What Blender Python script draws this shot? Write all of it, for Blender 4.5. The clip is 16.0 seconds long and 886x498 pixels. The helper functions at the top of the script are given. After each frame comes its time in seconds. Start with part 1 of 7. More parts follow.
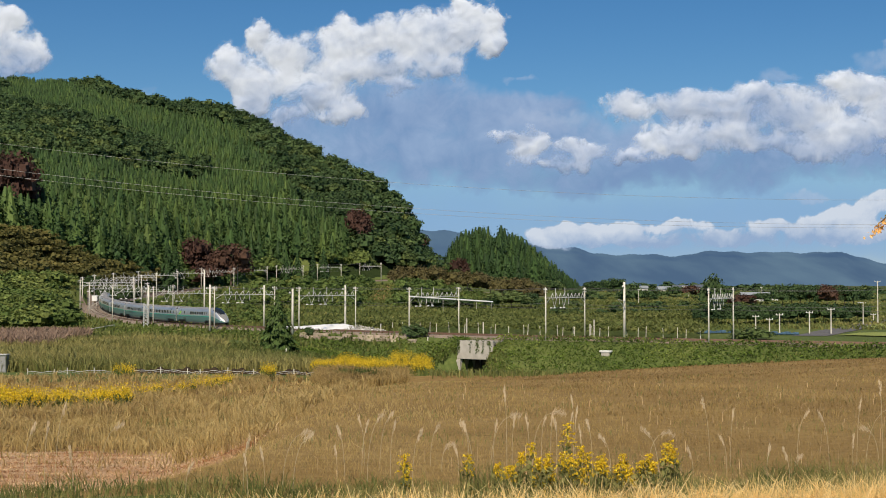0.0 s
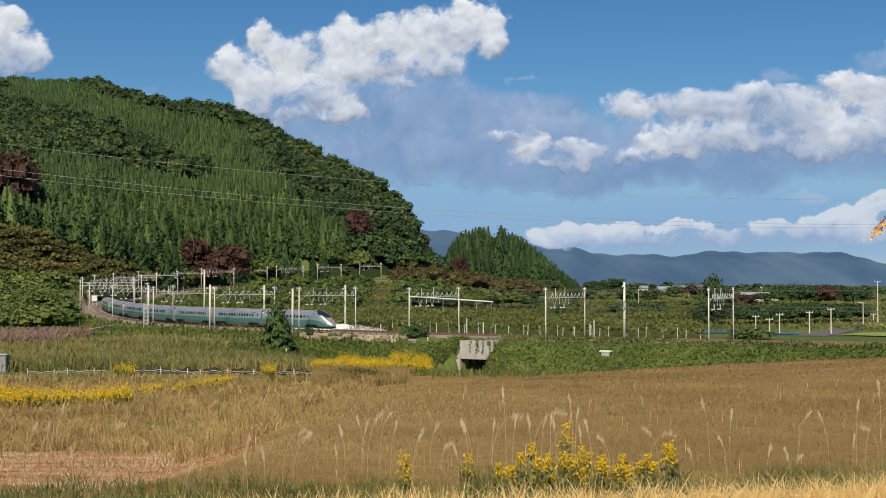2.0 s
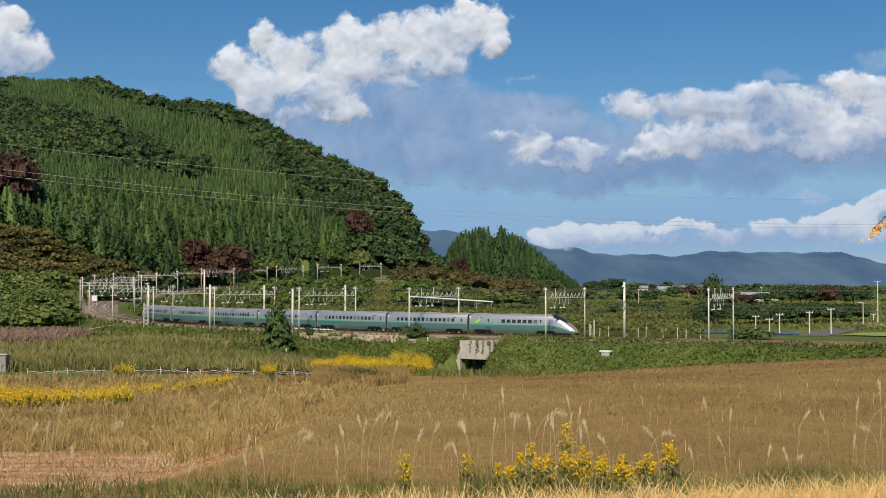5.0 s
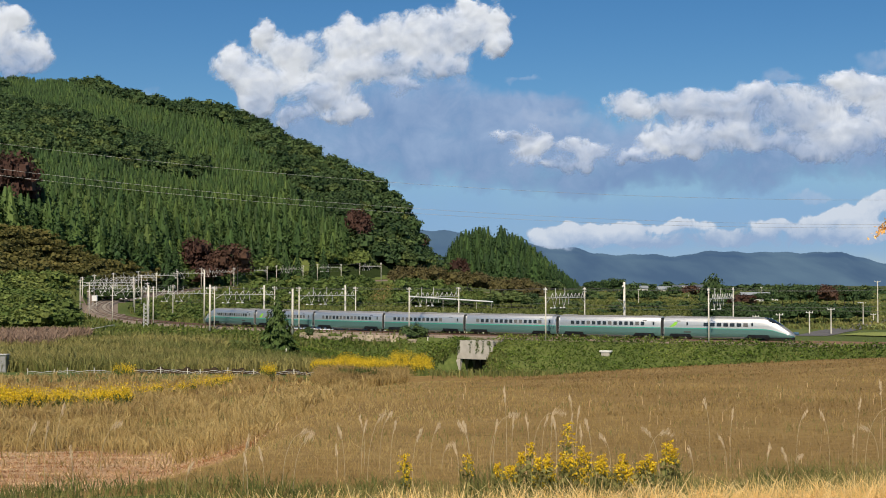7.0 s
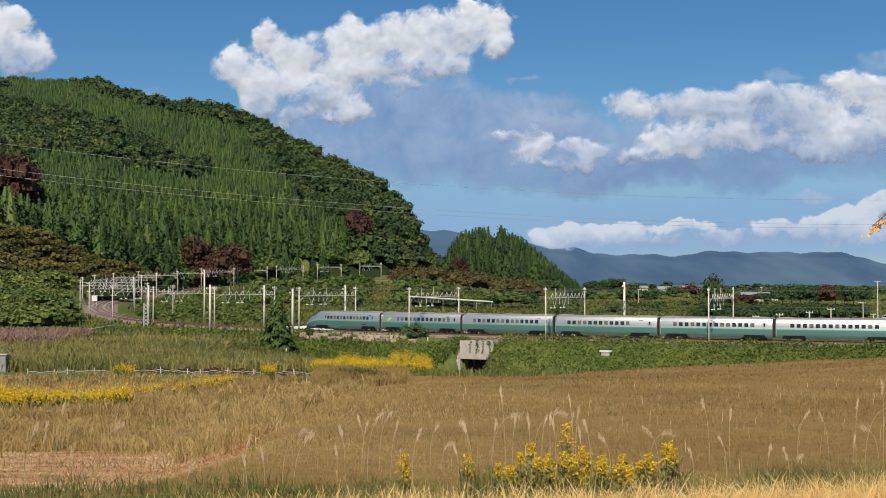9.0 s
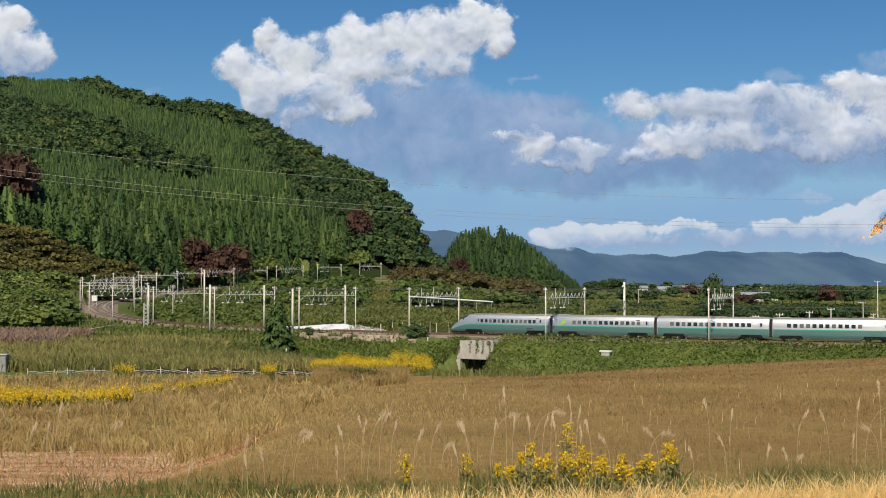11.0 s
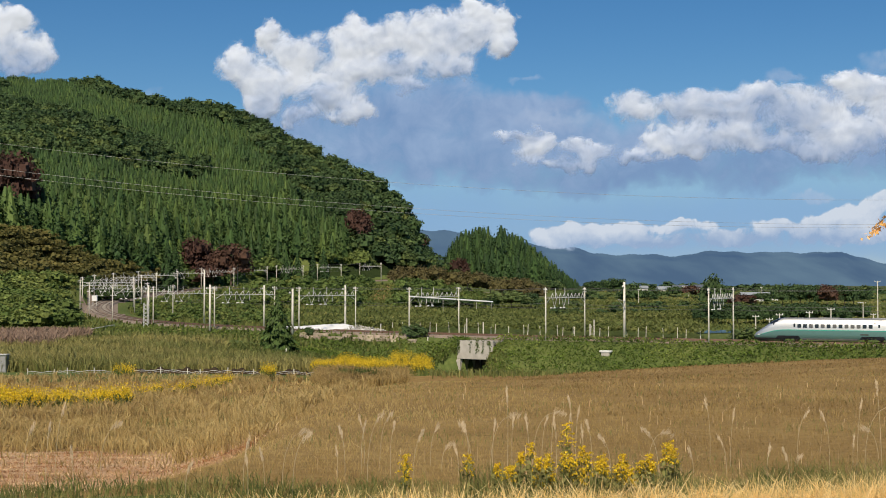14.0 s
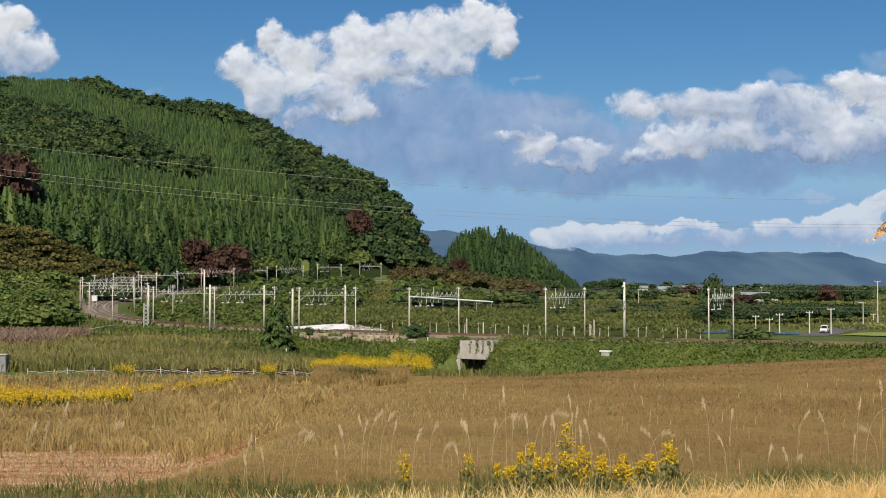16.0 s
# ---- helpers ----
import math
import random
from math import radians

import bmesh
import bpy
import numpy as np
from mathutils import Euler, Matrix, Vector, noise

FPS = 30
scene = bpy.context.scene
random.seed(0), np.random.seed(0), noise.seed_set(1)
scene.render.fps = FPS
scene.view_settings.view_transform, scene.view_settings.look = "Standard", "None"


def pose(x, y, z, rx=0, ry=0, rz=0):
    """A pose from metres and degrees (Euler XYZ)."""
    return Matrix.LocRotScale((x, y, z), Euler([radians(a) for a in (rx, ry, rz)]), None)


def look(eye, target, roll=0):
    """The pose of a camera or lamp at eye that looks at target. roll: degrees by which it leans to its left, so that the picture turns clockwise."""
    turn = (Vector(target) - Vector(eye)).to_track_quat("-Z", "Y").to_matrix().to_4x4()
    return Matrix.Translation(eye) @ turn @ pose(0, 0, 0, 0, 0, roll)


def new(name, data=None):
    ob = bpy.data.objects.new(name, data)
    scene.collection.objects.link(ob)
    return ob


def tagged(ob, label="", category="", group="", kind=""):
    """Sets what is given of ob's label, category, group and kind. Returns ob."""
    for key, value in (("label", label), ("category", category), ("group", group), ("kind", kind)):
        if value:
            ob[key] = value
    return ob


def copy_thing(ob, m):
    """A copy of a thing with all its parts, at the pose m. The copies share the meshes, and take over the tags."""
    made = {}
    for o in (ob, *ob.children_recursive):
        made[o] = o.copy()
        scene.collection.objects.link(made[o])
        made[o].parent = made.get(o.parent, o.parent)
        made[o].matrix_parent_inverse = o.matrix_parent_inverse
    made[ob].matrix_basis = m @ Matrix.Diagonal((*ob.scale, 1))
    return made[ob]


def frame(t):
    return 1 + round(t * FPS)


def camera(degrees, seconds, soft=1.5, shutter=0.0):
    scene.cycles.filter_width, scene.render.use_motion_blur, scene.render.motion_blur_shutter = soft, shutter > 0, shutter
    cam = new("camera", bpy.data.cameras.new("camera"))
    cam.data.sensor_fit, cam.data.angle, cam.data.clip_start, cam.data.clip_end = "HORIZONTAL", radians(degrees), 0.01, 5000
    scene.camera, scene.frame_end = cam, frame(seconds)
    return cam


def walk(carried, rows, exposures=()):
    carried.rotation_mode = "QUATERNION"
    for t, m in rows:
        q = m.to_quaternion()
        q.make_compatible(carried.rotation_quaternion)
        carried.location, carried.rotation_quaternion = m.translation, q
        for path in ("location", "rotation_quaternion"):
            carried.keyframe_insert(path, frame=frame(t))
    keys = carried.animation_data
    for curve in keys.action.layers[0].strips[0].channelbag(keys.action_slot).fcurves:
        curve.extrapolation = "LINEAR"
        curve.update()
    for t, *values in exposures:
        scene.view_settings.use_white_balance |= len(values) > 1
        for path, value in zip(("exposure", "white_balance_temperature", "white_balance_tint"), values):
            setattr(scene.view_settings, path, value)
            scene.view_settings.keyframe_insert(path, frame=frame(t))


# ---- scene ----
from math import cos, exp, pi, sin, sqrt, tan

# The camera stands on a bank above the rice field and does not move.
EYE = (0.0, 0.0, 3.1)
cam = camera(37.65, 16.0, soft=1.0)
STILL = pose(*EYE, 91.47, 0, 0)
walk(cam, [(0.0, STILL), (16.0, STILL)])

# ---- sun and sky ----
SUN_FROM = Vector((-0.13, -0.72, 0.68)).normalized()
world = bpy.data.worlds.new("sky")
scene.world = world
world.use_nodes = True
wn = world.node_tree
sky = wn.nodes.new("ShaderNodeTexSky")
sky.sky_type = "NISHITA"
sky.sun_disc = False
sky.sun_elevation = math.asin(SUN_FROM.z)
sky.sun_rotation = math.atan2(SUN_FROM.x, SUN_FROM.y)
sky.altitude = 100
sky.air_density = 1.0
sky.dust_density = 0.0
sky.ozone_density = 6.0
deep = wn.nodes.new("ShaderNodeHueSaturation")
deep.inputs["Saturation"].default_value = 1.22
wn.links.new(sky.outputs[0], deep.inputs["Color"])
wn.links.new(deep.outputs[0], wn.nodes["Background"].inputs[0])
wn.nodes["Background"].inputs[1].default_value = 0.072
sun = new("sun", bpy.data.lights.new("sun", "SUN"))
sun.data.energy = 5.1
sun.data.angle = radians(0.53)
sun.data.color = (1.0, 0.88, 0.70)
sun.matrix_world = look(SUN_FROM * 100, (0, 0, 0))
scene.view_settings.exposure = 0.0


# ---- small tools ----
def smooth(a, b, x):
    t = np.clip((np.asarray(x, float) - a) / (b - a), 0, 1)
    return t * t * (3 - 2 * t)


RNG = np.random.default_rng(7)


def mesh_of(name, verts, faces, mats=(), smooth_shade=False):
    """A mesh from arrays; faces is an (n, 3) or (n, 4) array."""
    verts = np.asarray(verts, np.float32)
    faces = np.asarray(faces, np.int32)
    me = bpy.data.meshes.new(name)
    me.vertices.add(len(verts))
    me.vertices.foreach_set("co", verts.ravel())
    k = faces.shape[1]
    me.loops.add(faces.size)
    me.loops.foreach_set("vertex_index", faces.ravel())
    me.polygons.add(len(faces))
    me.polygons.foreach_set("loop_start", np.arange(0, faces.size, k, dtype=np.int32))
    me.polygons.foreach_set("use_smooth", np.full(len(faces), smooth_shade))
    for m in mats:
        me.materials.append(m)
    me.update(calc_edges=True)
    return me


def thing(name, label, category, group="", kind="", at=None):
    ob = new(name)
    if at is not None:
        ob.matrix_basis = at
    return tagged(ob, label, category, group, kind)


def part(name, bm, material, parent, label="", round_shade=False):
    me = bpy.data.meshes.new(name)
    for f in bm.faces:
        f.smooth = round_shade
    bm.to_mesh(me)
    bm.free()
    me.materials.append(material)
    ob = new(name, me)
    ob.parent = parent
    return tagged(ob, label)


def box(bm, x0, x1, y0, y1, z0, z1, bevel=0.0):
    r = bmesh.ops.create_cube(bm, size=1.0)["verts"]
    bmesh.ops.scale(bm, vec=(x1 - x0, y1 - y0, z1 - z0), verts=r)
    bmesh.ops.translate(bm, vec=((x0 + x1) / 2, (y0 + y1) / 2, (z0 + z1) / 2), verts=r)
    if bevel:
        bmesh.ops.bevel(bm, geom=list({e for v in r for e in v.link_edges}), offset=bevel, segments=1, affect="EDGES")
    return r


def rod(bm, a, b, r0, r1=None, n=8):
    a, b = Vector(a), Vector(b)
    r1 = r0 if r1 is None else r1
    m = Matrix.Translation((a + b) / 2) @ (b - a).to_track_quat("Z", "Y").to_matrix().to_4x4()
    return bmesh.ops.create_cone(bm, cap_ends=True, segments=n, radius1=r0, radius2=r1, depth=(b - a).length, matrix=m)["verts"]


# ---- the railway's line: distance s along it, in the running direction ----
def lay_line():
    pts = {}
    for ds, n in ((1.0, 330), (-1.0, 700)):
        x, y, a, s = 57.8, 224.65, -0.446, 0.0
        for _ in range(n):
            pts[round(s)] = (x, y, a)
            k = min(max(0.0024959 - 8.43e-6 * s, 0.0006), 1 / 280)
            x += cos(a + k * ds / 2) * ds
            y += sin(a + k * ds / 2) * ds
            a += k * ds
            s += ds
    keys = sorted(pts)
    return np.array(keys, float), np.array([pts[k] for k in keys])


LINE_S, LINE = lay_line()


def rail_z(s):
    u = np.maximum(-150.0 - np.asarray(s, float), 0)
    return -6.92 + 0.031 * np.where(u < 80, u * u / 160, u - 40)


def on_line(s, off=0.0):
    """A place off metres to the far side of the running track's centre, and the heading there."""
    x, y, a = (np.interp(s, LINE_S, LINE[:, i]) for i in range(3))
    return x - sin(a) * off, y + cos(a) * off, float(rail_z(s)), a


NEAR = -3.9  # the near track's offset
LXY = LINE[::4, :2]
LA = LINE[::4, 2]
LZ = rail_z(LINE_S[::4])


def to_line(X, Y):
    """Signed distance to the far side of the running track, and the rail level there."""
    X, Y = np.asarray(X, float).ravel(), np.asarray(Y, float).ravel()
    side, level = np.empty(len(X)), np.empty(len(X))
    for i in range(0, len(X), 4000):
        dx = X[i:i + 4000, None] - LXY[None, :, 0]
        dy = Y[i:i + 4000, None] - LXY[None, :, 1]
        d2 = dx * dx + dy * dy
        j = d2.argmin(1)
        r = np.arange(len(j))
        sg = -np.sin(LA[j]) * dx[r, j] + np.cos(LA[j]) * dy[r, j]
        side[i:i + 4000] = np.where((sg >= 0) | (Y[i:i + 4000] > 690), 1, -1) * np.sqrt(d2[r, j])
        level[i:i + 4000] = LZ[j]
    return side, level


# ---- the lie of the land ----
# skyline of the wooded hill: bearing (x over y) and rise over distance
HILL_B = [-0.60, -0.42, -0.341, -0.267, -0.239, -0.167, -0.126, -0.102, -0.0630, -0.0400, -0.0245, -0.0205, -0.008, 0.02]
HILL_E = [0.130, 0.150, 0.1515, 0.1485, 0.138, 0.1262, 0.1085, 0.094, 0.0745, 0.0580, 0.042, 0.024, 0.008, 0.0]


def edge_x(Y):
    """The upper field's rim: to its left the land drops to the lower field."""
    return np.interp(Y, [0, 14, 18, 25, 38, 60, 80, 100, 130], [-30, -14, -4.0, -3.4, -3.6, -3.4, -2.9, -2.2, -1.0])


def field_lift(b):
    """How far the upper field's far rim stands above or below a plane, by bearing: it climbs away from the lower field."""
    return np.interp(b, [-0.06, -0.022, 0.042, 0.126, 0.209, 0.341, 0.40], [-0.016, -0.0150, -0.0122, -0.0062, -0.0012, 0.0045, 0.006])


CULV = (11.95, 250.64, -0.5892)


def ground_z(X, Y):
    shape = np.shape(X)
    X, Y = np.asarray(X, float).ravel(), np.asarray(Y, float).ravel()
    upper = np.interp(Y, [-400, 13.5, 15.6, 18, 112, 122], [0.0, 0.0, 0.3, 0.3, -3.84, -5.2])
    left = np.interp(Y, [-400, 13.5, 15.2, 17, 24, 30, 93, 125, 180, 300], [0, 0, 0.25, 0.2, -1.0, -1.5, -5.0, -5.8, -7.3, -8.6])
    upper = upper + Y * field_lift(X / np.maximum(Y, 12)) * smooth(35, 112, Y) * smooth(122, 114, Y)
    t = smooth(-0.03, 0.12, (edge_x(Y) - X) / np.maximum(Y, 12))
    t = np.where(Y > 112, np.maximum(t, smooth(112, 124, Y)), t)
    z = upper * (1 - t) + left * t
    # the hollow before the embankment deepens to the right
    z -= 6.0 * smooth(128, 225, Y) * smooth(-45, 5, X) + 2.2 * smooth(118, 150, Y) * smooth(-25, 10, X)
    side, level = to_line(X, Y)
    d = -side - 8.6
    bank = level - 0.75 - np.maximum(d, 0) / 1.55
    z = np.where(side < 0, np.maximum(z, bank), z)
    # beyond the line
    far = -7.5 + 9.5 * smooth(400, 640, Y) * smooth(70, -40, X) + 3.0 * smooth(500, 900, Y) * smooth(-60, 60, X) * smooth(330, 160, X)
    bankf = level - 0.75 - np.maximum(side - 6.5, 0) / 1.6
    bearing = X / np.maximum(Y, 1)
    rise = np.interp(bearing, HILL_B, HILL_E)
    crest_y = np.interp(bearing, [-0.34, -0.02, 0.02], [1120, 820, 800])
    foot_y = np.interp(bearing, [-0.6, -0.34, -0.25, -0.15, -0.02, 0.01], [380, 440, 520, 640, 700, 760])
    crest = np.maximum(3.1 + crest_y * rise - 0.5, 0)
    u = (Y - foot_y) / (crest_y - foot_y)
    hill = crest * np.where(u < 1, np.clip(u, 0, 1) ** 0.92, np.maximum(1 - 0.8 * np.maximum(u - 1, 0) ** 1.3, 0.0)) * smooth(0, 0.12, u)
    knoll = 25 * smooth(820, 960, Y) * smooth(1250, 1000, Y) * smooth(-0.014, 0.018, bearing) * smooth(0.102, 0.042, bearing)
    far = np.maximum(far, np.where((side > -9) & (X < 8), bankf, -99)) + hill + knoll
    # outside the bend on the left the hill's foot comes down to the line
    z = np.where(side >= -8.6, far, z)
    z = np.where((side < -8.6) & (Y > 300), np.maximum(z, -9 + 0.10 * np.clip(Y - 330, 0, 110) * smooth(-60, -140, X) + hill), z)
    # the way through the underpass
    du, dv = X - CULV[0], Y - CULV[1]
    u, v = du * cos(CULV[2]) + dv * sin(CULV[2]), -du * sin(CULV[2]) + dv * cos(CULV[2])
    z = np.where((np.abs(u) < 3.3 + np.clip(-v - 11, 0, 4) * 0.45) & (v < -3.4) & (v > -30), np.minimum(z, -14.9), z)
    z += 0.10 * np.sin(X * 0.21 + 1.3) * np.sin(Y * 0.17) * smooth(20, 60, Y)
    return z.reshape(shape)


def gz(x, y):
    return float(ground_z(np.array([x]), np.array([y]))[0])


# ---- materials ----
def mat(name, c1, c2=None, scale=3.0, rough=0.85, metal=0.0, bump=0.0, fine=40.0, vary="", amount=0.3, spec=0.3, coords="Object"):
    """Two colours mixed by coarse and fine noise; vary: 'piece' per object, 'island' per loose piece."""
    m = bpy.data.materials.new(name)
    m.use_nodes = True
    nt = m.node_tree
    b = nt.nodes["Principled BSDF"]
    b.inputs["Roughness"].default_value = rough
    b.inputs["Metallic"].default_value = metal
    b.inputs["Specular IOR Level"].default_value = spec
    c2 = c2 or tuple(v * 0.75 for v in c1)
    tc = nt.nodes.new("ShaderNodeTexCoord")
    n1 = nt.nodes.new("ShaderNodeTexNoise")
    n1.inputs["Scale"].default_value = scale
    n1.inputs["Detail"].default_value = 5
    n2 = nt.nodes.new("ShaderNodeTexNoise")
    n2.inputs["Scale"].default_value = fine
    n2.inputs["Detail"].default_value = 3
    for n in (n1, n2):
        nt.links.new(tc.outputs[coords], n.inputs["Vector"])
    add = nt.nodes.new("ShaderNodeMath")
    add.operation = "MULTIPLY_ADD"
    nt.links.new(n2.outputs["Fac"], add.inputs[0])
    add.inputs[1].default_value = 0.5
    half = nt.nodes.new("ShaderNodeMath")
    half.operation = "MULTIPLY"
    half.inputs[1].default_value = 0.6
    nt.links.new(n1.outputs["Fac"], half.inputs[0])
    nt.links.new(half.outputs[0], add.inputs[2])
    ramp = nt.nodes.new("ShaderNodeValToRGB")
    ramp.color_ramp.elements[0].position = 0.38
    ramp.color_ramp.elements[0].color = (*c2, 1)
    ramp.color_ramp.elements[1].position = 0.70
    ramp.color_ramp.elements[1].color = (*c1, 1)
    nt.links.new(add.outputs[0], ramp.inputs[0])
    out = ramp.outputs[0]
    if vary:
        g = nt.nodes.new("ShaderNodeNewGeometry" if vary == "island" else "ShaderNodeObjectInfo")
        src = g.outputs["Random Per Island" if vary == "island" else "Random"]
        mr = nt.nodes.new("ShaderNodeMapRange")
        mr.inputs["To Min"].default_value = 1 - amount
        mr.inputs["To Max"].default_value = 1 + amount
        nt.links.new(src, mr.inputs["Value"])
        hs = nt.nodes.new("ShaderNodeHueSaturation")
        nt.links.new(out, hs.inputs["Color"])
        nt.links.new(mr.outputs[0], hs.inputs["Value"])
        mh = nt.nodes.new("ShaderNodeMapRange")
        mh.inputs["To Min"].default_value = 0.5 - 0.05 * amount
        mh.inputs["To Max"].default_value = 0.5 + 0.05 * amount
        mul = nt.nodes.new("ShaderNodeMath")
        mul.operation = "FRACT"
        m7 = nt.nodes.new("ShaderNodeMath")
        m7.operation = "MULTIPLY"
        m7.inputs[1].default_value = 7.31
        nt.links.new(src, m7.inputs[0])
        nt.links.new(m7.outputs[0], mul.inputs[0])
        nt.links.new(mul.outputs[0], mh.inputs["Value"])
        nt.links.new(mh.outputs[0], hs.inputs["Hue"])
        out = hs.outputs[0]
    nt.links.new(out, b.inputs["Base Color"])
    if bump:
        bp = nt.nodes.new("ShaderNodeBump")
        bp.inputs["Strength"].default_value = bump
        bp.inputs["Distance"].default_value = 0.05
        nt.links.new(n2.outputs["Fac"], bp.inputs["Height"])
        nt.links.new(bp.outputs[0], b.inputs["Normal"])
    return m


def plain(name, c, rough=0.5, metal=0.0, spec=0.5):
    return mat(name, c, tuple(v * 0.88 for v in c), 0.8, rough, metal, 0.0, 9.0, spec=spec)


M = {}
M["concrete"] = mat("concrete", (0.50, 0.47, 0.42), (0.34, 0.31, 0.27), 0.7, 0.9, bump=0.3, fine=14)
M["pole"] = mat("pole_concrete", (0.68, 0.65, 0.57), (0.53, 0.49, 0.42), 0.5, 0.85, fine=10, vary="piece", amount=0.12)
M["steel"] = mat("galvanised_steel", (0.62, 0.62, 0.60), (0.48, 0.48, 0.46), 1.0, 0.6, 0.15, fine=12)
M["insulator"] = plain("white_porcelain", (0.8, 0.8, 0.78), 0.3)
M["wire"] = plain("dark_wire", (0.16, 0.15, 0.15), 0.6, 0.5)
M["wire_light"] = plain("bright_wire", (0.45, 0.45, 0.44), 0.5, 0.5)
M["ballast"] = mat("ballast", (0.30, 0.24, 0.19), (0.15, 0.115, 0.09), 0.35, 0.95, bump=0.8, fine=6)
M["rail"] = mat("rusty_rail", (0.20, 0.12, 0.08), (0.12, 0.075, 0.055), 1.0, 0.6, 0.4)
M["sleeper"] = mat("sleeper", (0.33, 0.30, 0.27), (0.22, 0.19, 0.16), 1.0, 0.95, vary="piece")
M["silver"] = mat("silver_paint", (0.86, 0.845, 0.81), (0.80, 0.785, 0.75), 0.25, 0.48, 0.94, fine=3, spec=0.5)
M["green_paint"] = mat("green_paint", (0.165, 0.315, 0.290), (0.145, 0.280, 0.260), 0.3, 0.48, 0.65, fine=4, spec=0.5)
M["band"] = plain("bright_green_band", (0.04, 0.40, 0.29), 0.35)
M["roof"] = mat("grey_roof", (0.30, 0.30, 0.30), (0.22, 0.22, 0.22), 0.5, 0.6, 0.1, fine=5)
M["under"] = mat("dark_underframe", (0.10, 0.095, 0.09), (0.05, 0.048, 0.046), 1.0, 0.7, 0.2)
M["glass"] = plain("dark_window_glass", (0.022, 0.026, 0.030), 0.06, 0.0, 0.6)
M["blind"] = plain("window_blind", (0.13, 0.13, 0.125), 0.35)
M["gangway"] = mat("black_rubber", (0.03, 0.03, 0.032), (0.02, 0.02, 0.02), 2.0, 0.8)
M["logo"] = plain("lime_emblem", (0.28, 0.62, 0.06), 0.4)
M["black"] = plain("black_paint", (0.02, 0.02, 0.022), 0.4)
M["headlight"] = plain("headlight_lens", (0.85, 0.85, 0.82), 0.15)


# ---- the ground: one sheet from under the camera to the horizon ----
def ground_material(name, colours, scale=0.25, bump=0.5):
    """Earth with litter: three colours mixed at a coarse and a fine scale."""
    m = bpy.data.materials.new(name)
    m.use_nodes = True
    nt = m.node_tree
    b = nt.nodes["Principled BSDF"]
    b.inputs["Roughness"].default_value = 0.95
    b.inputs["Specular IOR Level"].default_value = 0.1
    tc = nt.nodes.new("ShaderNodeTexCoord")
    n1 = nt.nodes.new("ShaderNodeTexNoise")
    n1.inputs["Scale"].default_value = scale
    n1.inputs["Detail"].default_value = 8
    n1.inputs["Roughness"].default_value = 0.65
    n2 = nt.nodes.new("ShaderNodeTexNoise")
    n2.inputs["Scale"].default_value = scale * 22
    n2.inputs["Detail"].default_value = 6
    for n in (n1, n2):
        nt.links.new(tc.outputs["Object"], n.inputs["Vector"])
    r = nt.nodes.new("ShaderNodeValToRGB")
    r.color_ramp.elements[0].position, r.color_ramp.elements[0].color = 0.30, (*colours[0], 1)
    r.color_ramp.elements[1].position, r.color_ramp.elements[1].color = 0.70, (*colours[2], 1)
    e = r.color_ramp.elements.new(0.5)
    e.color = (*colours[1], 1)
    mx = nt.nodes.new("ShaderNodeMath")
    mx.operation = "MULTIPLY_ADD"
    mx.inputs[1].default_value = 0.45
    h = nt.nodes.new("ShaderNodeMath")
    h.operation = "MULTIPLY"
    h.inputs[1].default_value = 0.55
    nt.links.new(n1.outputs["Fac"], h.inputs[0])
    nt.links.new(n2.outputs["Fac"], mx.inputs[0])
    nt.links.new(h.outputs[0], mx.inputs[2])
    nt.links.new(mx.outputs[0], r.inputs[0])
    nt.links.new(r.outputs[0], b.inputs["Base Color"])
    bp = nt.nodes.new("ShaderNodeBump")
    bp.inputs["Strength"].default_value = bump
    bp.inputs["Distance"].default_value = 0.2
    nt.links.new(n2.outputs["Fac"], bp.inputs["Height"])
    nt.links.new(bp.outputs[0], b.inputs["Normal"])
    return m


M["soil"] = ground_material("bare_soil", ((0.10, 0.065, 0.04), (0.20, 0.13, 0.08), (0.30, 0.21, 0.12)), 0.5)
M["dry"] = ground_material("dry_grass_litter", ((0.18, 0.113, 0.042), (0.275, 0.182, 0.068), (0.38, 0.265, 0.105)), 0.15)
M["straw"] = ground_material("mown_straw", ((0.34, 0.20, 0.11), (0.52, 0.35, 0.21), (0.66, 0.50, 0.32)), 0.3)
M["meadow"] = ground_material("green_meadow", ((0.06, 0.085, 0.022), (0.10, 0.13, 0.036), (0.17, 0.18, 0.06)), 0.08)
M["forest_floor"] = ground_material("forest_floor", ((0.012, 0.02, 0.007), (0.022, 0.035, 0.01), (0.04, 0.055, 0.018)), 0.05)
M["stubble"] = ground_material("cut_rice_field", ((0.20, 0.24, 0.06), (0.27, 0.30, 0.09), (0.33, 0.34, 0.13)), 0.05)
M["plain_far"] = ground_material("far_plain", ((0.035, 0.055, 0.02), (0.07, 0.085, 0.03), (0.14, 0.13, 0.06)), 0.01)


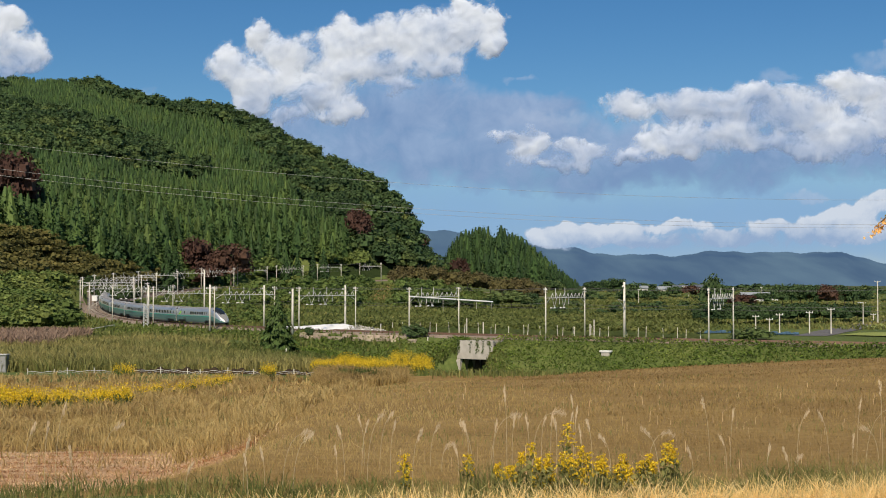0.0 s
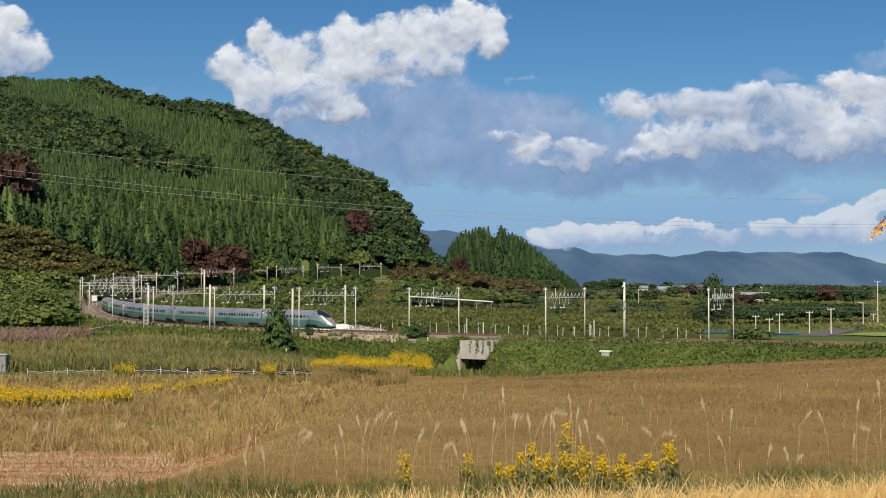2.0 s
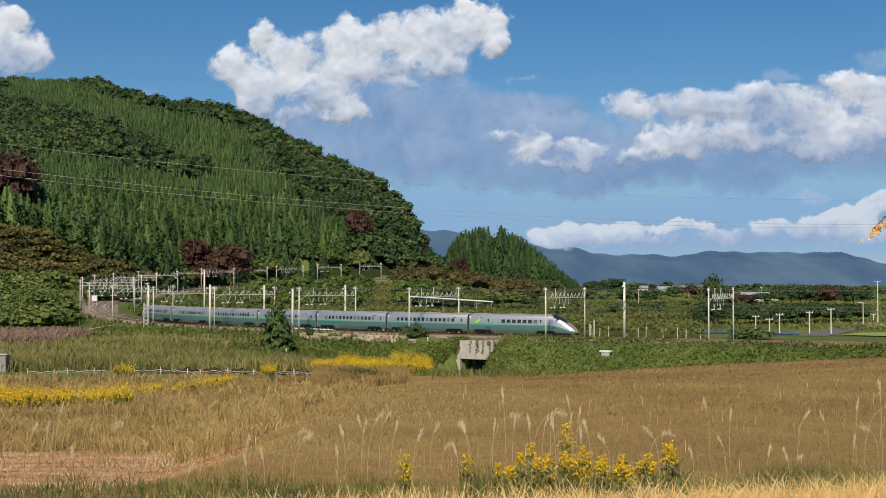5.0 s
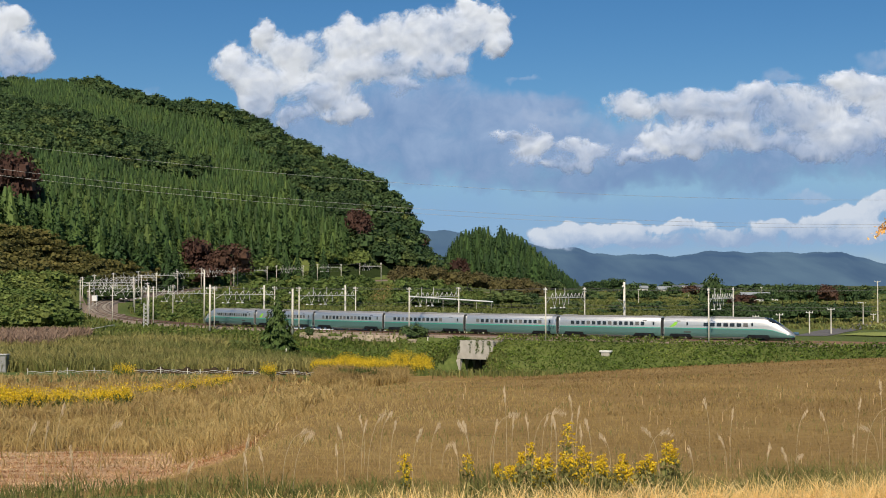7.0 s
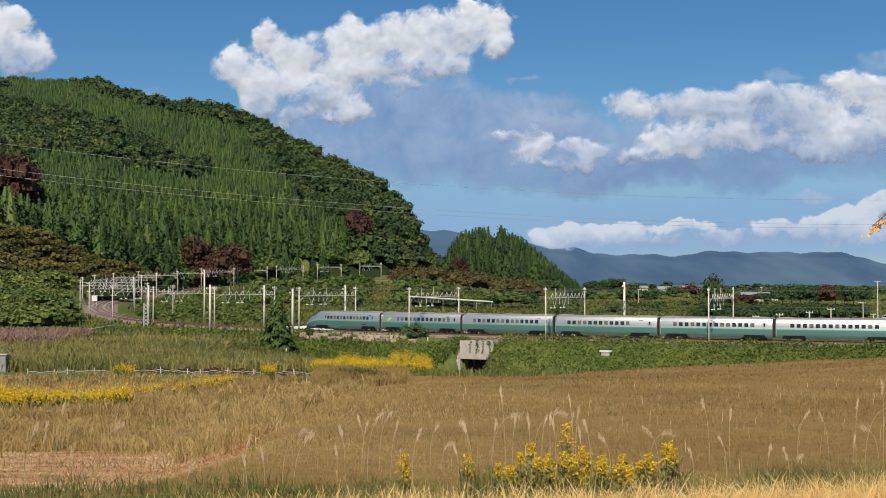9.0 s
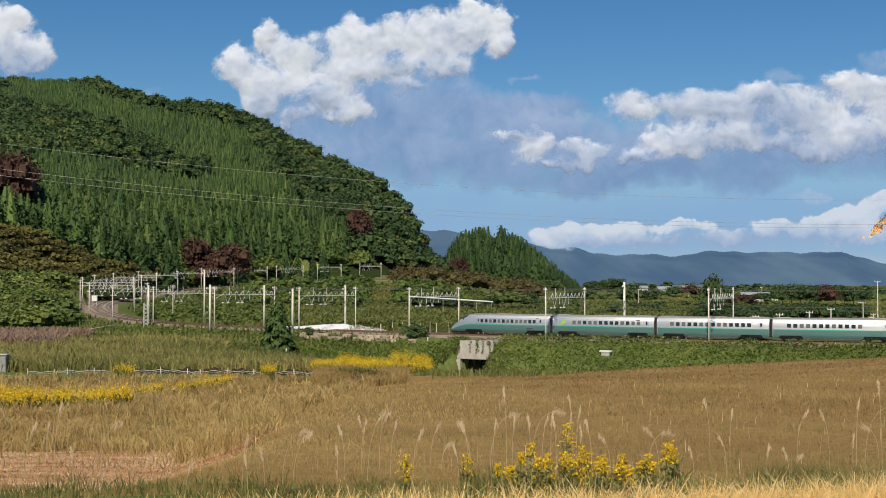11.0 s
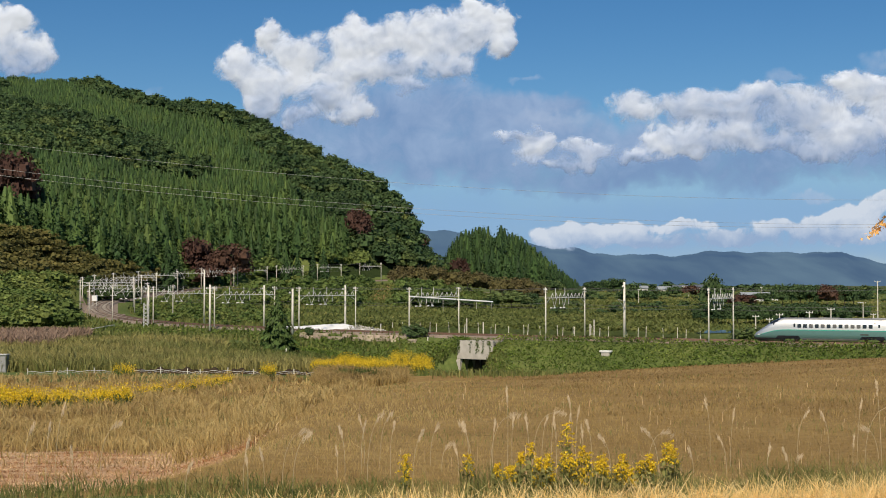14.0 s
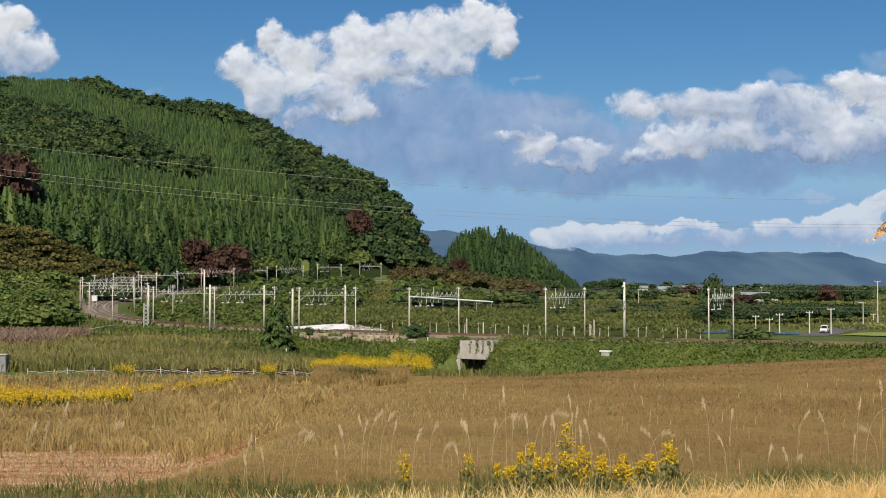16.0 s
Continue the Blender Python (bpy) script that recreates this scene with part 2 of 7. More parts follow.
def make_ground():
    inner = np.radians(np.linspace(-23.5, 23.5, 150))
    outer = np.radians(np.concatenate([np.linspace(25, 180, 32), np.linspace(-180, -25, 32)[1:-1]]))
    ang = np.sort(np.concatenate([inner, outer]))
    ring = np.concatenate([[0.0, 1.5, 4, 8], np.arange(11, 24, 0.6), np.geomspace(24, 125, 70), np.arange(127, 430, 2.0),
                           np.arange(432, 720, 3.5), np.geomspace(724, 1300, 60), np.geomspace(1330, 4950, 40)])
    A, R = np.meshgrid(ang, ring)
    fade = np.clip(1 - R / 8, 0, 1)
    X, Y = np.sin(A) * R + 0.37 * fade, np.cos(A) * R - 0.41 * fade
    Z = ground_z(X, Y)
    na, nr = len(ang), len(ring)
    idx = np.arange(na * nr).reshape(nr, na)
    nxt = np.roll(idx, -1, 1)
    quads = np.stack([idx[:-1], nxt[:-1], nxt[1:], idx[1:]], -1).reshape(-1, 4)[:, ::-1]
    verts = np.stack([X, Y, Z], -1).reshape(-1, 3)
    mats = [M["soil"], M["dry"], M["straw"], M["meadow"], M["ballast"], M["forest_floor"], M["plain_far"]]
    me = mesh_of("ground", verts, quads, mats, True)
    c = verts[quads].mean(1)
    side, level = to_line(c[:, 0], c[:, 1])
    b = c[:, 0] / np.maximum(c[:, 1], 1)
    k = np.full(len(c), 3)
    Y, X = c[:, 1], c[:, 0]
    k[(Y < 15.4)] = 2
    right = X > edge_x(Y) - 0.05 * Y
    k[(Y >= 17) & (Y < 118) & right] = 1
    k[(Y >= 17) & (Y < 112) & ~right] = 1
    k[(Y >= 24) & (Y < 40) & (b < -0.118) & ~right] = 2
    k[(side > -7.4) & (side < 3.6) & (Y > 120)] = 4
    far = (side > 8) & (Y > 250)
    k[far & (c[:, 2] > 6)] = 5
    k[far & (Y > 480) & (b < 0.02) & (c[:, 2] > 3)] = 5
    k[far & (Y > 900) & (c[:, 2] < 6)] = 6
    me.polygons.foreach_set("material_index", k.astype(np.int32))
    return tagged(new("ground", me), "rolling farmland with dry grass, meadow and a wooded hillside", "ground", kind="structure")


ground = make_ground()


# ---- the double track ----
def strip_mesh(name, s0, s1, step, section, material, off):
    """A section (across, up) drawn along the line."""
    ss = np.arange(s0, s1, step)
    sec = np.array(section)
    n = len(sec)
    v = []
    for s in ss:
        x, y, z, a = on_line(s)
        v.append(np.stack([x - sin(a) * (sec[:, 0] + off), y + cos(a) * (sec[:, 0] + off), z + sec[:, 1]], -1))
    v = np.concatenate(v)
    i = np.arange((len(ss) - 1) * n).reshape(-1, n)
    j = np.roll(i, -1, 1)
    q = np.stack([i, j, j + n, i + n], -1).reshape(-1, 4)
    return mesh_of(name, v, q, [material])


def make_track(off, label):
    t = thing("railway_track", label, "railway track", "double railway line", kind="structure")
    bed = new("ballast_bed", strip_mesh("ballast_bed", -565, 240, 2.0, [(-2.3, -0.9), (-1.7, -0.22), (1.7, -0.22), (2.3, -0.9)], M["ballast"], off))
    bed.parent = t
    for g in (-0.7525, 0.7525):
        r = new("rail", strip_mesh("rail", -565, 240, 2.0, [(g - 0.07, -0.16), (g - 0.035, 0.0), (g + 0.035, 0.0), (g + 0.07, -0.16)], M["rail"], off))
        r.parent = t
    bm = bmesh.new()
    box(bm, -0.11, 0.11, -1.3, 1.3, -0.24, -0.165)
    me = bpy.data.meshes.new("sleeper")
    bm.to_mesh(me)
    bm.free()
    me.materials.append(M["sleeper"])
    for s in np.arange(-305, -120, 0.64):
        x, y, z, a = on_line(s, off)
        o = new("sleeper", me)
        o.parent = t
        o.matrix_basis = pose(x, y, z, 0, 0, math.degrees(a))
    rest = []
    base = np.array([v.co for v in me.vertices])
    faces = np.array([p.vertices for p in me.polygons])
    fs = []
    spots = list(np.arange(-120, 150, 0.64)) + list(np.arange(-420, -305, 0.64))
    for i, s in enumerate(spots):
        x, y, z, a = on_line(s, off)
        c, d = cos(a), sin(a)
        rest.append(np.stack([x + c * base[:, 0] - d * base[:, 1], y + d * base[:, 0] + c * base[:, 1], z + base[:, 2]], -1))
        fs.append(faces + i * len(base))
    o = new("sleeper_run", mesh_of("sleeper_run", np.concatenate(rest), np.concatenate(fs), [M["sleeper"]]))
    o.parent = t
    tagged(o, kind="stuff")
    return t


make_track(0.0, "far running track with rusty rails on grey-brown ballast")
make_track(NEAR, "near empty track with rusty rails on grey-brown ballast")


# ---- overhead line: portals over both tracks ----
def make_portal(span=16.5):
    """Local: x along the line, y across from the near leg (-7.5) to the far leg (+9), z from rail level."""
    p = thing("catenary_portal", "concrete-legged railway portal with a steel lattice beam", "catenary mast", "portals over the line")
    for y in (-7.5, 9.0):
        bm = bmesh.new()
        rod(bm, (0, y, -1.6), (0, y, 9.1), 0.145, 0.105, 10)
        leg = part("leg", bm, M["pole"], p, "tapered concrete pole", True)
        bm = bmesh.new()
        for h in (8.6, 8.2):
            box(bm, -0.05, 0.05, y - 0.75, y + 0.75, h, h + 0.08)
        part("crossarm", bm, M["steel"], leg)
        for d in (-0.65, -0.3, 0.45):
            bm = bmesh.new()
            rod(bm, (0, y + d, 8.66), (0, y + d, 8.95), 0.06, 0.05, 6)
            part("insulator", bm, M["insulator"], leg)
    bm = bmesh.new()
    for x in (-0.2, 0.2):
        rod(bm, (x, -7.5, 7.15), (x, 9.0, 7.15), 0.055, n=6)
    rod(bm, (0, -7.5, 6.1), (0, -5.6, 7.15), 0.05, n=6)
    rod(bm, (0, 9.0, 6.1), (0, 7.1, 7.15), 0.05, n=6)
    part("beam", bm, M["steel"], p)
    bm = bmesh.new()
    for i in range(9):
        y = -5.4 + i * 1.6
        rod(bm, (0, y, 7.15), (0, y + 0.75, 8.0), 0.055, n=5)
        rod(bm, (0, y + 0.75, 8.0), (0, y + 1.1, 7.15), 0.055, n=5)
    part("lattice", bm, M["steel"], p)
    for y in (NEAR, 0.0):
        bm = bmesh.new()
        rod(bm, (0, y - 0.1, 5.35), (0, y - 0.9, 7.15), 0.04, n=5)
        rod(bm, (0, y - 0.1, 5.35), (0, y + 0.9, 7.15), 0.04, n=5)
        rod(bm, (0, y - 1.3, 5.3), (0, y + 0.3, 5.2), 0.03, n=5)
        arm = part("steady_arm", bm, M["steel"], p)
        bm = bmesh.new()
        rod(bm, (0, y + 2.0, 5.9), (0, y + 2.0, 7.15), 0.055, n=5)
        part("hanger", bm, M["steel"], p)
        bm = bmesh.new()
        rod(bm, (0, y + 0.4, 7.15), (0, y + 0.4, 9.0), 0.06, n=5)
        part("upright", bm, M["steel"], p)
        for d in (-1.35, 0.05):
            bm = bmesh.new()
            rod(bm, (0, y + d - 0.25, 5.33), (0, y + d + 0.25, 5.33), 0.11, n=7)
            part("insulator", bm, M["insulator"], arm)
    return p


PORTAL_S = [20 - 30 * i for i in range(20)]
portal = None
for s in PORTAL_S:
    x, y, z, a = on_line(s)
    m = pose(x, y, z, 0, 0, math.degrees(a))
    if portal is None:
        portal = make_portal()
        portal.matrix_basis = m
    else:
        copy_thing(portal, m)


def wire(name, pts, r, material, label, sag=0.0, n=8):
    """One strung wire; between its points it sags."""
    cu = bpy.data.curves.new(name, "CURVE")
    cu.dimensions = "3D"
    cu.bevel_depth = r
    cu.bevel_resolution = 0
    out = []
    for a, b in zip(pts[:-1], pts[1:]):
        for i in range(n):
            u = i / n
            q = Vector(a).lerp(Vector(b), u)
            q.z -= 4 * sag * u * (1 - u)
            out.append(q)
    out.append(Vector(pts[-1]))
    sp = cu.splines.new("POLY")
    sp.points.add(len(out) - 1)
    for p, q in zip(sp.points, out):
        p.co = (*q, 1)
    cu.materials.append(material)
    return tagged(new(name, cu), label, "wire")


def along(off, up):
    r = []
    for s in PORTAL_S:
        x, y, z, a = on_line(s, off)
        r.append((x, y, z + up))
    return r


for off in (0.0, NEAR):
    wire("contact_wire", along(off, 5.2), 0.012, M["wire"], "thin copper contact wire over a track")
    wire("messenger_wire", along(off, 6.3), 0.014, M["wire"], "steel messenger wire above the contact wire", 0.6)
for off in (-8.15, -7.05, 8.35, 9.45):
    wire("feeder_wire", along(off, 8.97), 0.016, M["wire"], "feeder wire strung along the portal tops", 0.45)


# ---- the train ----
PROFILE = [(1.25, 0.42), (1.40, 0.62), (1.46, 1.15), (1.475, 1.84), (1.475, 1.97), (1.465, 2.55), (1.42, 3.05), (1.32, 3.42),
           (1.10, 3.68), (0.70, 3.88), (0.0, 3.97)]
BANDS = {"lower_body": (0, 3), "stripe": (3, 4), "upper_body": (4, 8), "roof": (8, 10)}
BAND_MAT = {"lower_body": "green_paint", "stripe": "band", "upper_body": "silver", "roof": "roof"}
BAND_LABEL = {"lower_body": "dark green lower side", "stripe": "bright green waist stripe", "upper_body": "silver upper side", "roof": "grey roof"}


def section(h, w, low):
    """The body's section squeezed to a crown height h, a width factor w and an underside low."""
    r = []
    for y, z in PROFILE:
        k = (z - 0.42) / (3.97 - 0.42)
        r.append((y * w, low + k * (h - low)))
    return r


def car_shell(parent, stations):
    """Skin the sections along the car: one part for each colour band."""
    for name, (i0, i1) in BANDS.items():
        vs, fs = [], []
        for sgn in (-1, 1):
            base = len(vs)
            n = i1 - i0 + 1
            for x, sec in stations:
                vs += [(x, sgn * y, z) for y, z in sec[i0:i1 + 1]]
            for a in range(len(stations) - 1):
                for b in range(n - 1):
                    q = [base + a * n + b, base + (a + 1) * n + b, base + (a + 1) * n + b + 1, base + a * n + b + 1]
                    fs.append(q if sgn < 0 else q[::-1])
        bm = bmesh.new()
        bv = [bm.verts.new(v) for v in vs]
        for q in fs:
            try:
                bm.faces.new([bv[i] for i in q])
            except ValueError:
                pass
        bmesh.ops.remove_doubles(bm, verts=bm.verts[:], dist=0.001)
        part(name, bm, M[BAND_MAT[name]], parent, BAND_LABEL[name], True)


def rounded(bm, x0, x1, z0, z1, y, depth, r=0.09):
    """A thin pane with rounded corners in the plane y."""
    pts = []
    for cx, cz, a0 in ((x1 - r, z1 - r, 0), (x0 + r, z1 - r, 90), (x0 + r, z0 + r, 180), (x1 - r, z0 + r, 270)):
        for a in (0, 45, 90):
            pts.append((cx + r * cos(radians(a0 + a)), cz + r * sin(radians(a0 + a))))
    f = bm.faces.new([bm.verts.new((x, y, z)) for x, z in pts])
    e = bmesh.ops.extrude_face_region(bm, geom=[f])["geom"]
    bmesh.ops.translate(bm, vec=(0, depth, 0), verts=[v for v in e if isinstance(v, bmesh.types.BMVert)])
    bmesh.ops.recalc_face_normals(bm, faces=bm.faces[:])


def pane(name, x0, x1, z0, z1, parent, material, label="", both=True, lean=0.0):
    for sgn in ((-1, 1) if both else (-1,)):
        bm = bmesh.new()
        rounded(bm, x0, x1, z0, z1, sgn * 1.467, sgn * 0.02)
        for v in bm.verts:
            v.co.y -= sgn * max(v.co.z - 2.5, 0) * 0.085
        part(name, bm, material, parent, label)


def bogie(parent, x):
    bm = bmesh.new()
    for y in (-1.0, 1.0):
        box(bm, x - 1.75, x + 1.75, y - 0.09, y + 0.09, 0.48, 0.68, 0.03)
        for d in (-1.25, 1.25):
            box(bm, x + d - 0.28, x + d + 0.28, y - 0.13, y + 0.13, 0.30, 0.62, 0.05)
        rod(bm, (x - 0.25, y, 0.68), (x - 0.25, y, 0.98), 0.15, n=8)
    box(bm, x - 0.3, x + 0.3, -1.0, 1.0, 0.45, 0.8)
    b = part("bogie", bm, M["under"], parent, "dark steel bogie frame")
    for d in (-1.25, 1.25):
        for y in (-0.75, 0.75):
            bm = bmesh.new()
            rod(bm, (x + d, y - 0.065, 0.43), (x + d, y + 0.065, 0.43), 0.43, n=18)
            rod(bm, (x + d, y - 0.15, 0.43), (x + d, y + 0.15, 0.43), 0.12, n=8)
            part("wheel", bm, M["rail"], b, "steel wheel")


def underframe(parent, x0, x1, bogies):
    bm = bmesh.new()
    box(bm, x0 + 0.1, x1 - 0.1, -1.24, 1.24, 0.62, 0.95)
    part("underframe", bm, M["under"], parent)
    bm = bmesh.new()
    a, b = min(bogies) + 2.3, max(bogies) - 2.3
    box(bm, a, b, -1.33, 1.33, 0.24, 0.5, 0.05)
    for i in range(4):
        c = a + (b - a) * (i + 0.5) / 4
        box(bm, c - 0.9, c + 0.9, -1.37, 1.37, 0.2, 0.44, 0.04)
    part("equipment_box", bm, M["under"], parent, "dark underfloor equipment boxes")
    for x in bogies:
        bogie(parent, x)
        # The side isn't cut: a black panel on it paints the cut-out's shade.
        bm = bmesh.new()
        for y in (-1, 1):
            v = [(x - 2.1, 0.40), (x - 1.75, 0.92), (x + 1.75, 0.92), (x + 2.1, 0.40)]
            f = bm.faces.new([bm.verts.new((px, y * (1.50 if pz < 0.7 else 1.475), pz)) for px, pz in v])
        g = bmesh.ops.extrude_face_region(bm, geom=bm.faces[:])["geom"]
        part("bogie_shade_panel", bm, M["black"], parent, "black panel painted in for the shaded bogie cut-out")


def gangway(parent, x):
    bm = bmesh.new()
    box(bm, x - 0.28, x + 0.28, -1.30, 1.30, 0.7, 3.72, 0.12)
    part("gangway", bm, M["gangway"], parent, "black rubber gangway bellows")
    for y in (-1, 1):
        bm = bmesh.new()
        box(bm, x + 0.28, x + 0.36, y * 1.42 - 0.06, y * 1.42 + 0.06, 0.75, 3.4)
        part("end_frame", bm, M["silver"], parent)


def roof_gear(parent, spots):
    for x, w, h in spots:
        bm = bmesh.new()
        box(bm, x - w / 2, x + w / 2, -0.85, 0.85, 3.72, 3.97 + h, 0.1)
        part("roof_unit", bm, M["roof"], parent, "low grey roof fairing")


def emblem(parent, x):
    """A slanting lime leaf-like shape on the side."""
    for y in (-1, 1):
        bm = bmesh.new()
        pts = [(-0.9, 2.15), (-0.1, 2.12), (0.55, 2.55), (0.75, 3.05), (0.25, 3.0), (-0.2, 2.6), (-0.5, 2.3)]
        f = bm.faces.new([bm.verts.new((x + px, y * (1.473 - max(pz - 2.5, 0) * 0.085), pz)) for px, pz in pts])
        e = bmesh.ops.extrude_face_region(bm, geom=[f])["geom"]
        bmesh.ops.translate(bm, vec=(0, y * 0.012, 0), verts=[v for v in e if isinstance(v, bmesh.types.BMVert)])
        part("emblem", bm, M["logo"], parent, "lime green side emblem")


def middle_car(kind):
    """A coach 20.5 m over the couplings, its middle at x = 0."""
    c = thing("train_coach", "silver and dark green express train coach", "train coach", "coaches of the train")
    x0, x1 = -10.0, 10.0
    car_shell(c, [(x0, section(3.93, 0.985, 0.42)), (x0 + 0.15, section(3.97, 1, 0.42)), (x1 - 0.15, section(3.97, 1, 0.42)), (x1, section(3.93, 0.985, 0.42))])
    for x in (x0, x1):
        bm = bmesh.new()
        bm.faces.new([bm.verts.new((x, y, z)) for y, z in section(3.93, 0.985, 0.42)] + [bm.verts.new((x, -y, z)) for y, z in section(3.93, 0.985, 0.42)[-2::-1]])
        part("end_wall", bm, M["silver"], c)
    underframe(c, x0, x1, (-6.9, 6.9))
    rng = random.Random(kind)
    n = (15, 14, 12, 14, 13)[kind % 5]
    start = -7.2 if kind != 4 else -5.6
    pitch = 1.06
    for i in range(n):
        x = start + i * pitch
        if x > 7.4:
            break
        pane("window", x - 0.34, x + 0.34, 2.28, 2.94, c, M["blind"] if rng.random() < 0.38 else M["glass"])
    pane("door", 8.25, 9.05, 2.02, 2.98, c, M["silver"])
    pane("door_window", 8.5, 8.8, 2.35, 2.95, c, M["glass"])
    pane("vent", 6.6, 7.4, 3.12, 3.22, c, M["under"])
    gangway(c, -10.25)
    roof_gear(c, [(-8.3, 2.4, 0.06), (0.5, 3.2, 0.05), (7.5, 2.6, 0.06)])
    if kind == 4:
        emblem(c, -8.0)
    return c


NOSE = [(0.0, 3.97, 1.0, 0.42), (0.9, 3.94, 1.0, 0.42), (1.7, 3.80, 0.995, 0.42), (2.5, 3.50, 0.98, 0.42), (3.3, 3.02, 0.95, 0.42),
        (4.1, 2.46, 0.90, 0.42), (4.8, 1.98, 0.81, 0.43), (5.35, 1.58, 0.68, 0.45), (5.75, 1.22, 0.48, 0.50), (5.95, 0.95, 0.25, 0.58)]


def end_car(name, label, with_emblem):
    """A driving car 23 m long with a long sloping nose; the nose points along +x, the coupling end is at x = -11.5."""
    c = thing(name, label, "train coach", "coaches of the train")
    x0, xn = -11.25, 5.55
    st = [(x0, section(3.93, 0.985, 0.42)), (x0 + 0.15, section(3.97, 1, 0.42))]
    st += [(xn + d, section(h, w, low)) for d, h, w, low in NOSE]
    car_shell(c, st)
    bm = bmesh.new()
    bm.faces.new([bm.verts.new((x0, y, z)) for y, z in section(3.93, 0.985, 0.42)] + [bm.verts.new((x0, -y, z)) for y, z in section(3.93, 0.985, 0.42)[-2::-1]])
    part("end_wall", bm, M["silver"], c)
    bm = bmesh.new()
    last = st[-1][1]
    bm.faces.new([bm.verts.new((st[-1][0], y, z)) for y, z in last] + [bm.verts.new((st[-1][0], -y, z)) for y, z in last[-2::-1]])
    part("coupler_cover", bm, M["silver"], c)
    underframe(c, x0, xn + 2.6, (-8.2, 5.6))
    # windscreen: a dark cap laid over the slope of the nose
    vs, fs = [], []
    rows = [(xn + d, h, w) for d, h, w, low in NOSE[1:6]]
    for i, (x, h, w) in enumerate(rows):
        k = (0.5, 0.95, 1.0, 0.88, 0.5)[i]
        sec = section(h, w, 0.42)
        prof = [(y, z) for y, z in sec[6:]]
        line = [(-y, z) for y, z in prof] + [(y, z) for y, z in prof[-2::-1]]
        vs += [(x + 0.02, y * k, (z - h) * k * k + h + 0.022) for y, z in line]
    n = len(line)
    bm = bmesh.new()
    bv = [bm.verts.new(v) for v in vs]
    for a in range(len(rows) - 1):
        for b in range(n - 1):
            bm.faces.new([bv[a * n + b], bv[a * n + b + 1], bv[(a + 1) * n + b + 1], bv[(a + 1) * n + b]])
    part("windscreen", bm, M["glass"], c, "dark wraparound windscreen", True)
    for y in (-1, 1):
        bm = bmesh.new()
        bmesh.ops.create_uvsphere(bm, u_segments=10, v_segments=6, radius=0.16, matrix=Matrix.Translation((xn + 4.95, y * 1.02, 1.02)) @ Matrix.Diagonal((2.2, 1, 0.7, 1)))
        part("headlight", bm, M["headlight"], c, "clear headlight", True)
    bm = bmesh.new()
    for (d0, h0, w0, l0), (d1, h1, w1, l1) in zip(NOSE[2:-1], NOSE[3:]):
        for y in (-1, 1):
            bm.faces.new([bm.verts.new(p) for p in ((xn + d0, y * 1.42 * w0 + y * 0.02, 0.50), (xn + d1, y * 1.42 * w1 + y * 0.02, 0.50),
                                                    (xn + d1, y * 1.30 * w1, 0.16), (xn + d0, y * 1.30 * w0, 0.16))])
    box(bm, xn + 0.6, xn + 4.6, -1.05, 1.05, 0.20, 0.46)
    part("snow_skirt", bm, M["black"], c, "black skirt under the nose")
    rng = random.Random(5 if with_emblem else 6)
    count, first, pitch, half = (7, -3.60, 1.17, 0.41) if with_emblem else (13, -7.9, 0.97, 0.32)
    for i in range(count):
        x = first + i * pitch
        pane("window", x - half, x + half, 2.28, 2.92, c, M["blind"] if rng.random() < 0.5 else M["glass"])
    pane("door", 4.15, 4.95, 2.02, 2.98, c, M["silver"])
    pane("door_window", 4.4, 4.7, 2.4, 3.0, c, M["glass"])
    if with_emblem:
        pane("door_window", -7.1, -6.8, 2.4, 3.0, c, M["glass"])
    else:
        pane("door_window", -9.4, -9.1, 2.4, 3.0, c, M["glass"])
    pane("vent", -8.9, -8.2, 3.12, 3.22, c, M["under"])
    pane("vent", -7.6, -6.2, 1.15, 1.35, c, M["under"])
    gangway(c, -11.5)
    roof_gear(c, [(-9.2, 2.6, 0.06), (-1.0, 3.4, 0.05)])
    if with_emblem:
        emblem(c, -9.4)
    return c


COACHES = [(end_car("train_driving_car", "silver and dark green leading car with a long sloping nose", True), 11.5, 0)]
for i in range(5):
    COACHES.append((middle_car(i), -10.25 - 20.5 * i, 0))
COACHES.append((end_car("train_driving_car", "silver and dark green rear car with a long sloping nose", False), -102.5 - 11.5, 180))


def train_s(t):
    """Where the first coupling stands on the line at t seconds."""
    return 20.136 * (t - 8) + 0.0218 * (t - 8) ** 2


def motions():
    times = [i * 0.5 for i in range(33)]
    for car, d, turn in COACHES:
        rows = []
        for t in times:
            s = train_s(t) + d
            x0, y0, z0, _ = on_line(s - 6.9)
            x1, y1, z1, _ = on_line(s + 6.9)
            head = math.degrees(math.atan2(y1 - y0, x1 - x0))
            pitch = -math.degrees(math.atan2(z1 - z0, 13.8))
            rows.append((t, pose((x0 + x1) / 2, (y0 + y1) / 2, (z0 + z1) / 2, 0, pitch if not turn else -pitch, head + turn)))
        walk(car, rows)
    for ob, dx in CLOUDS:
        drift(ob, dx)
    drive()
    sway()
    sway_plants()


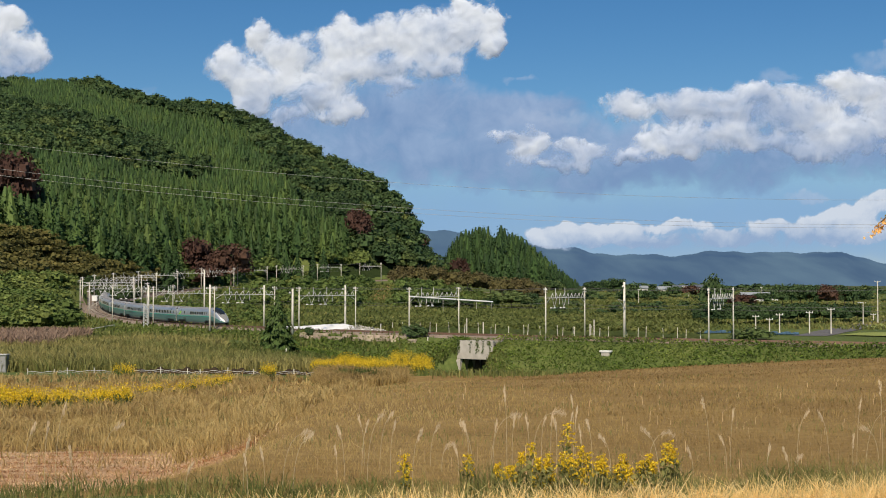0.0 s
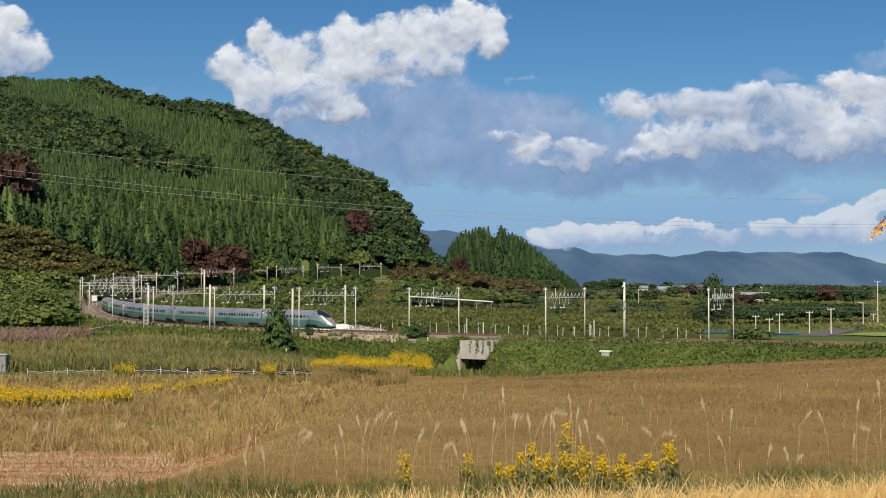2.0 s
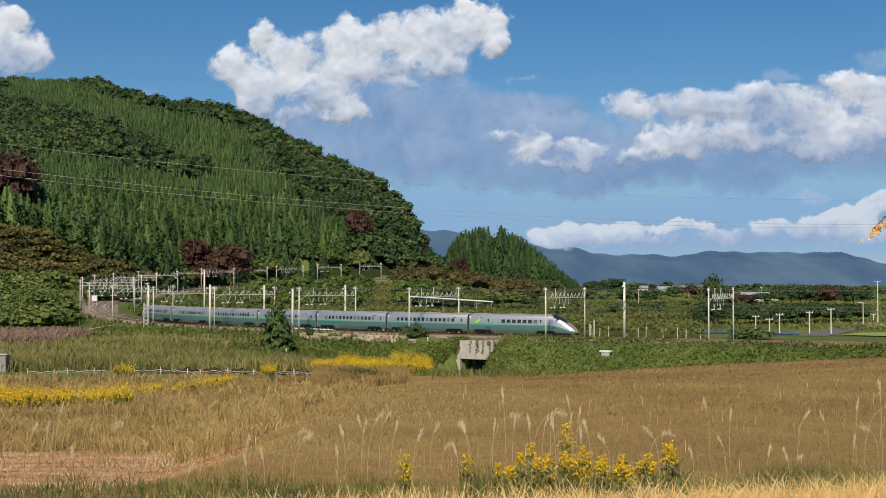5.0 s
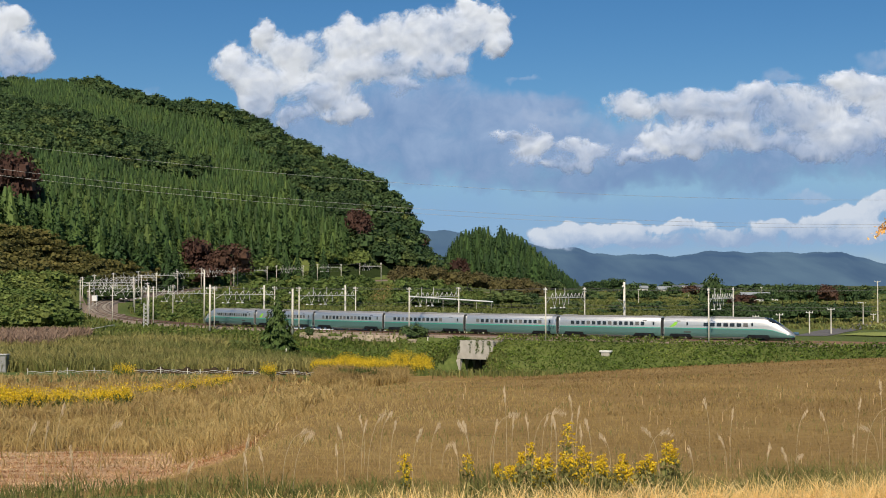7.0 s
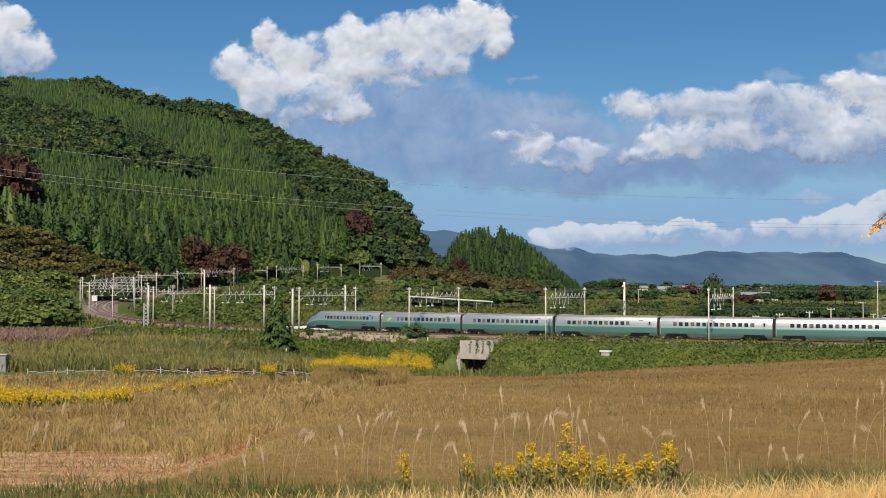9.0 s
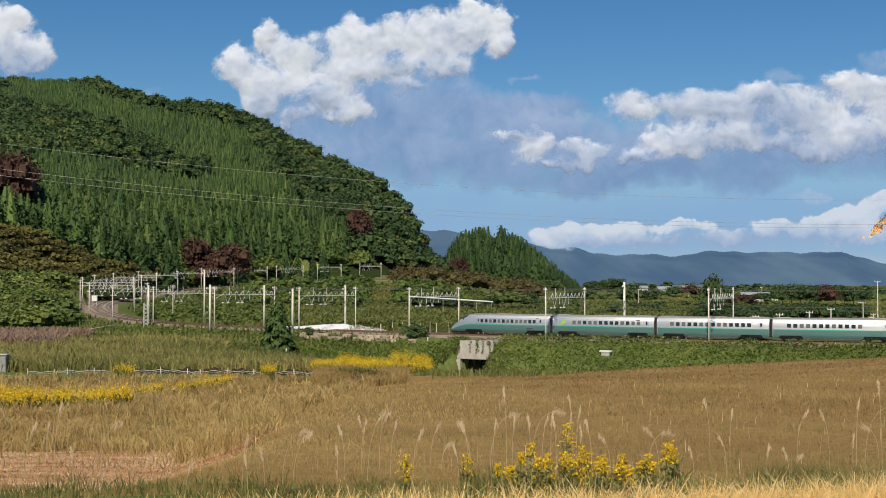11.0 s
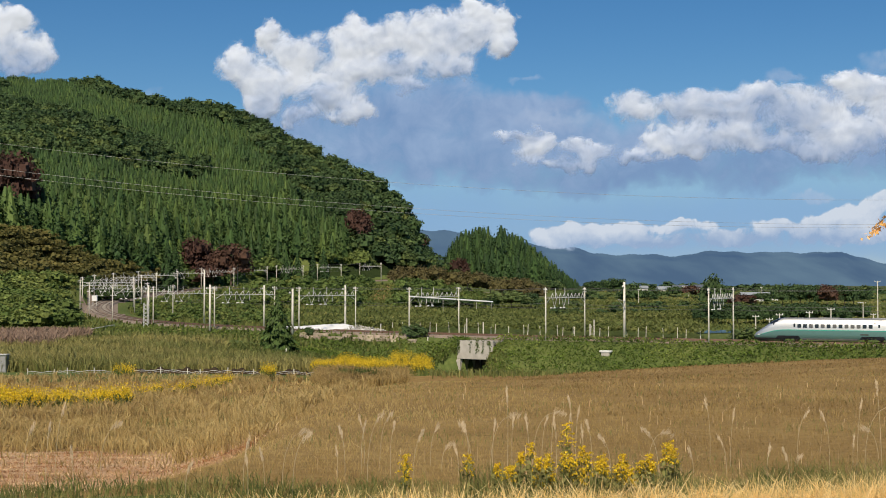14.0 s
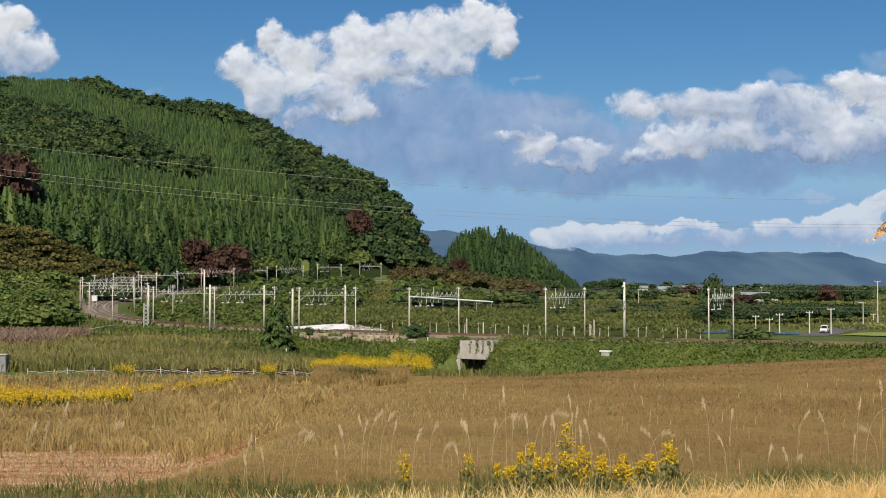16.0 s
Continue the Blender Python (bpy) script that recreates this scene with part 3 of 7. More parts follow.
# ---- growing things: shared tools ----
def leafy(name, dark, mid, light, amount=0.35, rough=0.65, through_light=0.25):
    """Foliage: 'tint' (0 to 1, one value a plant) picks the colour, each leaf varies a little, and some light passes through."""
    m = bpy.data.materials.new(name)
    m.use_nodes = True
    nt = m.node_tree
    b = nt.nodes["Principled BSDF"]
    b.inputs["Roughness"].default_value = rough
    b.inputs["Specular IOR Level"].default_value = 0.2
    at = nt.nodes.new("ShaderNodeAttribute")
    at.attribute_name = "tint"
    r = nt.nodes.new("ShaderNodeValToRGB")
    r.color_ramp.elements[0].color = (*dark, 1)
    r.color_ramp.elements[1].color = (*light, 1)
    e = r.color_ramp.elements.new(0.5)
    e.color = (*mid, 1)
    nt.links.new(at.outputs["Fac"], r.inputs[0])
    g = nt.nodes.new("ShaderNodeNewGeometry")
    mr = nt.nodes.new("ShaderNodeMapRange")
    mr.inputs["To Min"].default_value = 1 - amount
    mr.inputs["To Max"].default_value = 1 + amount
    nt.links.new(g.outputs["Random Per Island"], mr.inputs["Value"])
    hs = nt.nodes.new("ShaderNodeHueSaturation")
    nt.links.new(r.outputs[0], hs.inputs["Color"])
    nt.links.new(mr.outputs[0], hs.inputs["Value"])
    nt.links.new(hs.outputs[0], b.inputs["Base Color"])
    if through_light:
        tr = nt.nodes.new("ShaderNodeBsdfTranslucent")
        nt.links.new(hs.outputs[0], tr.inputs["Color"])
        mx = nt.nodes.new("ShaderNodeMixShader")
        mx.inputs[0].default_value = through_light
        nt.links.new(b.outputs[0], mx.inputs[1])
        nt.links.new(tr.outputs[0], mx.inputs[2])
        nt.links.new(mx.outputs[0], nt.nodes["Material Output"].inputs["Surface"])
    return m


def tinted(me, tint):
    a = me.attributes.new("tint", "FLOAT", "POINT")
    a.data.foreach_set("value", np.asarray(tint, np.float32))
    return me


def unit(v):
    return v / np.maximum(np.linalg.norm(v, axis=-1, keepdims=True), 1e-9)


def leaf_tris(centre, size, rng, up=0.0):
    """One turned triangle-pair leaf at each centre: arrays of vertices and faces."""
    n = len(centre)
    a = unit(rng.normal(size=(n, 3)))
    nrm = unit(rng.normal(size=(n, 3)) + np.array([0, 0, up]))
    a = unit(a - nrm * (a * nrm).sum(1, keepdims=True))
    b = np.cross(nrm, a)
    s = np.asarray(size).reshape(-1, 1) * np.ones((n, 1))
    v = np.stack([centre - a * s, centre + b * s * 0.55, centre + a * s, centre - b * s * 0.55], 1).reshape(-1, 3)
    f = np.arange(n * 4).reshape(n, 4)
    return v, f


def cone_shape(rng, leaves=60, slim=0.26, leaf=0.08, round_=0.8):
    """A soft cone-shaped conifer 1 high: clumps of needles over its surface, drooping, with an uneven outline."""
    u = 1 - np.sqrt(rng.uniform(0, 1, leaves))
    a = rng.uniform(0, 2 * pi, leaves)
    wave = 1 + 0.26 * np.sin(a * 3 + u * 17) + 0.20 * np.sin(a * 5 - u * 29)
    r = slim * (1 - u) ** round_ * rng.uniform(0.72, 1.08, leaves) * wave
    p = np.stack([r * np.cos(a), r * np.sin(a), 0.04 + 0.95 * u], -1)
    out = np.stack([np.cos(a), np.sin(a), np.full(leaves, 0.7)], -1) + rng.normal(0, 0.5, (leaves, 3))
    nrm = unit(out)
    d = unit(np.stack([np.cos(a), np.sin(a), np.full(leaves, -1.1)], -1) + rng.normal(0, 0.3, (leaves, 3)))
    d = unit(d - nrm * (d * nrm).sum(1, keepdims=True))
    w = np.cross(nrm, d)
    s = (leaf * rng.uniform(0.6, 1.3, leaves) * (1.1 - 0.6 * u))[:, None]
    v = np.stack([p - d * s, p + w * s * 0.6, p + d * s, p - w * s * 0.6], 1).reshape(-1, 3)
    f = np.arange(leaves * 4).reshape(-1, 4)
    core, cf = [], []
    for k in range(6):
        b0, b1 = k * pi / 3, (k + 1) * pi / 3
        q0 = slim * 0.66
        cf.append([len(v) + len(core) + i for i in range(4)])
        core += [(q0 * cos(b0), q0 * sin(b0), 0.03), (q0 * cos(b1), q0 * sin(b1), 0.03), (0.02 * cos(b1), 0.02 * sin(b1), 0.93), (0.02 * cos(b0), 0.02 * sin(b0), 0.93)]
    return np.concatenate([v, np.array(core)]), np.concatenate([f, np.array(cf)])


def facing_leaves(p, out, size, rng, jitter=0.45):
    """Leaf clumps that lie on a crown's surface: each faces outward, a little turned."""
    n = len(p)
    nrm = unit(out + rng.normal(0, jitter, (n, 3)))
    d = rng.normal(size=(n, 3))
    d = unit(d - nrm * (d * nrm).sum(1, keepdims=True))
    w = np.cross(nrm, d)
    s = np.asarray(size).reshape(-1, 1) * np.ones((n, 1))
    v = np.stack([p - d * s, p + w * s * 0.75, p + d * s, p - w * s * 0.75], 1).reshape(-1, 3)
    return v, np.arange(n * 4).reshape(n, 4)


BLOCK = np.array([(x, y, z) for x in (-1, 1) for y in (-1, 1) for z in (-1, 1)]) / sqrt(3)
BLOCK_F = np.array([(0, 1, 3, 2), (4, 6, 7, 5), (0, 4, 5, 1), (2, 3, 7, 6), (0, 2, 6, 4), (1, 5, 7, 3)])


def broadleaf_shape(rng, lobes=7, leaves=34, spread=0.36, leaf=0.085, flat=1.0):
    """A round-headed crown about 1 high: rounded lobes of outward-facing leaf clumps about a dark inside, with gaps between."""
    V, F, b = [], [], 0
    for k in range(lobes):
        a = 2 * pi * k / max(lobes - 1, 1) + rng.uniform(-0.4, 0.4)
        ring = 0.0 if k == 0 else spread * rng.uniform(0.5, 0.95)
        c = np.array([ring * cos(a), ring * sin(a), rng.uniform(0.34, 0.70) if k else 0.74])
        r = rng.uniform(0.17, 0.27)
        d = unit(rng.normal(size=(leaves, 3)))
        d[:, 2] = np.where(d[:, 2] < -0.35, -d[:, 2], d[:, 2])
        p = c + d * np.array([1, 1, 0.85 * flat]) * r * rng.uniform(0.78, 1.12, (leaves, 1))
        v, f = facing_leaves(p, d + np.array([0, 0, 0.25]), leaf * rng.uniform(0.6, 1.3, leaves), rng)
        core = c + BLOCK * r * np.array([0.80, 0.80, 0.68 * flat])
        V += [v, core]
        F += [f + b, BLOCK_F + b + len(v)]
        b += len(v) + len(core)
    return np.concatenate(V), np.concatenate(F)


def scatter(name, shapes, pos, high, wide, tint, material, rng):
    """All plants of one kind as one mesh."""
    V, F, T = [], [], []
    base = 0
    pick = rng.integers(0, len(shapes), len(pos))
    for k, (v, f) in enumerate(shapes):
        sel = np.where(pick == k)[0]
        if not len(sel):
            continue
        a = rng.uniform(0, 2 * pi, len(sel))
        c, s = np.cos(a)[:, None], np.sin(a)[:, None]
        w = wide[sel][:, None]
        x = (v[None, :, 0] * c - v[None, :, 1] * s) * w + pos[sel, 0][:, None]
        y = (v[None, :, 0] * s + v[None, :, 1] * c) * w + pos[sel, 1][:, None]
        z = v[None, :, 2] * high[sel][:, None] + pos[sel, 2][:, None]
        V.append(np.stack([x, y, z], -1).reshape(-1, 3))
        F.append((f[None] + (np.arange(len(sel)) * len(v))[:, None, None] + base).reshape(-1, f.shape[1]))
        T.append(np.repeat(tint[sel], len(v)))
        base += len(sel) * len(v)
    me = mesh_of(name, np.concatenate(V), np.concatenate(F), [material])
    return tinted(me, np.concatenate(T))


def blades(pos, high, wide, lean, tint, rng, bend=0.5):
    """Grass blades: a narrow base, a bent middle and a point (two quads' worth in one quad and a tip)."""
    n = len(pos)
    a = rng.uniform(0, 2 * pi, n)
    side = np.stack([np.cos(a), np.sin(a), np.zeros(n)], -1) * wide[:, None] * 0.5
    d = rng.uniform(0, 2 * pi, n)
    out = np.stack([np.cos(d), np.sin(d), np.zeros(n)], -1) * (lean * high)[:, None]
    up = np.zeros((n, 3))
    up[:, 2] = high
    m = pos + up * 0.6 + out * (1 - bend) * 0.6
    t = pos + up * (1 - 0.25 * lean[:, None]) + out
    v = np.stack([pos - side, pos + side, m + side * 0.8, m - side * 0.8, t + side * 0.15, t - side * 0.15], 1).reshape(-1, 3)
    i = np.arange(n)[:, None] * 6
    f = np.concatenate([i + np.array([[0, 1, 2, 3]]), i + np.array([[3, 2, 4, 5]])])
    return v, f, np.repeat(tint, 6)


def stuff(name, label, category, pieces, material):
    """Joins (v, f, t) pieces into one object of kind stuff."""
    V, F, T, b = [], [], [], 0
    for v, f, t in pieces:
        V.append(v)
        F.append(f + b)
        T.append(t)
        b += len(v)
    me = tinted(mesh_of(name, np.concatenate(V), np.concatenate(F), [material]), np.clip(np.concatenate(T), 0, 1))
    return tagged(new(name, me), label, category, kind="stuff")


def patchy(x, y, size, seed=0.0):
    """Soft patches, about -1 to 1, of a given size."""
    u, v = x / size + seed, y / size - seed * 1.7
    return (np.sin(u * 1.7 + 1.3 * np.sin(v * 1.1)) + np.sin(v * 2.3 + 1.7 * np.sin(u * 0.9 + 2)) + 0.6 * np.sin(u * 4.1 + v * 3.7) + 0.5 * np.sin(u * 9.3 - v * 7.9)) / 3.1


def spots(n, y0, y1, b0, b1, rng, power=1.0):
    """n ground places between two distances and two bearings, denser near by power."""
    u = rng.uniform(0, 1, n)
    if power == 0:
        y = np.exp(np.log(y0) + u * (np.log(y1) - np.log(y0)))
    else:
        y = (y0 ** power + u * (y1 ** power - y0 ** power)) ** (1 / power)
    x = rng.uniform(b0, b1, n) * y
    return x, y


def grounded(x, y, up=0.0):
    return np.stack([x, y, ground_z(x, y) + up], -1)


L = {}
L["cedar"] = leafy("cedar_foliage", (0.024, 0.052, 0.018), (0.050, 0.094, 0.027), (0.100, 0.148, 0.036), 0.35, through_light=0.15)
L["broad"] = leafy("broadleaf_foliage", (0.036, 0.068, 0.026), (0.072, 0.116, 0.040), (0.140, 0.172, 0.050), 0.35, through_light=0.2)
L["red"] = leafy("autumn_red_foliage", (0.052, 0.026, 0.020), (0.085, 0.044, 0.032), (0.14, 0.085, 0.048), 0.45, through_light=0.2)
L["russet"] = leafy("russet_foliage", (0.078, 0.062, 0.028), (0.108, 0.090, 0.036), (0.142, 0.124, 0.044), 0.4, through_light=0.2)
L["olive"] = leafy("olive_autumn_foliage", (0.075, 0.075, 0.022), (0.125, 0.115, 0.034), (0.175, 0.150, 0.045), 0.3, through_light=0.2)
L["pine"] = leafy("dark_pine_needles", (0.028, 0.054, 0.014), (0.052, 0.092, 0.022), (0.085, 0.125, 0.034), 0.45, through_light=0.1)
L["scrub"] = leafy("scrub_foliage", (0.062, 0.100, 0.026), (0.115, 0.165, 0.042), (0.19, 0.225, 0.060), 0.3, through_light=0.25)
L["vine"] = leafy("creeper_leaves", (0.052, 0.090, 0.014), (0.105, 0.155, 0.024), (0.20, 0.235, 0.050), 0.38, 0.5, 0.2)
L["grass"] = leafy("green_grass", (0.075, 0.105, 0.026), (0.155, 0.175, 0.050), (0.32, 0.28, 0.10), 0.35, through_light=0.35)
L["brown"] = leafy("dry_field_grass", (0.245, 0.160, 0.066), (0.39, 0.278, 0.108), (0.54, 0.412, 0.175), 0.12, through_light=0.3)
L["straw"] = leafy("cut_straw", (0.30, 0.13, 0.05), (0.56, 0.36, 0.19), (0.76, 0.58, 0.34), 0.35)
L["rice"] = leafy("ripe_rice", (0.55, 0.37, 0.13), (0.85, 0.62, 0.25), (0.95, 0.78, 0.42), 0.25, through_light=0.35)
L["gold"] = leafy("goldenrod_bloom", (0.48, 0.32, 0.012), (0.73, 0.50, 0.02), (0.85, 0.64, 0.06), 0.3, through_light=0.2)
L["plume"] = leafy("pampas_plume", (0.38, 0.29, 0.18), (0.52, 0.41, 0.27), (0.66, 0.55, 0.38), 0.2, through_light=0.15)
L["orchard"] = leafy("vineyard_leaves", (0.080, 0.100, 0.026), (0.130, 0.152, 0.042), (0.19, 0.19, 0.06), 0.2)
L["pink"] = leafy("pinkish_grass", (0.19, 0.125, 0.085), (0.29, 0.20, 0.145), (0.38, 0.28, 0.20), 0.25)
BARK = mat("bark", (0.16, 0.12, 0.09), (0.07, 0.05, 0.04), 1.2, 0.95, fine=9)

# ---- the woods on the hill ----
wood_rng = np.random.default_rng(11)
CEDARS = [cone_shape(wood_rng, 44, 0.36, 0.076, 0.75) for _ in range(6)]
FINE_CEDARS = [cone_shape(wood_rng, 210, 0.25, 0.044, 0.50) for _ in range(5)]
BROADS = [broadleaf_shape(wood_rng, 7, 23, 0.37, 0.065) for _ in range(6)]
SHRUBS = [broadleaf_shape(wood_rng, 4, 16, 0.34, 0.085) for _ in range(5)]
FINE_BROADS = [broadleaf_shape(wood_rng, 9, 32, 0.38, 0.052) for _ in range(5)]
TIERED = [broadleaf_shape(wood_rng, 12, 40, 0.48, 0.042, 0.55) for _ in range(4)]


def lattice(x0, x1, y0, y1, gap, rng, jitter=0.4):
    """Planted places: a loose lattice, so that crowns neither clump nor leave holes."""
    X, Y = np.meshgrid(np.arange(x0, x1, gap), np.arange(y0, y1, gap))
    X = X + 0.5 * gap * (np.arange(len(X)) % 2)[:, None]
    n = X.size
    return X.ravel() + rng.uniform(-jitter, jitter, n) * gap, Y.ravel() + rng.uniform(-jitter, jitter, n) * gap


def hill_sites(gap, rng, jitter=0.4):
    """Places on the hill with their bearing, rise, way up the slope and kind of wood there."""
    x, y = lattice(-430, 8, 372, 1180, gap, rng, jitter)
    b = x / y
    foot = np.interp(b, [-0.6, -0.34, -0.25, -0.15, -0.02, 0.01], [380, 440, 520, 640, 700, 760]) + 4
    crest = np.interp(b, [-0.34, -0.02, 0.02], [1120, 820, 800])
    u = (y - foot) / (crest - foot)
    ok = (b > -0.365) & (b < -0.007) & (u > 0) & (u < 1.06)
    x, y, b, u = x[ok], y[ok], b[ok], u[ok]
    side, level = to_line(x, y)
    p = grounded(x, y)
    ok = ((side > 15) | ((side < -13) & (y > 385))) & (p[:, 2] > 1.0)
    x, y, b, u, p = x[ok], y[ok], b[ok], u[ok], p[ok]
    e = (p[:, 2] - 3.1) / y
    patch = patchy(x, y, 48, 2.0) + 0.6 * patchy(x, y, 17, 5.0)
    # broadleaf: the shoulder towards the valley's mouth, a belt on the far slope, the ridge and the foot
    shoulder = b > np.interp(e, [0.0, 0.024, 0.046, 0.054, 0.077, 0.110, 0.14], [-0.085, -0.083, -0.088, -0.108, -0.122, -0.143, -0.165]) + 0.012 * patch
    belt = (e < np.interp(b, [-0.36, -0.341, -0.228, -0.19, -0.17], [0.146, 0.140, 0.103, 0.088, 0.06]) + 0.006 * patch)
    belt &= (e > np.interp(b, [-0.36, -0.341, -0.228, -0.20], [0.100, 0.098, 0.083, 0.080]) + 0.006 * patch)
    ridge = (u > 0.90) & (patch > np.where(b > -0.19, -0.35, 0.45))
    low = (u < np.where(b > -0.16, 0.10, 0.03))
    olive = (b < -0.225) & (e < np.interp(b, [-0.36, -0.341, -0.315, -0.290, -0.245], [0.034, 0.034, 0.031, 0.020, 0.004]))
    stray = rng.uniform(0, 1, len(x)) < 0.02
    wood = np.where(e < 0.066 + 0.004 * patch, 1, 0)
    wood[shoulder | belt | ridge | low | stray] = 2
    wood[olive] = 3
    tint = 0.42 + 0.20 * patchy(x, y, 30, 9.0) + 0.10 * patchy(x, y, 11, 4.0)
    return p, b, u, e, wood, tint


def plant_hill():
    rng = wood_rng

    def grow(name, label, shapes, p, high, wide, tint, material, sink):
        me = scatter(name, shapes, p - np.array([0, 0, sink]), high, wide, np.clip(tint, 0, 1), material, rng)
        tagged(new(name, me), label, "wood", kind="stuff")
    p, b, u, e, wood, tint = hill_sites(3.6, rng, 0.3)
    k = wood == 0
    h = rng.uniform(6.0, 9.0, k.sum())
    grow("young_cedar_wood", "young green cedar plantation on the hillside", CEDARS, p[k], h, h * rng.uniform(0.9, 1.25, len(h)), tint[k] + rng.normal(0, 0.13, len(h)) + 0.10, L["cedar"], 0.4)
    p, b, u, e, wood, tint = hill_sites(5.6, rng, 0.45)
    k = wood == 1
    h = rng.uniform(12, 19, k.sum()) * np.interp(e[k], [0.03, 0.068], [1.05, 0.72])
    grow("old_cedar_wood", "tall full cedars on the lower slope", FINE_CEDARS, p[k], h, h * rng.uniform(1.1, 1.6, len(h)), tint[k] + rng.normal(0.20, 0.15, len(h)), L["cedar"], 0.5)
    p, b, u, e, wood, tint = hill_sites(6.4, rng, 0.45)
    k = (wood == 2) & (u >= 0.12)
    h = rng.uniform(7.5, 14.0, k.sum()) * np.where(b[k] > -0.07, 1.15, 1.0)
    grow("broadleaf_wood", "dark mixed broadleaf wood on the hill", BROADS, p[k], h, h * rng.uniform(0.95, 1.3, len(h)), tint[k] + rng.normal(-0.08, 0.22, len(h)), L["broad"], 1.5)
    k = (wood == 2) & (u < 0.12)
    h = rng.uniform(6, 12.0, k.sum())
    grow("hill_foot_wood", "bushy green trees along the hill's foot", FINE_BROADS, p[k], h, h * 1.2, tint[k] + rng.normal(0.20, 0.2, len(h)), L["scrub"], 1.5)
    k = wood == 3
    h = rng.uniform(8, 12.5, k.sum())
    grow("olive_wood", "spreading olive-brown autumn trees at the hill's foot", TIERED, p[k], h, h * 1.35, rng.normal(0.5, 0.2, len(h)), L["olive"], 1.5)


plant_hill()


def tree(x, y, high, wide, leaf_mat, tint, label, seed, conifer=False, trunk=0.0, name="tree", group=""):
    """A single tree with a tapered trunk, limbs and a crown."""
    rng = np.random.default_rng(seed)
    z = gz(x, y) - 0.2
    t = thing(name, label, "tree", group, at=pose(x, y, z))
    bm = bmesh.new()
    rod(bm, (0, 0, 0), (0, 0, high * (0.9 if conifer else 0.55)), 0.022 * high, 0.006 * high, 8)
    if not conifer:
        for k in range(5):
            a = k * 1.26 + seed
            rod(bm, (0, 0, high * (0.28 + 0.05 * k)), (0.24 * wide * cos(a), 0.24 * wide * sin(a), high * (0.55 + 0.05 * k)), 0.010 * high, 0.004 * high, 6)
    part("trunk", bm, BARK, t)
    if conifer:
        v, f = cone_shape(rng, 1700, 0.5 * wide / high, 0.042, 0.72)
        v = v * np.array([high, high, high]) + np.array([0, 0, trunk])
    else:
        v, f = broadleaf_shape(rng, 14, 72, 0.40, 0.037)
        v = v * np.array([wide, wide, high * 1.02]) + np.array([0, 0, trunk])
    me = tinted(mesh_of("crown", v, f, [leaf_mat]), np.full(len(v), tint))
    c = new("crown", me)
    c.parent = t
    return t


def at(px_bearing, dist):
    return px_bearing * dist, dist


# dark red and russet trees at the hill's foot and on the slope
for i, (b, d, hi, wd, ti) in enumerate([(-0.326, 545, 30, 22, 0.25), (-0.338, 541, 27, 18, 0.15), (-0.193, 606, 24, 20, 0.3), (-0.177, 604, 23, 21, 0.35),
                                        (-0.163, 602, 22, 20, 0.6), (-0.064, 730, 24, 17, 0.3), (-0.070, 734, 20, 14, 0.6), (-0.020, 800, 14, 14, 0.5),
                                        (0.013, 826, 18, 14, 0.1), (-0.235, 780, 10, 8, 0.4)]):
    x, y = at(b, d)
    tree(x, y, hi, wd, L["red"], ti, "broad tree with dark red autumn leaves", 40 + i, group="red autumn trees")
# a few tall cedars that stand out at the hill's foot
for i, (b, d, hi) in enumerate([(-0.250, 545, 25), (-0.241, 552, 22), (-0.232, 548, 24), (-0.224, 560, 21), (-0.212, 556, 22), (-0.206, 570, 20), (-0.121, 655, 19), (-0.112, 662, 20), (-0.100, 668, 18), (-0.092, 672, 20)]):
    x, y = at(b, d)
    tree(x, y, hi, hi * 0.34, L["cedar"], 0.25 + 0.05 * (i % 4), "tall dense dark green cedar", 70 + i, True, group="tall cedars")


# ---- the wooded knoll ----
def plant_knoll():
    rng = np.random.default_rng(21)
    n = 400
    b = rng.uniform(-0.002, 0.104, n)
    y = rng.uniform(838, 1040, n)
    top = np.interp(b, [0.0, 0.02, 0.045, 0.07, 0.085, 0.100], [10, 19, 20, 19, 16, 9])
    x = b * y
    p = grounded(x, y)
    h = top * rng.uniform(0.62, 1.25, n) * np.where((b > 0.04) & (b < 0.048), 1.12, 1)
    me = scatter("knoll_cedar_wood", FINE_CEDARS, p, h, h * rng.uniform(0.95, 1.3, n), np.clip(rng.normal(0.30, 0.2, n), 0, 1), L["cedar"], rng)
    tagged(new("knoll_cedar_wood", me), "dense cedars covering a small knoll", "wood", kind="stuff")
    n = 90
    b = rng.uniform(-0.03, 0.09, n)
    y = rng.uniform(815, 845, n)
    x = b * y
    p = grounded(x, y)
    h = rng.uniform(6, 11, n)
    me = scatter("knoll_edge_bushes", FINE_BROADS, p - np.array([0, 0, 1]), h, h * 1.2, np.clip(rng.normal(0.5, 0.2, n), 0, 1), L["broad"], rng)
    tagged(new("knoll_edge_bushes", me), "green bushes along the knoll's edge", "wood", kind="stuff")


plant_knoll()
# a row of low spreading trees with brownish leaves before the knoll
for i in range(13):
    b = -0.034 + 0.0088 * i
    x, y = at(b, 640 + 9 * (i % 3) - 3 * i)
    tree(x, y, 10.6 + 0.8 * (i % 4) - 0.12 * i, 12.5, L["russet"], (0.5, 0.7, 0.35, 0.6, 0.8)[i % 5], "low spreading orchard tree with brownish leaves", 100 + i, group="row of brownish trees")


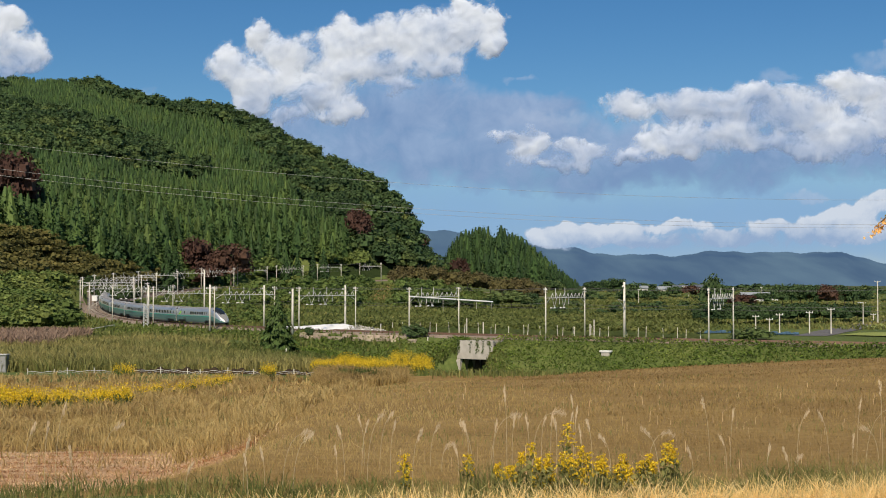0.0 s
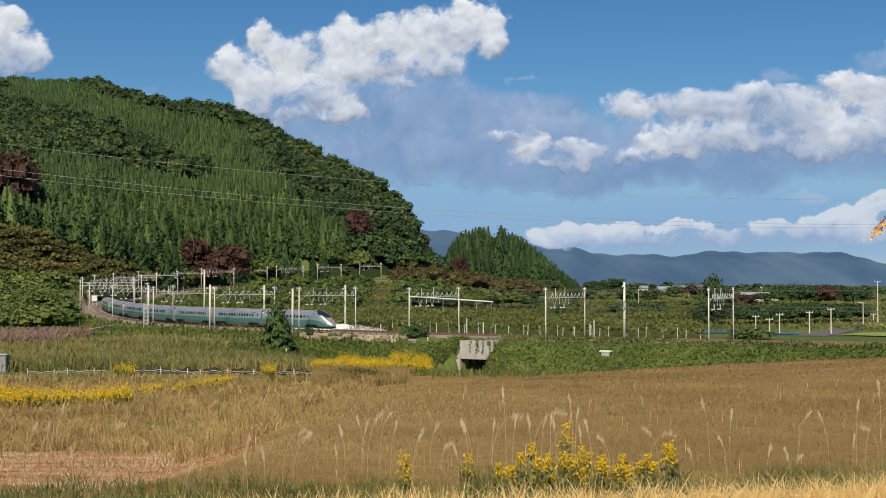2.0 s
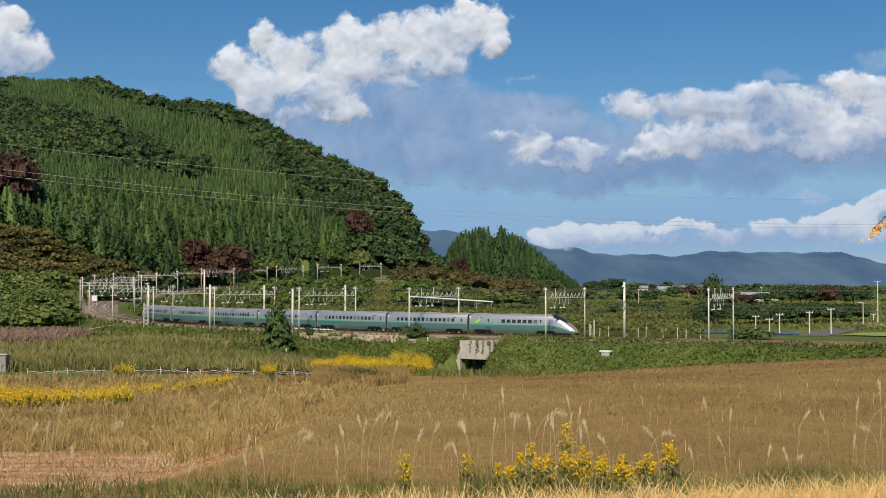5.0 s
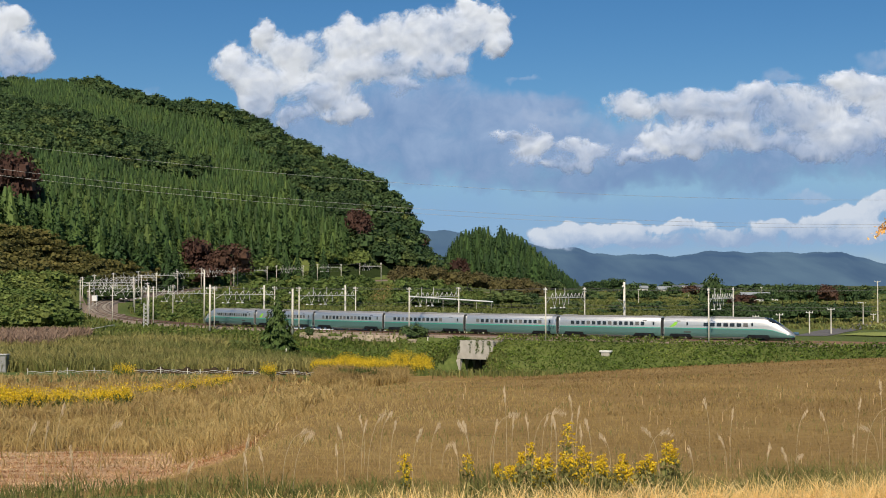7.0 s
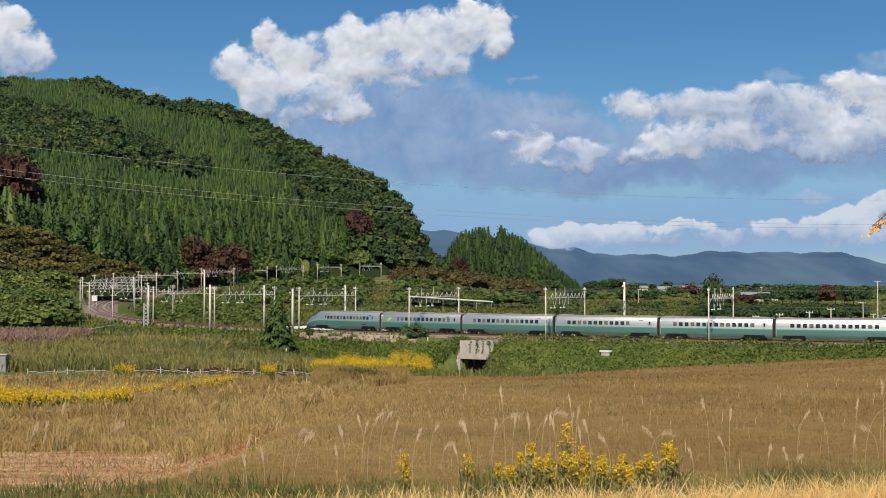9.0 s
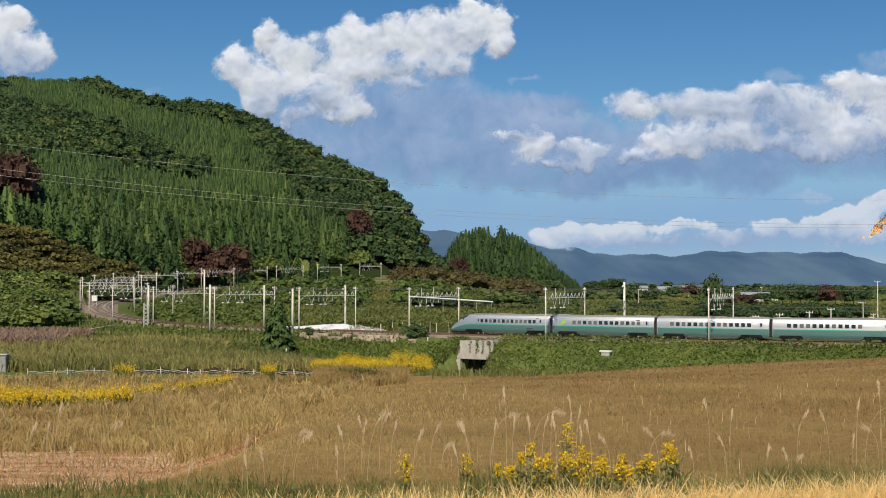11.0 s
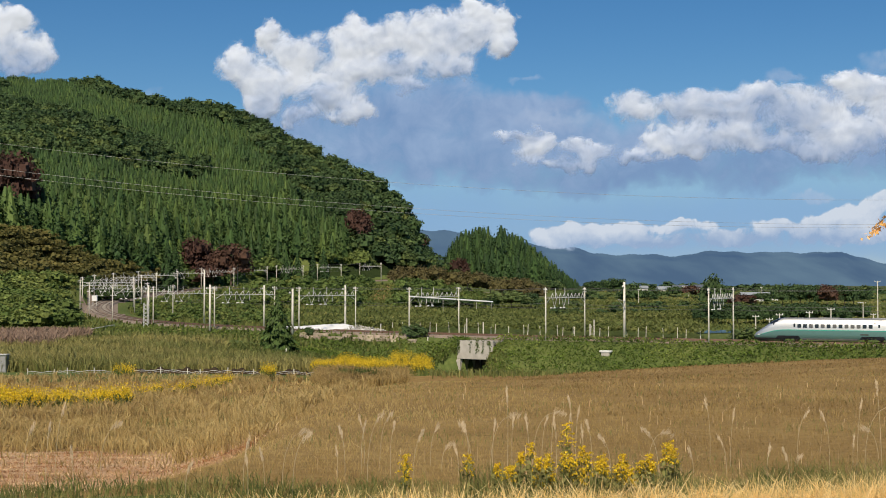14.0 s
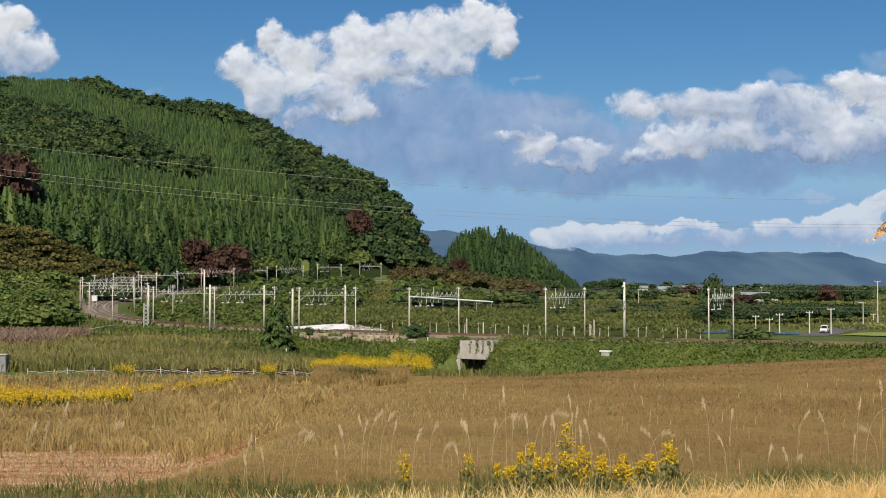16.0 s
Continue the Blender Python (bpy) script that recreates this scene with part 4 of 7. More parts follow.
# ---- distant mountains: a backdrop far behind everything ----
def mountain_material():
    m = bpy.data.materials.new("far_mountains")
    m.use_nodes = True
    nt = m.node_tree
    b = nt.nodes["Principled BSDF"]
    b.inputs["Roughness"].default_value = 1.0
    b.inputs["Specular IOR Level"].default_value = 0.0
    tc = nt.nodes.new("ShaderNodeTexCoord")
    n = nt.nodes.new("ShaderNodeTexNoise")
    n.inputs["Scale"].default_value = 0.006
    n.inputs["Detail"].default_value = 9
    fit = nt.nodes.new("ShaderNodeMapping")
    fit.inputs["Scale"].default_value = (1.0, 0.10, 1.6)
    nt.links.new(tc.outputs["Object"], fit.inputs["Vector"])
    nt.links.new(fit.outputs[0], n.inputs["Vector"])
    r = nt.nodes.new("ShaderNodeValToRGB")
    # Blue distance haze is painted into these emission colours; the base is near black.
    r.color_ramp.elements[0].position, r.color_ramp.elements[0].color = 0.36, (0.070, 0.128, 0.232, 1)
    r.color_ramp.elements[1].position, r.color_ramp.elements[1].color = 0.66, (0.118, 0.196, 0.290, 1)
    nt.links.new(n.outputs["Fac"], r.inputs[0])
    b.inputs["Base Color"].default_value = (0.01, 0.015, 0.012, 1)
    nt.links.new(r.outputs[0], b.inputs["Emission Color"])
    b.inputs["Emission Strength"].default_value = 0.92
    return m


def make_mountains():
    bearing = np.linspace(-0.12, 0.55, 420)
    rise = np.interp(bearing, [-0.12, -0.05, 0.0, 0.075, 0.10, 0.115, 0.14, 0.18, 0.20, 0.225, 0.245, 0.29, 0.31, 0.325, 0.343, 0.40, 0.55],
                     [0.045, 0.042, 0.040, 0.0285, 0.0268, 0.0222, 0.0215, 0.0205, 0.0232, 0.0240, 0.0228, 0.0234, 0.0222, 0.0190, 0.0135, 0.008, 0.02])
    rise = rise + 0.0006 * np.sin(bearing * 130) + 0.0004 * np.sin(bearing * 310 + 1) + 0.00015 * np.sin(bearing * 1500)
    rows = 26
    k = np.linspace(0, 1, rows)[:, None]
    y = 3700 + 900 * k + 0 * bearing[None]
    z = -20 + (3.1 + rise[None] * 4600 + 20) * k ** 0.9
    x = bearing[None] * y
    v = np.stack([x, y, z], -1).reshape(-1, 3)
    n = len(bearing)
    i = np.arange(rows * n).reshape(rows, n)
    f = np.stack([i[:-1, :-1], i[:-1, 1:], i[1:, 1:], i[1:, :-1]], -1).reshape(-1, 4)
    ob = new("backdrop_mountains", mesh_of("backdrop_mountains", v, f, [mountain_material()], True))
    return tagged(ob, "long blue-hazed forested mountain range on the horizon", "mountains", kind="structure")


make_mountains()


# ---- clouds: billowing relief, far off, drifting slowly ----
def fbm(x, y, seed, octaves=6, gain=0.55):
    """Value noise in octaves, about 0 to 1."""
    rng = np.random.default_rng(seed)
    table = rng.uniform(0, 1, (128, 128))
    total, amp, norm = np.zeros_like(x), 1.0, 0.0
    for o in range(octaves):
        fx, fy = x * 2 ** o + 17.3 * o, y * 2 ** o + 9.1 * o
        ix, iy = np.floor(fx).astype(int), np.floor(fy).astype(int)
        u, v = fx - ix, fy - iy
        u, v = u * u * (3 - 2 * u), v * v * (3 - 2 * v)
        t = lambda a, b: table[(ix + a) % 128, (iy + b) % 128]
        total += amp * ((t(0, 0) * (1 - u) + t(1, 0) * u) * (1 - v) + (t(0, 1) * (1 - u) + t(1, 1) * u) * v)
        norm += amp
        amp *= gain
    return total / norm


def cloud_material(name, colour, shade, glow, edge=0.6, fray=0.9, veil=1.0, fade=0.42, lit=True):
    """Cloud: white mixed to a painted shade by a vertex value, and made to glow; the outline frays at two scales."""
    m = bpy.data.materials.new(name)
    m.use_nodes = True
    nt = m.node_tree
    b = nt.nodes["Principled BSDF"]
    b.inputs["Roughness"].default_value = 1.0
    b.inputs["Specular IOR Level"].default_value = 0.0
    tc = nt.nodes.new("ShaderNodeTexCoord")
    n1 = nt.nodes.new("ShaderNodeTexNoise")
    n1.inputs["Scale"].default_value = 0.011
    n1.inputs["Detail"].default_value = 9
    n1.inputs["Roughness"].default_value = 0.62
    n1.inputs["Distortion"].default_value = 0.4
    nt.links.new(tc.outputs["Object"], n1.inputs["Vector"])

    def maths(op, a, c, d=None):
        k = nt.nodes.new("ShaderNodeMath")
        k.operation = op
        for i, v in enumerate((a, c, d)):
            if isinstance(v, (int, float)):
                k.inputs[i].default_value = v
            elif v is not None:
                nt.links.new(v, k.inputs[i])
        return k.outputs[0]
    shade_amount = nt.nodes.new("ShaderNodeAttribute")
    shade_amount.attribute_name = "shading"
    dens = nt.nodes.new("ShaderNodeAttribute")
    dens.attribute_name = "dens"
    wave = maths("SUBTRACT", n1.outputs["Fac"], 0.5)
    r = nt.nodes.new("ShaderNodeValToRGB")
    r.color_ramp.elements[0].position, r.color_ramp.elements[0].color = 0.05, (*colour, 1)
    r.color_ramp.elements[1].position, r.color_ramp.elements[1].color = 0.95, (*shade, 1)
    nt.links.new(maths("MULTIPLY_ADD", wave, -1.7, shade_amount.outputs["Fac"]), r.inputs[0])
    b.inputs["Base Color"].default_value = (0.0, 0.0, 0.0, 1)
    if lit:
        nt.links.new(r.outputs[0], b.inputs["Base Color"])
    nt.links.new(r.outputs[0], b.inputs["Emission Color"])
    b.inputs["Emission Strength"].default_value = glow
    mr = nt.nodes.new("ShaderNodeMapRange")
    mr.interpolation_type = "SMOOTHSTEP"
    mr.inputs["From Min"].default_value = 0.0
    mr.inputs["From Max"].default_value = edge
    mr.inputs["To Max"].default_value = veil
    nt.links.new(maths("MULTIPLY_ADD", shade_amount.outputs["Fac"], -fade, maths("MULTIPLY_ADD", wave, fray * 2, dens.outputs["Fac"])), mr.inputs["Value"])
    nt.links.new(mr.outputs[0], b.inputs["Alpha"])
    return m


CLOUD_WHITE = cloud_material("cloud_white", (0.455, 0.50, 0.585), (0.20, 0.27, 0.42), 0.24)
# The next four take no sunlight: lit and shaded tones are painted as emission.
CLOUD_LOW = cloud_material("cloud_low", (0.66, 0.71, 0.79), (0.30, 0.41, 0.60), 1.0, 0.4, 0.95, 0.88, 0.45, False)
CLOUD_GREY = cloud_material("cloud_grey", (0.31, 0.42, 0.62), (0.185, 0.29, 0.50), 1.0, 1.1, 0.6, 0.9, 0.0, False)
CLOUD_HAZE = cloud_material("cloud_haze", (0.22, 0.39, 0.65), (0.21, 0.375, 0.63), 1.0, 1.1, 0.15, 0.85, 0.0, False)
CLOUD_VEIL = cloud_material("cloud_veil", (0.50, 0.58, 0.72), (0.34, 0.43, 0.62), 1.0, 1.2, 0.8, 0.45, 0.0, False)
CLOUD_Y = 4300.0


def cloud(label, puffs, seed, material, depth=20.0, ragged=0.4, grain=26.0, base=0.0, back=0.0, warp=1.0, blotch=1.2):
    """puffs: (bearing, rise, half width, half height, and painted shade, deeper at its foot) of the lumps that it is
    made of.
    """
    dist = CLOUD_Y + back
    P = np.array(puffs)
    lo, hi = (P[:, :2] - P[:, 2:4] * 1.8).min(0), (P[:, :2] + P[:, 2:4] * 1.8).max(0)
    step = 0.0015
    BX, BZ = np.meshgrid(np.arange(lo[0], hi[0], step), np.arange(lo[1], hi[1], step))
    wx = BX + 0.034 * warp * (fbm(BX * grain * 1.2, BZ * grain * 1.2, seed + 5, 6, 0.6) - 0.5)
    wz = BZ + 0.028 * warp * (fbm(BX * grain * 1.2 + 31, BZ * grain * 1.2, seed + 6, 6, 0.6) - 0.5)
    body = np.zeros(BX.shape)
    shading = np.zeros(BX.shape)
    weigh = np.full(BX.shape, 1e-6)
    for cx, cz, rx, rz, shade_amount in puffs:
        d2 = ((wx - cx) / rx) ** 2 + ((wz - cz) / rz) ** 2
        body += np.exp(np.maximum(3.0 * (1 - d2), -30))
        w = np.exp(-1.6 * d2)
        # Each lump's underside is painted darker, as if in its own shade.
        shading += w * np.clip(shade_amount + 0.38 * np.clip((cz - wz) / rz, -1, 1.2), 0, 1)
        weigh += w
    shading = shading / weigh + base
    body = np.clip(np.log(np.maximum(body, 1e-6)) / 3.0, -1, 1.2)
    dens = body + ragged * 2.0 * (fbm(BX * grain, BZ * grain * 1.2, seed, 6) - 0.52)
    billow = np.abs(fbm(BX * grain * 1.6, BZ * grain * 1.6, seed + 9, 6, 0.58) - 0.5) * 2
    full = np.clip(dens, 0, 1)
    y = dist - full * depth * 0.6 - (1 - billow) * depth * 0.5 * full
    v = np.stack([BX * dist, y, 3.1 + BZ * dist], -1).reshape(-1, 3)
    ny, nx = BX.shape
    i = np.arange(ny * nx).reshape(ny, nx)
    f = np.stack([i[:-1, :-1], i[:-1, 1:], i[1:, 1:], i[1:, :-1]], -1).reshape(-1, 4)
    shading = shading + blotch * (fbm(BX * grain * 0.9 + 7, BZ * grain * 1.1, seed + 3, 6, 0.55) - 0.5)
    de = dens.ravel()
    f = f[de[f].max(1) > -0.45]
    used = np.unique(f)
    remap = np.full(len(v), -1)
    remap[used] = np.arange(len(used))
    me = mesh_of("cloud", v[used], remap[f], [material], True)
    for name, values in (("dens", de), ("shading", shading.ravel())):
        a = me.attributes.new(name, "FLOAT", "POINT")
        a.data.foreach_set("value", values[used].astype(np.float32))
    ob = new("backdrop_cloud", me)
    return tagged(ob, label, "cloud", "clouds in the sky", kind="structure")


def drift(ob, dx, dz=0.0):
    walk(ob, [(0.0, pose(0, 0, 0)), (8.0, pose(dx / 2, 0, dz / 2)), (16.0, pose(dx, 0, dz))])


def q(*rows):
    """Lumps given in thousandths."""
    return [tuple(v / 1000 for v in r) for r in rows]


CLOUDS = []
# A glowing blue sheet stands in for the haze over the low sky.
CLOUDS.append((cloud("pale blue haze low over the horizon", q((-20, 40, 160, 50, 500), (150, 38, 180, 46, 500), (300, 40, 180, 48, 500), (430, 40, 120, 46, 500)), 2, CLOUD_HAZE, 6, 0.1, 10, 0.0, 350, 0.5), 6))
CLOUDS.append((cloud("grey shaded underside of a broad cloud bank", q(
    (-120, 118, 40, 26, 500), (-80, 126, 56, 30, 600), (-30, 134, 64, 30, 700), (10, 124, 70, 32, 600), (50, 118, 64, 28, 500), (-50, 100, 80, 24, 500), (20, 92, 80, 20, 600),
    (80, 108, 60, 30, 400), (95, 78, 80, 16, 700), (150, 100, 60, 26, 500), (170, 86, 80, 17, 700), (230, 96, 80, 22, 700), (300, 104, 70, 26, 700), (350, 112, 60, 34, 700),
    (66, 138, 46, 11, 400), (230, 128, 90, 22, 400), (330, 140, 60, 24, 400)), 3, CLOUD_GREY, 8, 0.28, 24, 0.0, 200, 1.0, 1.0), 18))
CLOUDS.append((cloud("tall bright white cumulus cloud with ragged edges", q(
    (-163, 167, 23, 21, 50), (-142, 192, 10, 12, 0), (-116, 181, 30, 20, 50), (-68, 187, 38, 19, 100), (-20, 184, 42, 24, 0), (11, 195, 32, 24, 0),
    (33, 204, 14, 14, 100), (13, 210, 16, 11, 50), (36, 184, 15, 12, 150), (-137, 151, 36, 22, 100), (-146, 134, 20, 14, 300), (-117, 124, 16, 16, 500),
    (-78, 130, 24, 17, 350), (-84, 160, 32, 20, 450), (-48, 162, 42, 16, 450), (-2, 162, 32, 13, 600), (-30, 146, 34, 10, 950), (-98, 142, 20, 14, 800)),
    8, CLOUD_WHITE, 18, 0.36, 28, 0.12), 39))
CLOUDS.append((cloud("long row of white cumulus cloud with grey base", q(
    (138, 132, 29, 17, 0), (196, 138, 46, 16, 450), (236, 138, 42, 20, 550), (218, 113, 50, 22, 50), (174, 107, 34, 17, 150), (282, 126, 50, 26, 350),
    (320, 150, 36, 14, 0), (318, 119, 32, 16, 250), (352, 132, 40, 28, 400), (71, 101, 21, 12, 150), (115, 98, 30, 13, 250), (262, 104, 60, 14, 700),
    (330, 102, 50, 14, 800), (60, 112, 30, 9, 500), (90, 88, 40, 9, 600), (150, 94, 30, 9, 700), (395, 140, 44, 30, 300)),
    15, CLOUD_WHITE, 16, 0.38, 30, 0.18), 22))
CLOUDS.append((cloud("low white cloud bank above the horizon", q(
    (84, 37, 22, 7, 150), (106, 40, 26, 8, 50), (135, 41, 24, 7, 50), (179, 43, 30, 6, 50), (251, 43, 20, 8, 100), (276, 43, 16, 9, 100), (306, 48, 24, 9, 50),
    (322, 55, 16, 9, 0), (341, 62, 15, 11, 0), (370, 64, 24, 14, 0), (330, 42, 40, 9, 400), (130, 31, 70, 8, 900), (220, 32, 70, 9, 900), (310, 34, 60, 9, 800)),
    22, CLOUD_LOW, 8, 0.34, 55, 0.0, 100, 0.4, 0.7), 16))
CLOUDS.append((cloud("grey-white cumulus cloud beside the hill", q((-350, 182, 40, 26, 250), (-322, 172, 26, 17, 450), (-345, 198, 22, 14, 100), (-390, 180, 44, 30, 300), (-340, 164, 40, 10, 700)), 31, CLOUD_WHITE, 14, 0.36, 32, 0.1), 24))
CLOUDS.append((cloud("thin high wisps of cloud", q((264, 160, 24, 8, 500), (335, 171, 34, 10, 400), (345, 180, 20, 6, 300), (-228, 143, 10, 6, 300), (58, 156, 16, 4, 300), (70, 124, 44, 10, 600), (280, 66, 20, 4, 500), (-108, 218, 10, 2, 300), (300, 222, 14, 2, 300)), 37, CLOUD_VEIL, 6, 0.5, 40), 22))


# ---- the fields before the line ----
field_rng = np.random.default_rng(33)


def blade_patch(n, y0, y1, b0, b1, high, wide, tint, lean=0.35, power=0.0, keep=None, bend=0.5):
    """A patch of blades; high, wide and tint are functions of x and y."""
    x, y = spots(n, y0, y1, b0, b1, field_rng, power)
    if keep is not None:
        k = keep(x, y)
        x, y = x[k], y[k]
    p = grounded(x, y, -0.03)
    m = len(x)
    return blades(p, high(x, y) * field_rng.uniform(0.65, 1.2, m), wide(x, y) * field_rng.uniform(0.7, 1.3, m),
                  field_rng.uniform(0.1, 2 * lean, m), np.clip(tint(x, y) + field_rng.normal(0, 0.10, m), 0, 1), field_rng, bend)


def const(v):
    return lambda x, y: np.full(len(x), v)


def upper_side(x, y):
    return x > edge_x(y) - 0.03 * y


# ripe rice, its far edge slanting to the right
def rice_edge(x):
    return 14.35 + 0.125 * x


rice = [blade_patch(58000, 12.9, 16.2, -0.42, 0.40, const(0.74), const(0.012), const(0.55), 0.35, 1.0, lambda x, y: y < rice_edge(x) + 0.10 * np.sin(x * 9)),
        blade_patch(28000, 12.9, 16.2, -0.42, 0.40, const(0.75), const(0.016), const(0.8), 0.6, 1.0, lambda x, y: y < rice_edge(x) + 0.05, 0.9)]
stuff("ripe_rice", "dense ripe golden rice crop with drooping ears", "rice", rice, L["rice"])

# the grassy bank behind it
bank = [blade_patch(24000, 14.3, 18.2, -0.40, 0.40, lambda x, y: 0.20 + 0.11 * patchy(x, y, 1.1, 3) + 0.16 * (x > 4.2) - 0.08 * (x < -1.2), const(0.010), lambda x, y: 0.78 + 0.4 * patchy(x, y, 0.8, 1) + 0.15 * (x < -1.2), 0.6, 1.0,
                    lambda x, y: (y > rice_edge(x)) & ((x > 3.5) | (patchy(x, y, 0.9, 4) + 0.5 * patchy(x, y, 0.35, 7) > -0.15))),
        blade_patch(3000, 15.5, 18.0, -0.42, -0.05, lambda x, y: 0.24 + 0.14 * patchy(x, y, 0.7, 5), const(0.012), lambda x, y: 0.55 + 0.4 * patchy(x, y, 0.9, 2), 0.5, 1.0)]
stuff("bank_grass", "green and yellowing grass on the bank behind the rice", "grass", bank, L["grass"])


# brown field grass on the upper field
def brown_tint(x, y):
    return 0.34 + 0.26 * patchy(x, y * 0.5, 9.0, 1.0) + 0.22 * patchy(x, y * 0.6, 2.6, 4.0) - 0.34 * smooth(55, 105, y) * smooth(-0.03, 0.06, x / y) + 0.20 * smooth(0.08, -0.05, x / y)


brown = [blade_patch(48000, 17.2, 36, -0.40, 0.42, lambda x, y: 0.12 + 0.05 * patchy(x, y, 2.4, 6), lambda x, y: 0.00038 * y, brown_tint, 0.8, 0.0, upper_side),
         blade_patch(44000, 34, 119, -0.25, 0.42, lambda x, y: 0.17 + 0.06 * patchy(x, y, 5, 6), lambda x, y: 0.0005 * y, brown_tint, 0.8, 0.0, upper_side)]
stuff("upper_field_grass", "waist-high dry brown grass over a sloping field", "grass", brown, L["brown"])
tops = [blade_patch(350, 17.2, 60, -0.30, 0.42, lambda x, y: 0.36 + 0.12 * patchy(x, y, 2.4, 6), lambda x, y: 0.0004 * y, const(0.8), 0.6, 0.0, upper_side, 0.9)]
stuff("seed_heads", "pale seed heads among the dry grass", "grass", tops, L["straw"])
greens = [blade_patch(9000, 17.2, 90, -0.30, 0.42, lambda x, y: 0.20 + 0.08 * patchy(x, y, 2.4, 6), lambda x, y: 0.0004 * y, const(0.6), 0.4, 0.0,
                      lambda x, y: upper_side(x, y) & (patchy(x, y, 3.1, 8) > 0.15))]
stuff("green_tufts", "green tufts scattered in the dry field", "grass", greens, L["grass"])


# the lower field: mown straw in front, rough dry weeds behind
def mown(x, y):
    return (~upper_side(x, y)) & (y < 38.0 + 2 * np.sin(x * 0.35) + 4 * patchy(x, y, 3.0, 5) + 3 * patchy(x, y, 0.9, 2)) & (y > 22) & (x / y < -0.118 + 0.012 * patchy(x, y, 1.4, 3))


tufts = [blade_patch(5200, 26, 56, -0.40, -0.05, lambda x, y: 0.26 + 0.2 * patchy(x, y, 1.2, 3), lambda x, y: 0.0007 * y, lambda x, y: 0.35 + 0.4 * patchy(x, y, 2, 7), 0.8, 0.0, lambda x, y: mown(x, y) & (patchy(x * 0.5, y, 1.3, 12) > 0.05))]
stuff("straw_tufts", "uneven tufts of dry grass left on the mown field", "grass", tufts, L["brown"])
straw = [blade_patch(42000, 24, 56, -0.40, -0.05, const(0.10), lambda x, y: 0.0008 * y, lambda x, y: 0.44 + 0.6 * patchy(x * 0.5, y * 1.7, 0.8, 2) + 0.35 * patchy(x + 0.6 * y, y, 3.1, 6), 2.2, 0.0, mown, 0.2)]
stuff("mown_straw", "flattened pale straw of a mown field", "straw", straw, L["straw"])


def rough(x, y):
    return (~upper_side(x, y)) & ~mown(x, y) & (y > 24)


weeds = [blade_patch(58000, 25, 122, -0.40, 0.10, lambda x, y: 0.50 + 0.38 * patchy(x, y, 3, 3), lambda x, y: 0.0007 * y, lambda x, y: 0.58 + 0.5 * patchy(x, y, 4, 7) + 0.2 * patchy(x, y, 1.3, 2), 0.9, 0.0, rough)]


def tuft_patch(n, y0, y1, b0, b1, high, each, tint, keep):
    """Clumps of arching blades that spring from one root."""
    x, y = spots(n, y0, y1, b0, b1, field_rng, 1.0)
    k = keep(x, y)
    x, y = x[k], y[k]
    m = len(x)
    h = high * field_rng.uniform(0.6, 1.3, m)
    x, y, h = np.repeat(x, each) + field_rng.normal(0, 0.10, m * each), np.repeat(y, each) + field_rng.normal(0, 0.10, m * each), np.repeat(h, each)
    t = np.repeat(tint + field_rng.normal(0, 0.22, m), each) + field_rng.normal(0, 0.06, m * each)
    return blades(grounded(x, y, -0.03), h * field_rng.uniform(0.6, 1.1, m * each), 0.00055 * y, field_rng.uniform(0.15, 1.1, m * each), np.clip(t, 0, 1), field_rng, 0.7)


weeds.append(tuft_patch(420, 40, 118, -0.37, -0.02, 0.85, 26, 0.72, rough))
weeds.append(tuft_patch(150, 38, 62, -0.37, -0.06, 0.6, 26, 0.80, rough))
stuff("rough_dry_weeds", "rough reddish-brown and straw-coloured weeds", "weeds", weeds, L["brown"])
weeds = [blade_patch(8000, 44, 120, -0.40, 0.03, lambda x, y: 0.5 + 0.25 * patchy(x, y, 4, 3), lambda x, y: 0.0008 * y, const(0.6), 0.4, 0.0, lambda x, y: rough(x, y) & (patchy(x, y, 4.5, 11) > 0.45))]
weeds += [blade_patch(1500, 15.4, 17.4, 0.012, 0.19, lambda x, y: 0.42 + 0.2 * patchy(x, y, 0.5, 3), const(0.014), const(0.66), 0.25, 0.0)]
stuff("green_weeds", "green weeds among the dry ones", "weeds", weeds, L["grass"])


def bloom_band(n, y0, y1, b0, b1, high, keep=None):
    """Goldenrod in flower, standing in a band: stems below, feathery heads above."""
    x, y = spots(n, y0, y1, b0, b1, field_rng, 1.0)
    if keep is not None:
        k = keep(x, y)
        x, y = x[k], y[k]
    h = high * field_rng.uniform(0.6, 1.2, len(x)) * (1 + 0.3 * patchy(x, y, 1.8, 3))
    p = grounded(x, y)
    d = field_rng.normal(0, 1, (len(x), 20, 3)) * np.array([0.17, 0.17, 0.20])
    c = (p + np.stack([x * 0, x * 0, h], -1))[:, None, :] + d
    v, f = leaf_tris(c.reshape(-1, 3), np.full(len(x) * 20, 0.046), field_rng, 0.3)
    heads = (v, f, np.full(len(v), 0.5) + field_rng.normal(0, 0.2, len(v) // 4).repeat(4))
    stems = blades(p, h, np.full(len(x), 0.22), np.full(len(x), 0.3), np.full(len(x), 0.35), field_rng)
    return heads, stems


def ragged(x, y):
    return patchy(x, y, 1.6, 8) + 0.6 * patchy(x, y, 0.6, 3) > 0.0


def slant(x, y):
    return ragged(x, y) & (np.abs(y - 90 - 230 * (x / y + 0.235)) < 3.2 + 2 * patchy(x, y, 2.0, 6))


def slant_near(x, y):
    return ragged(x, y) & (np.abs(y - 68 - 55 * (x / y + 0.35)) < 3.0 + 2 * patchy(x, y, 2.0, 6))


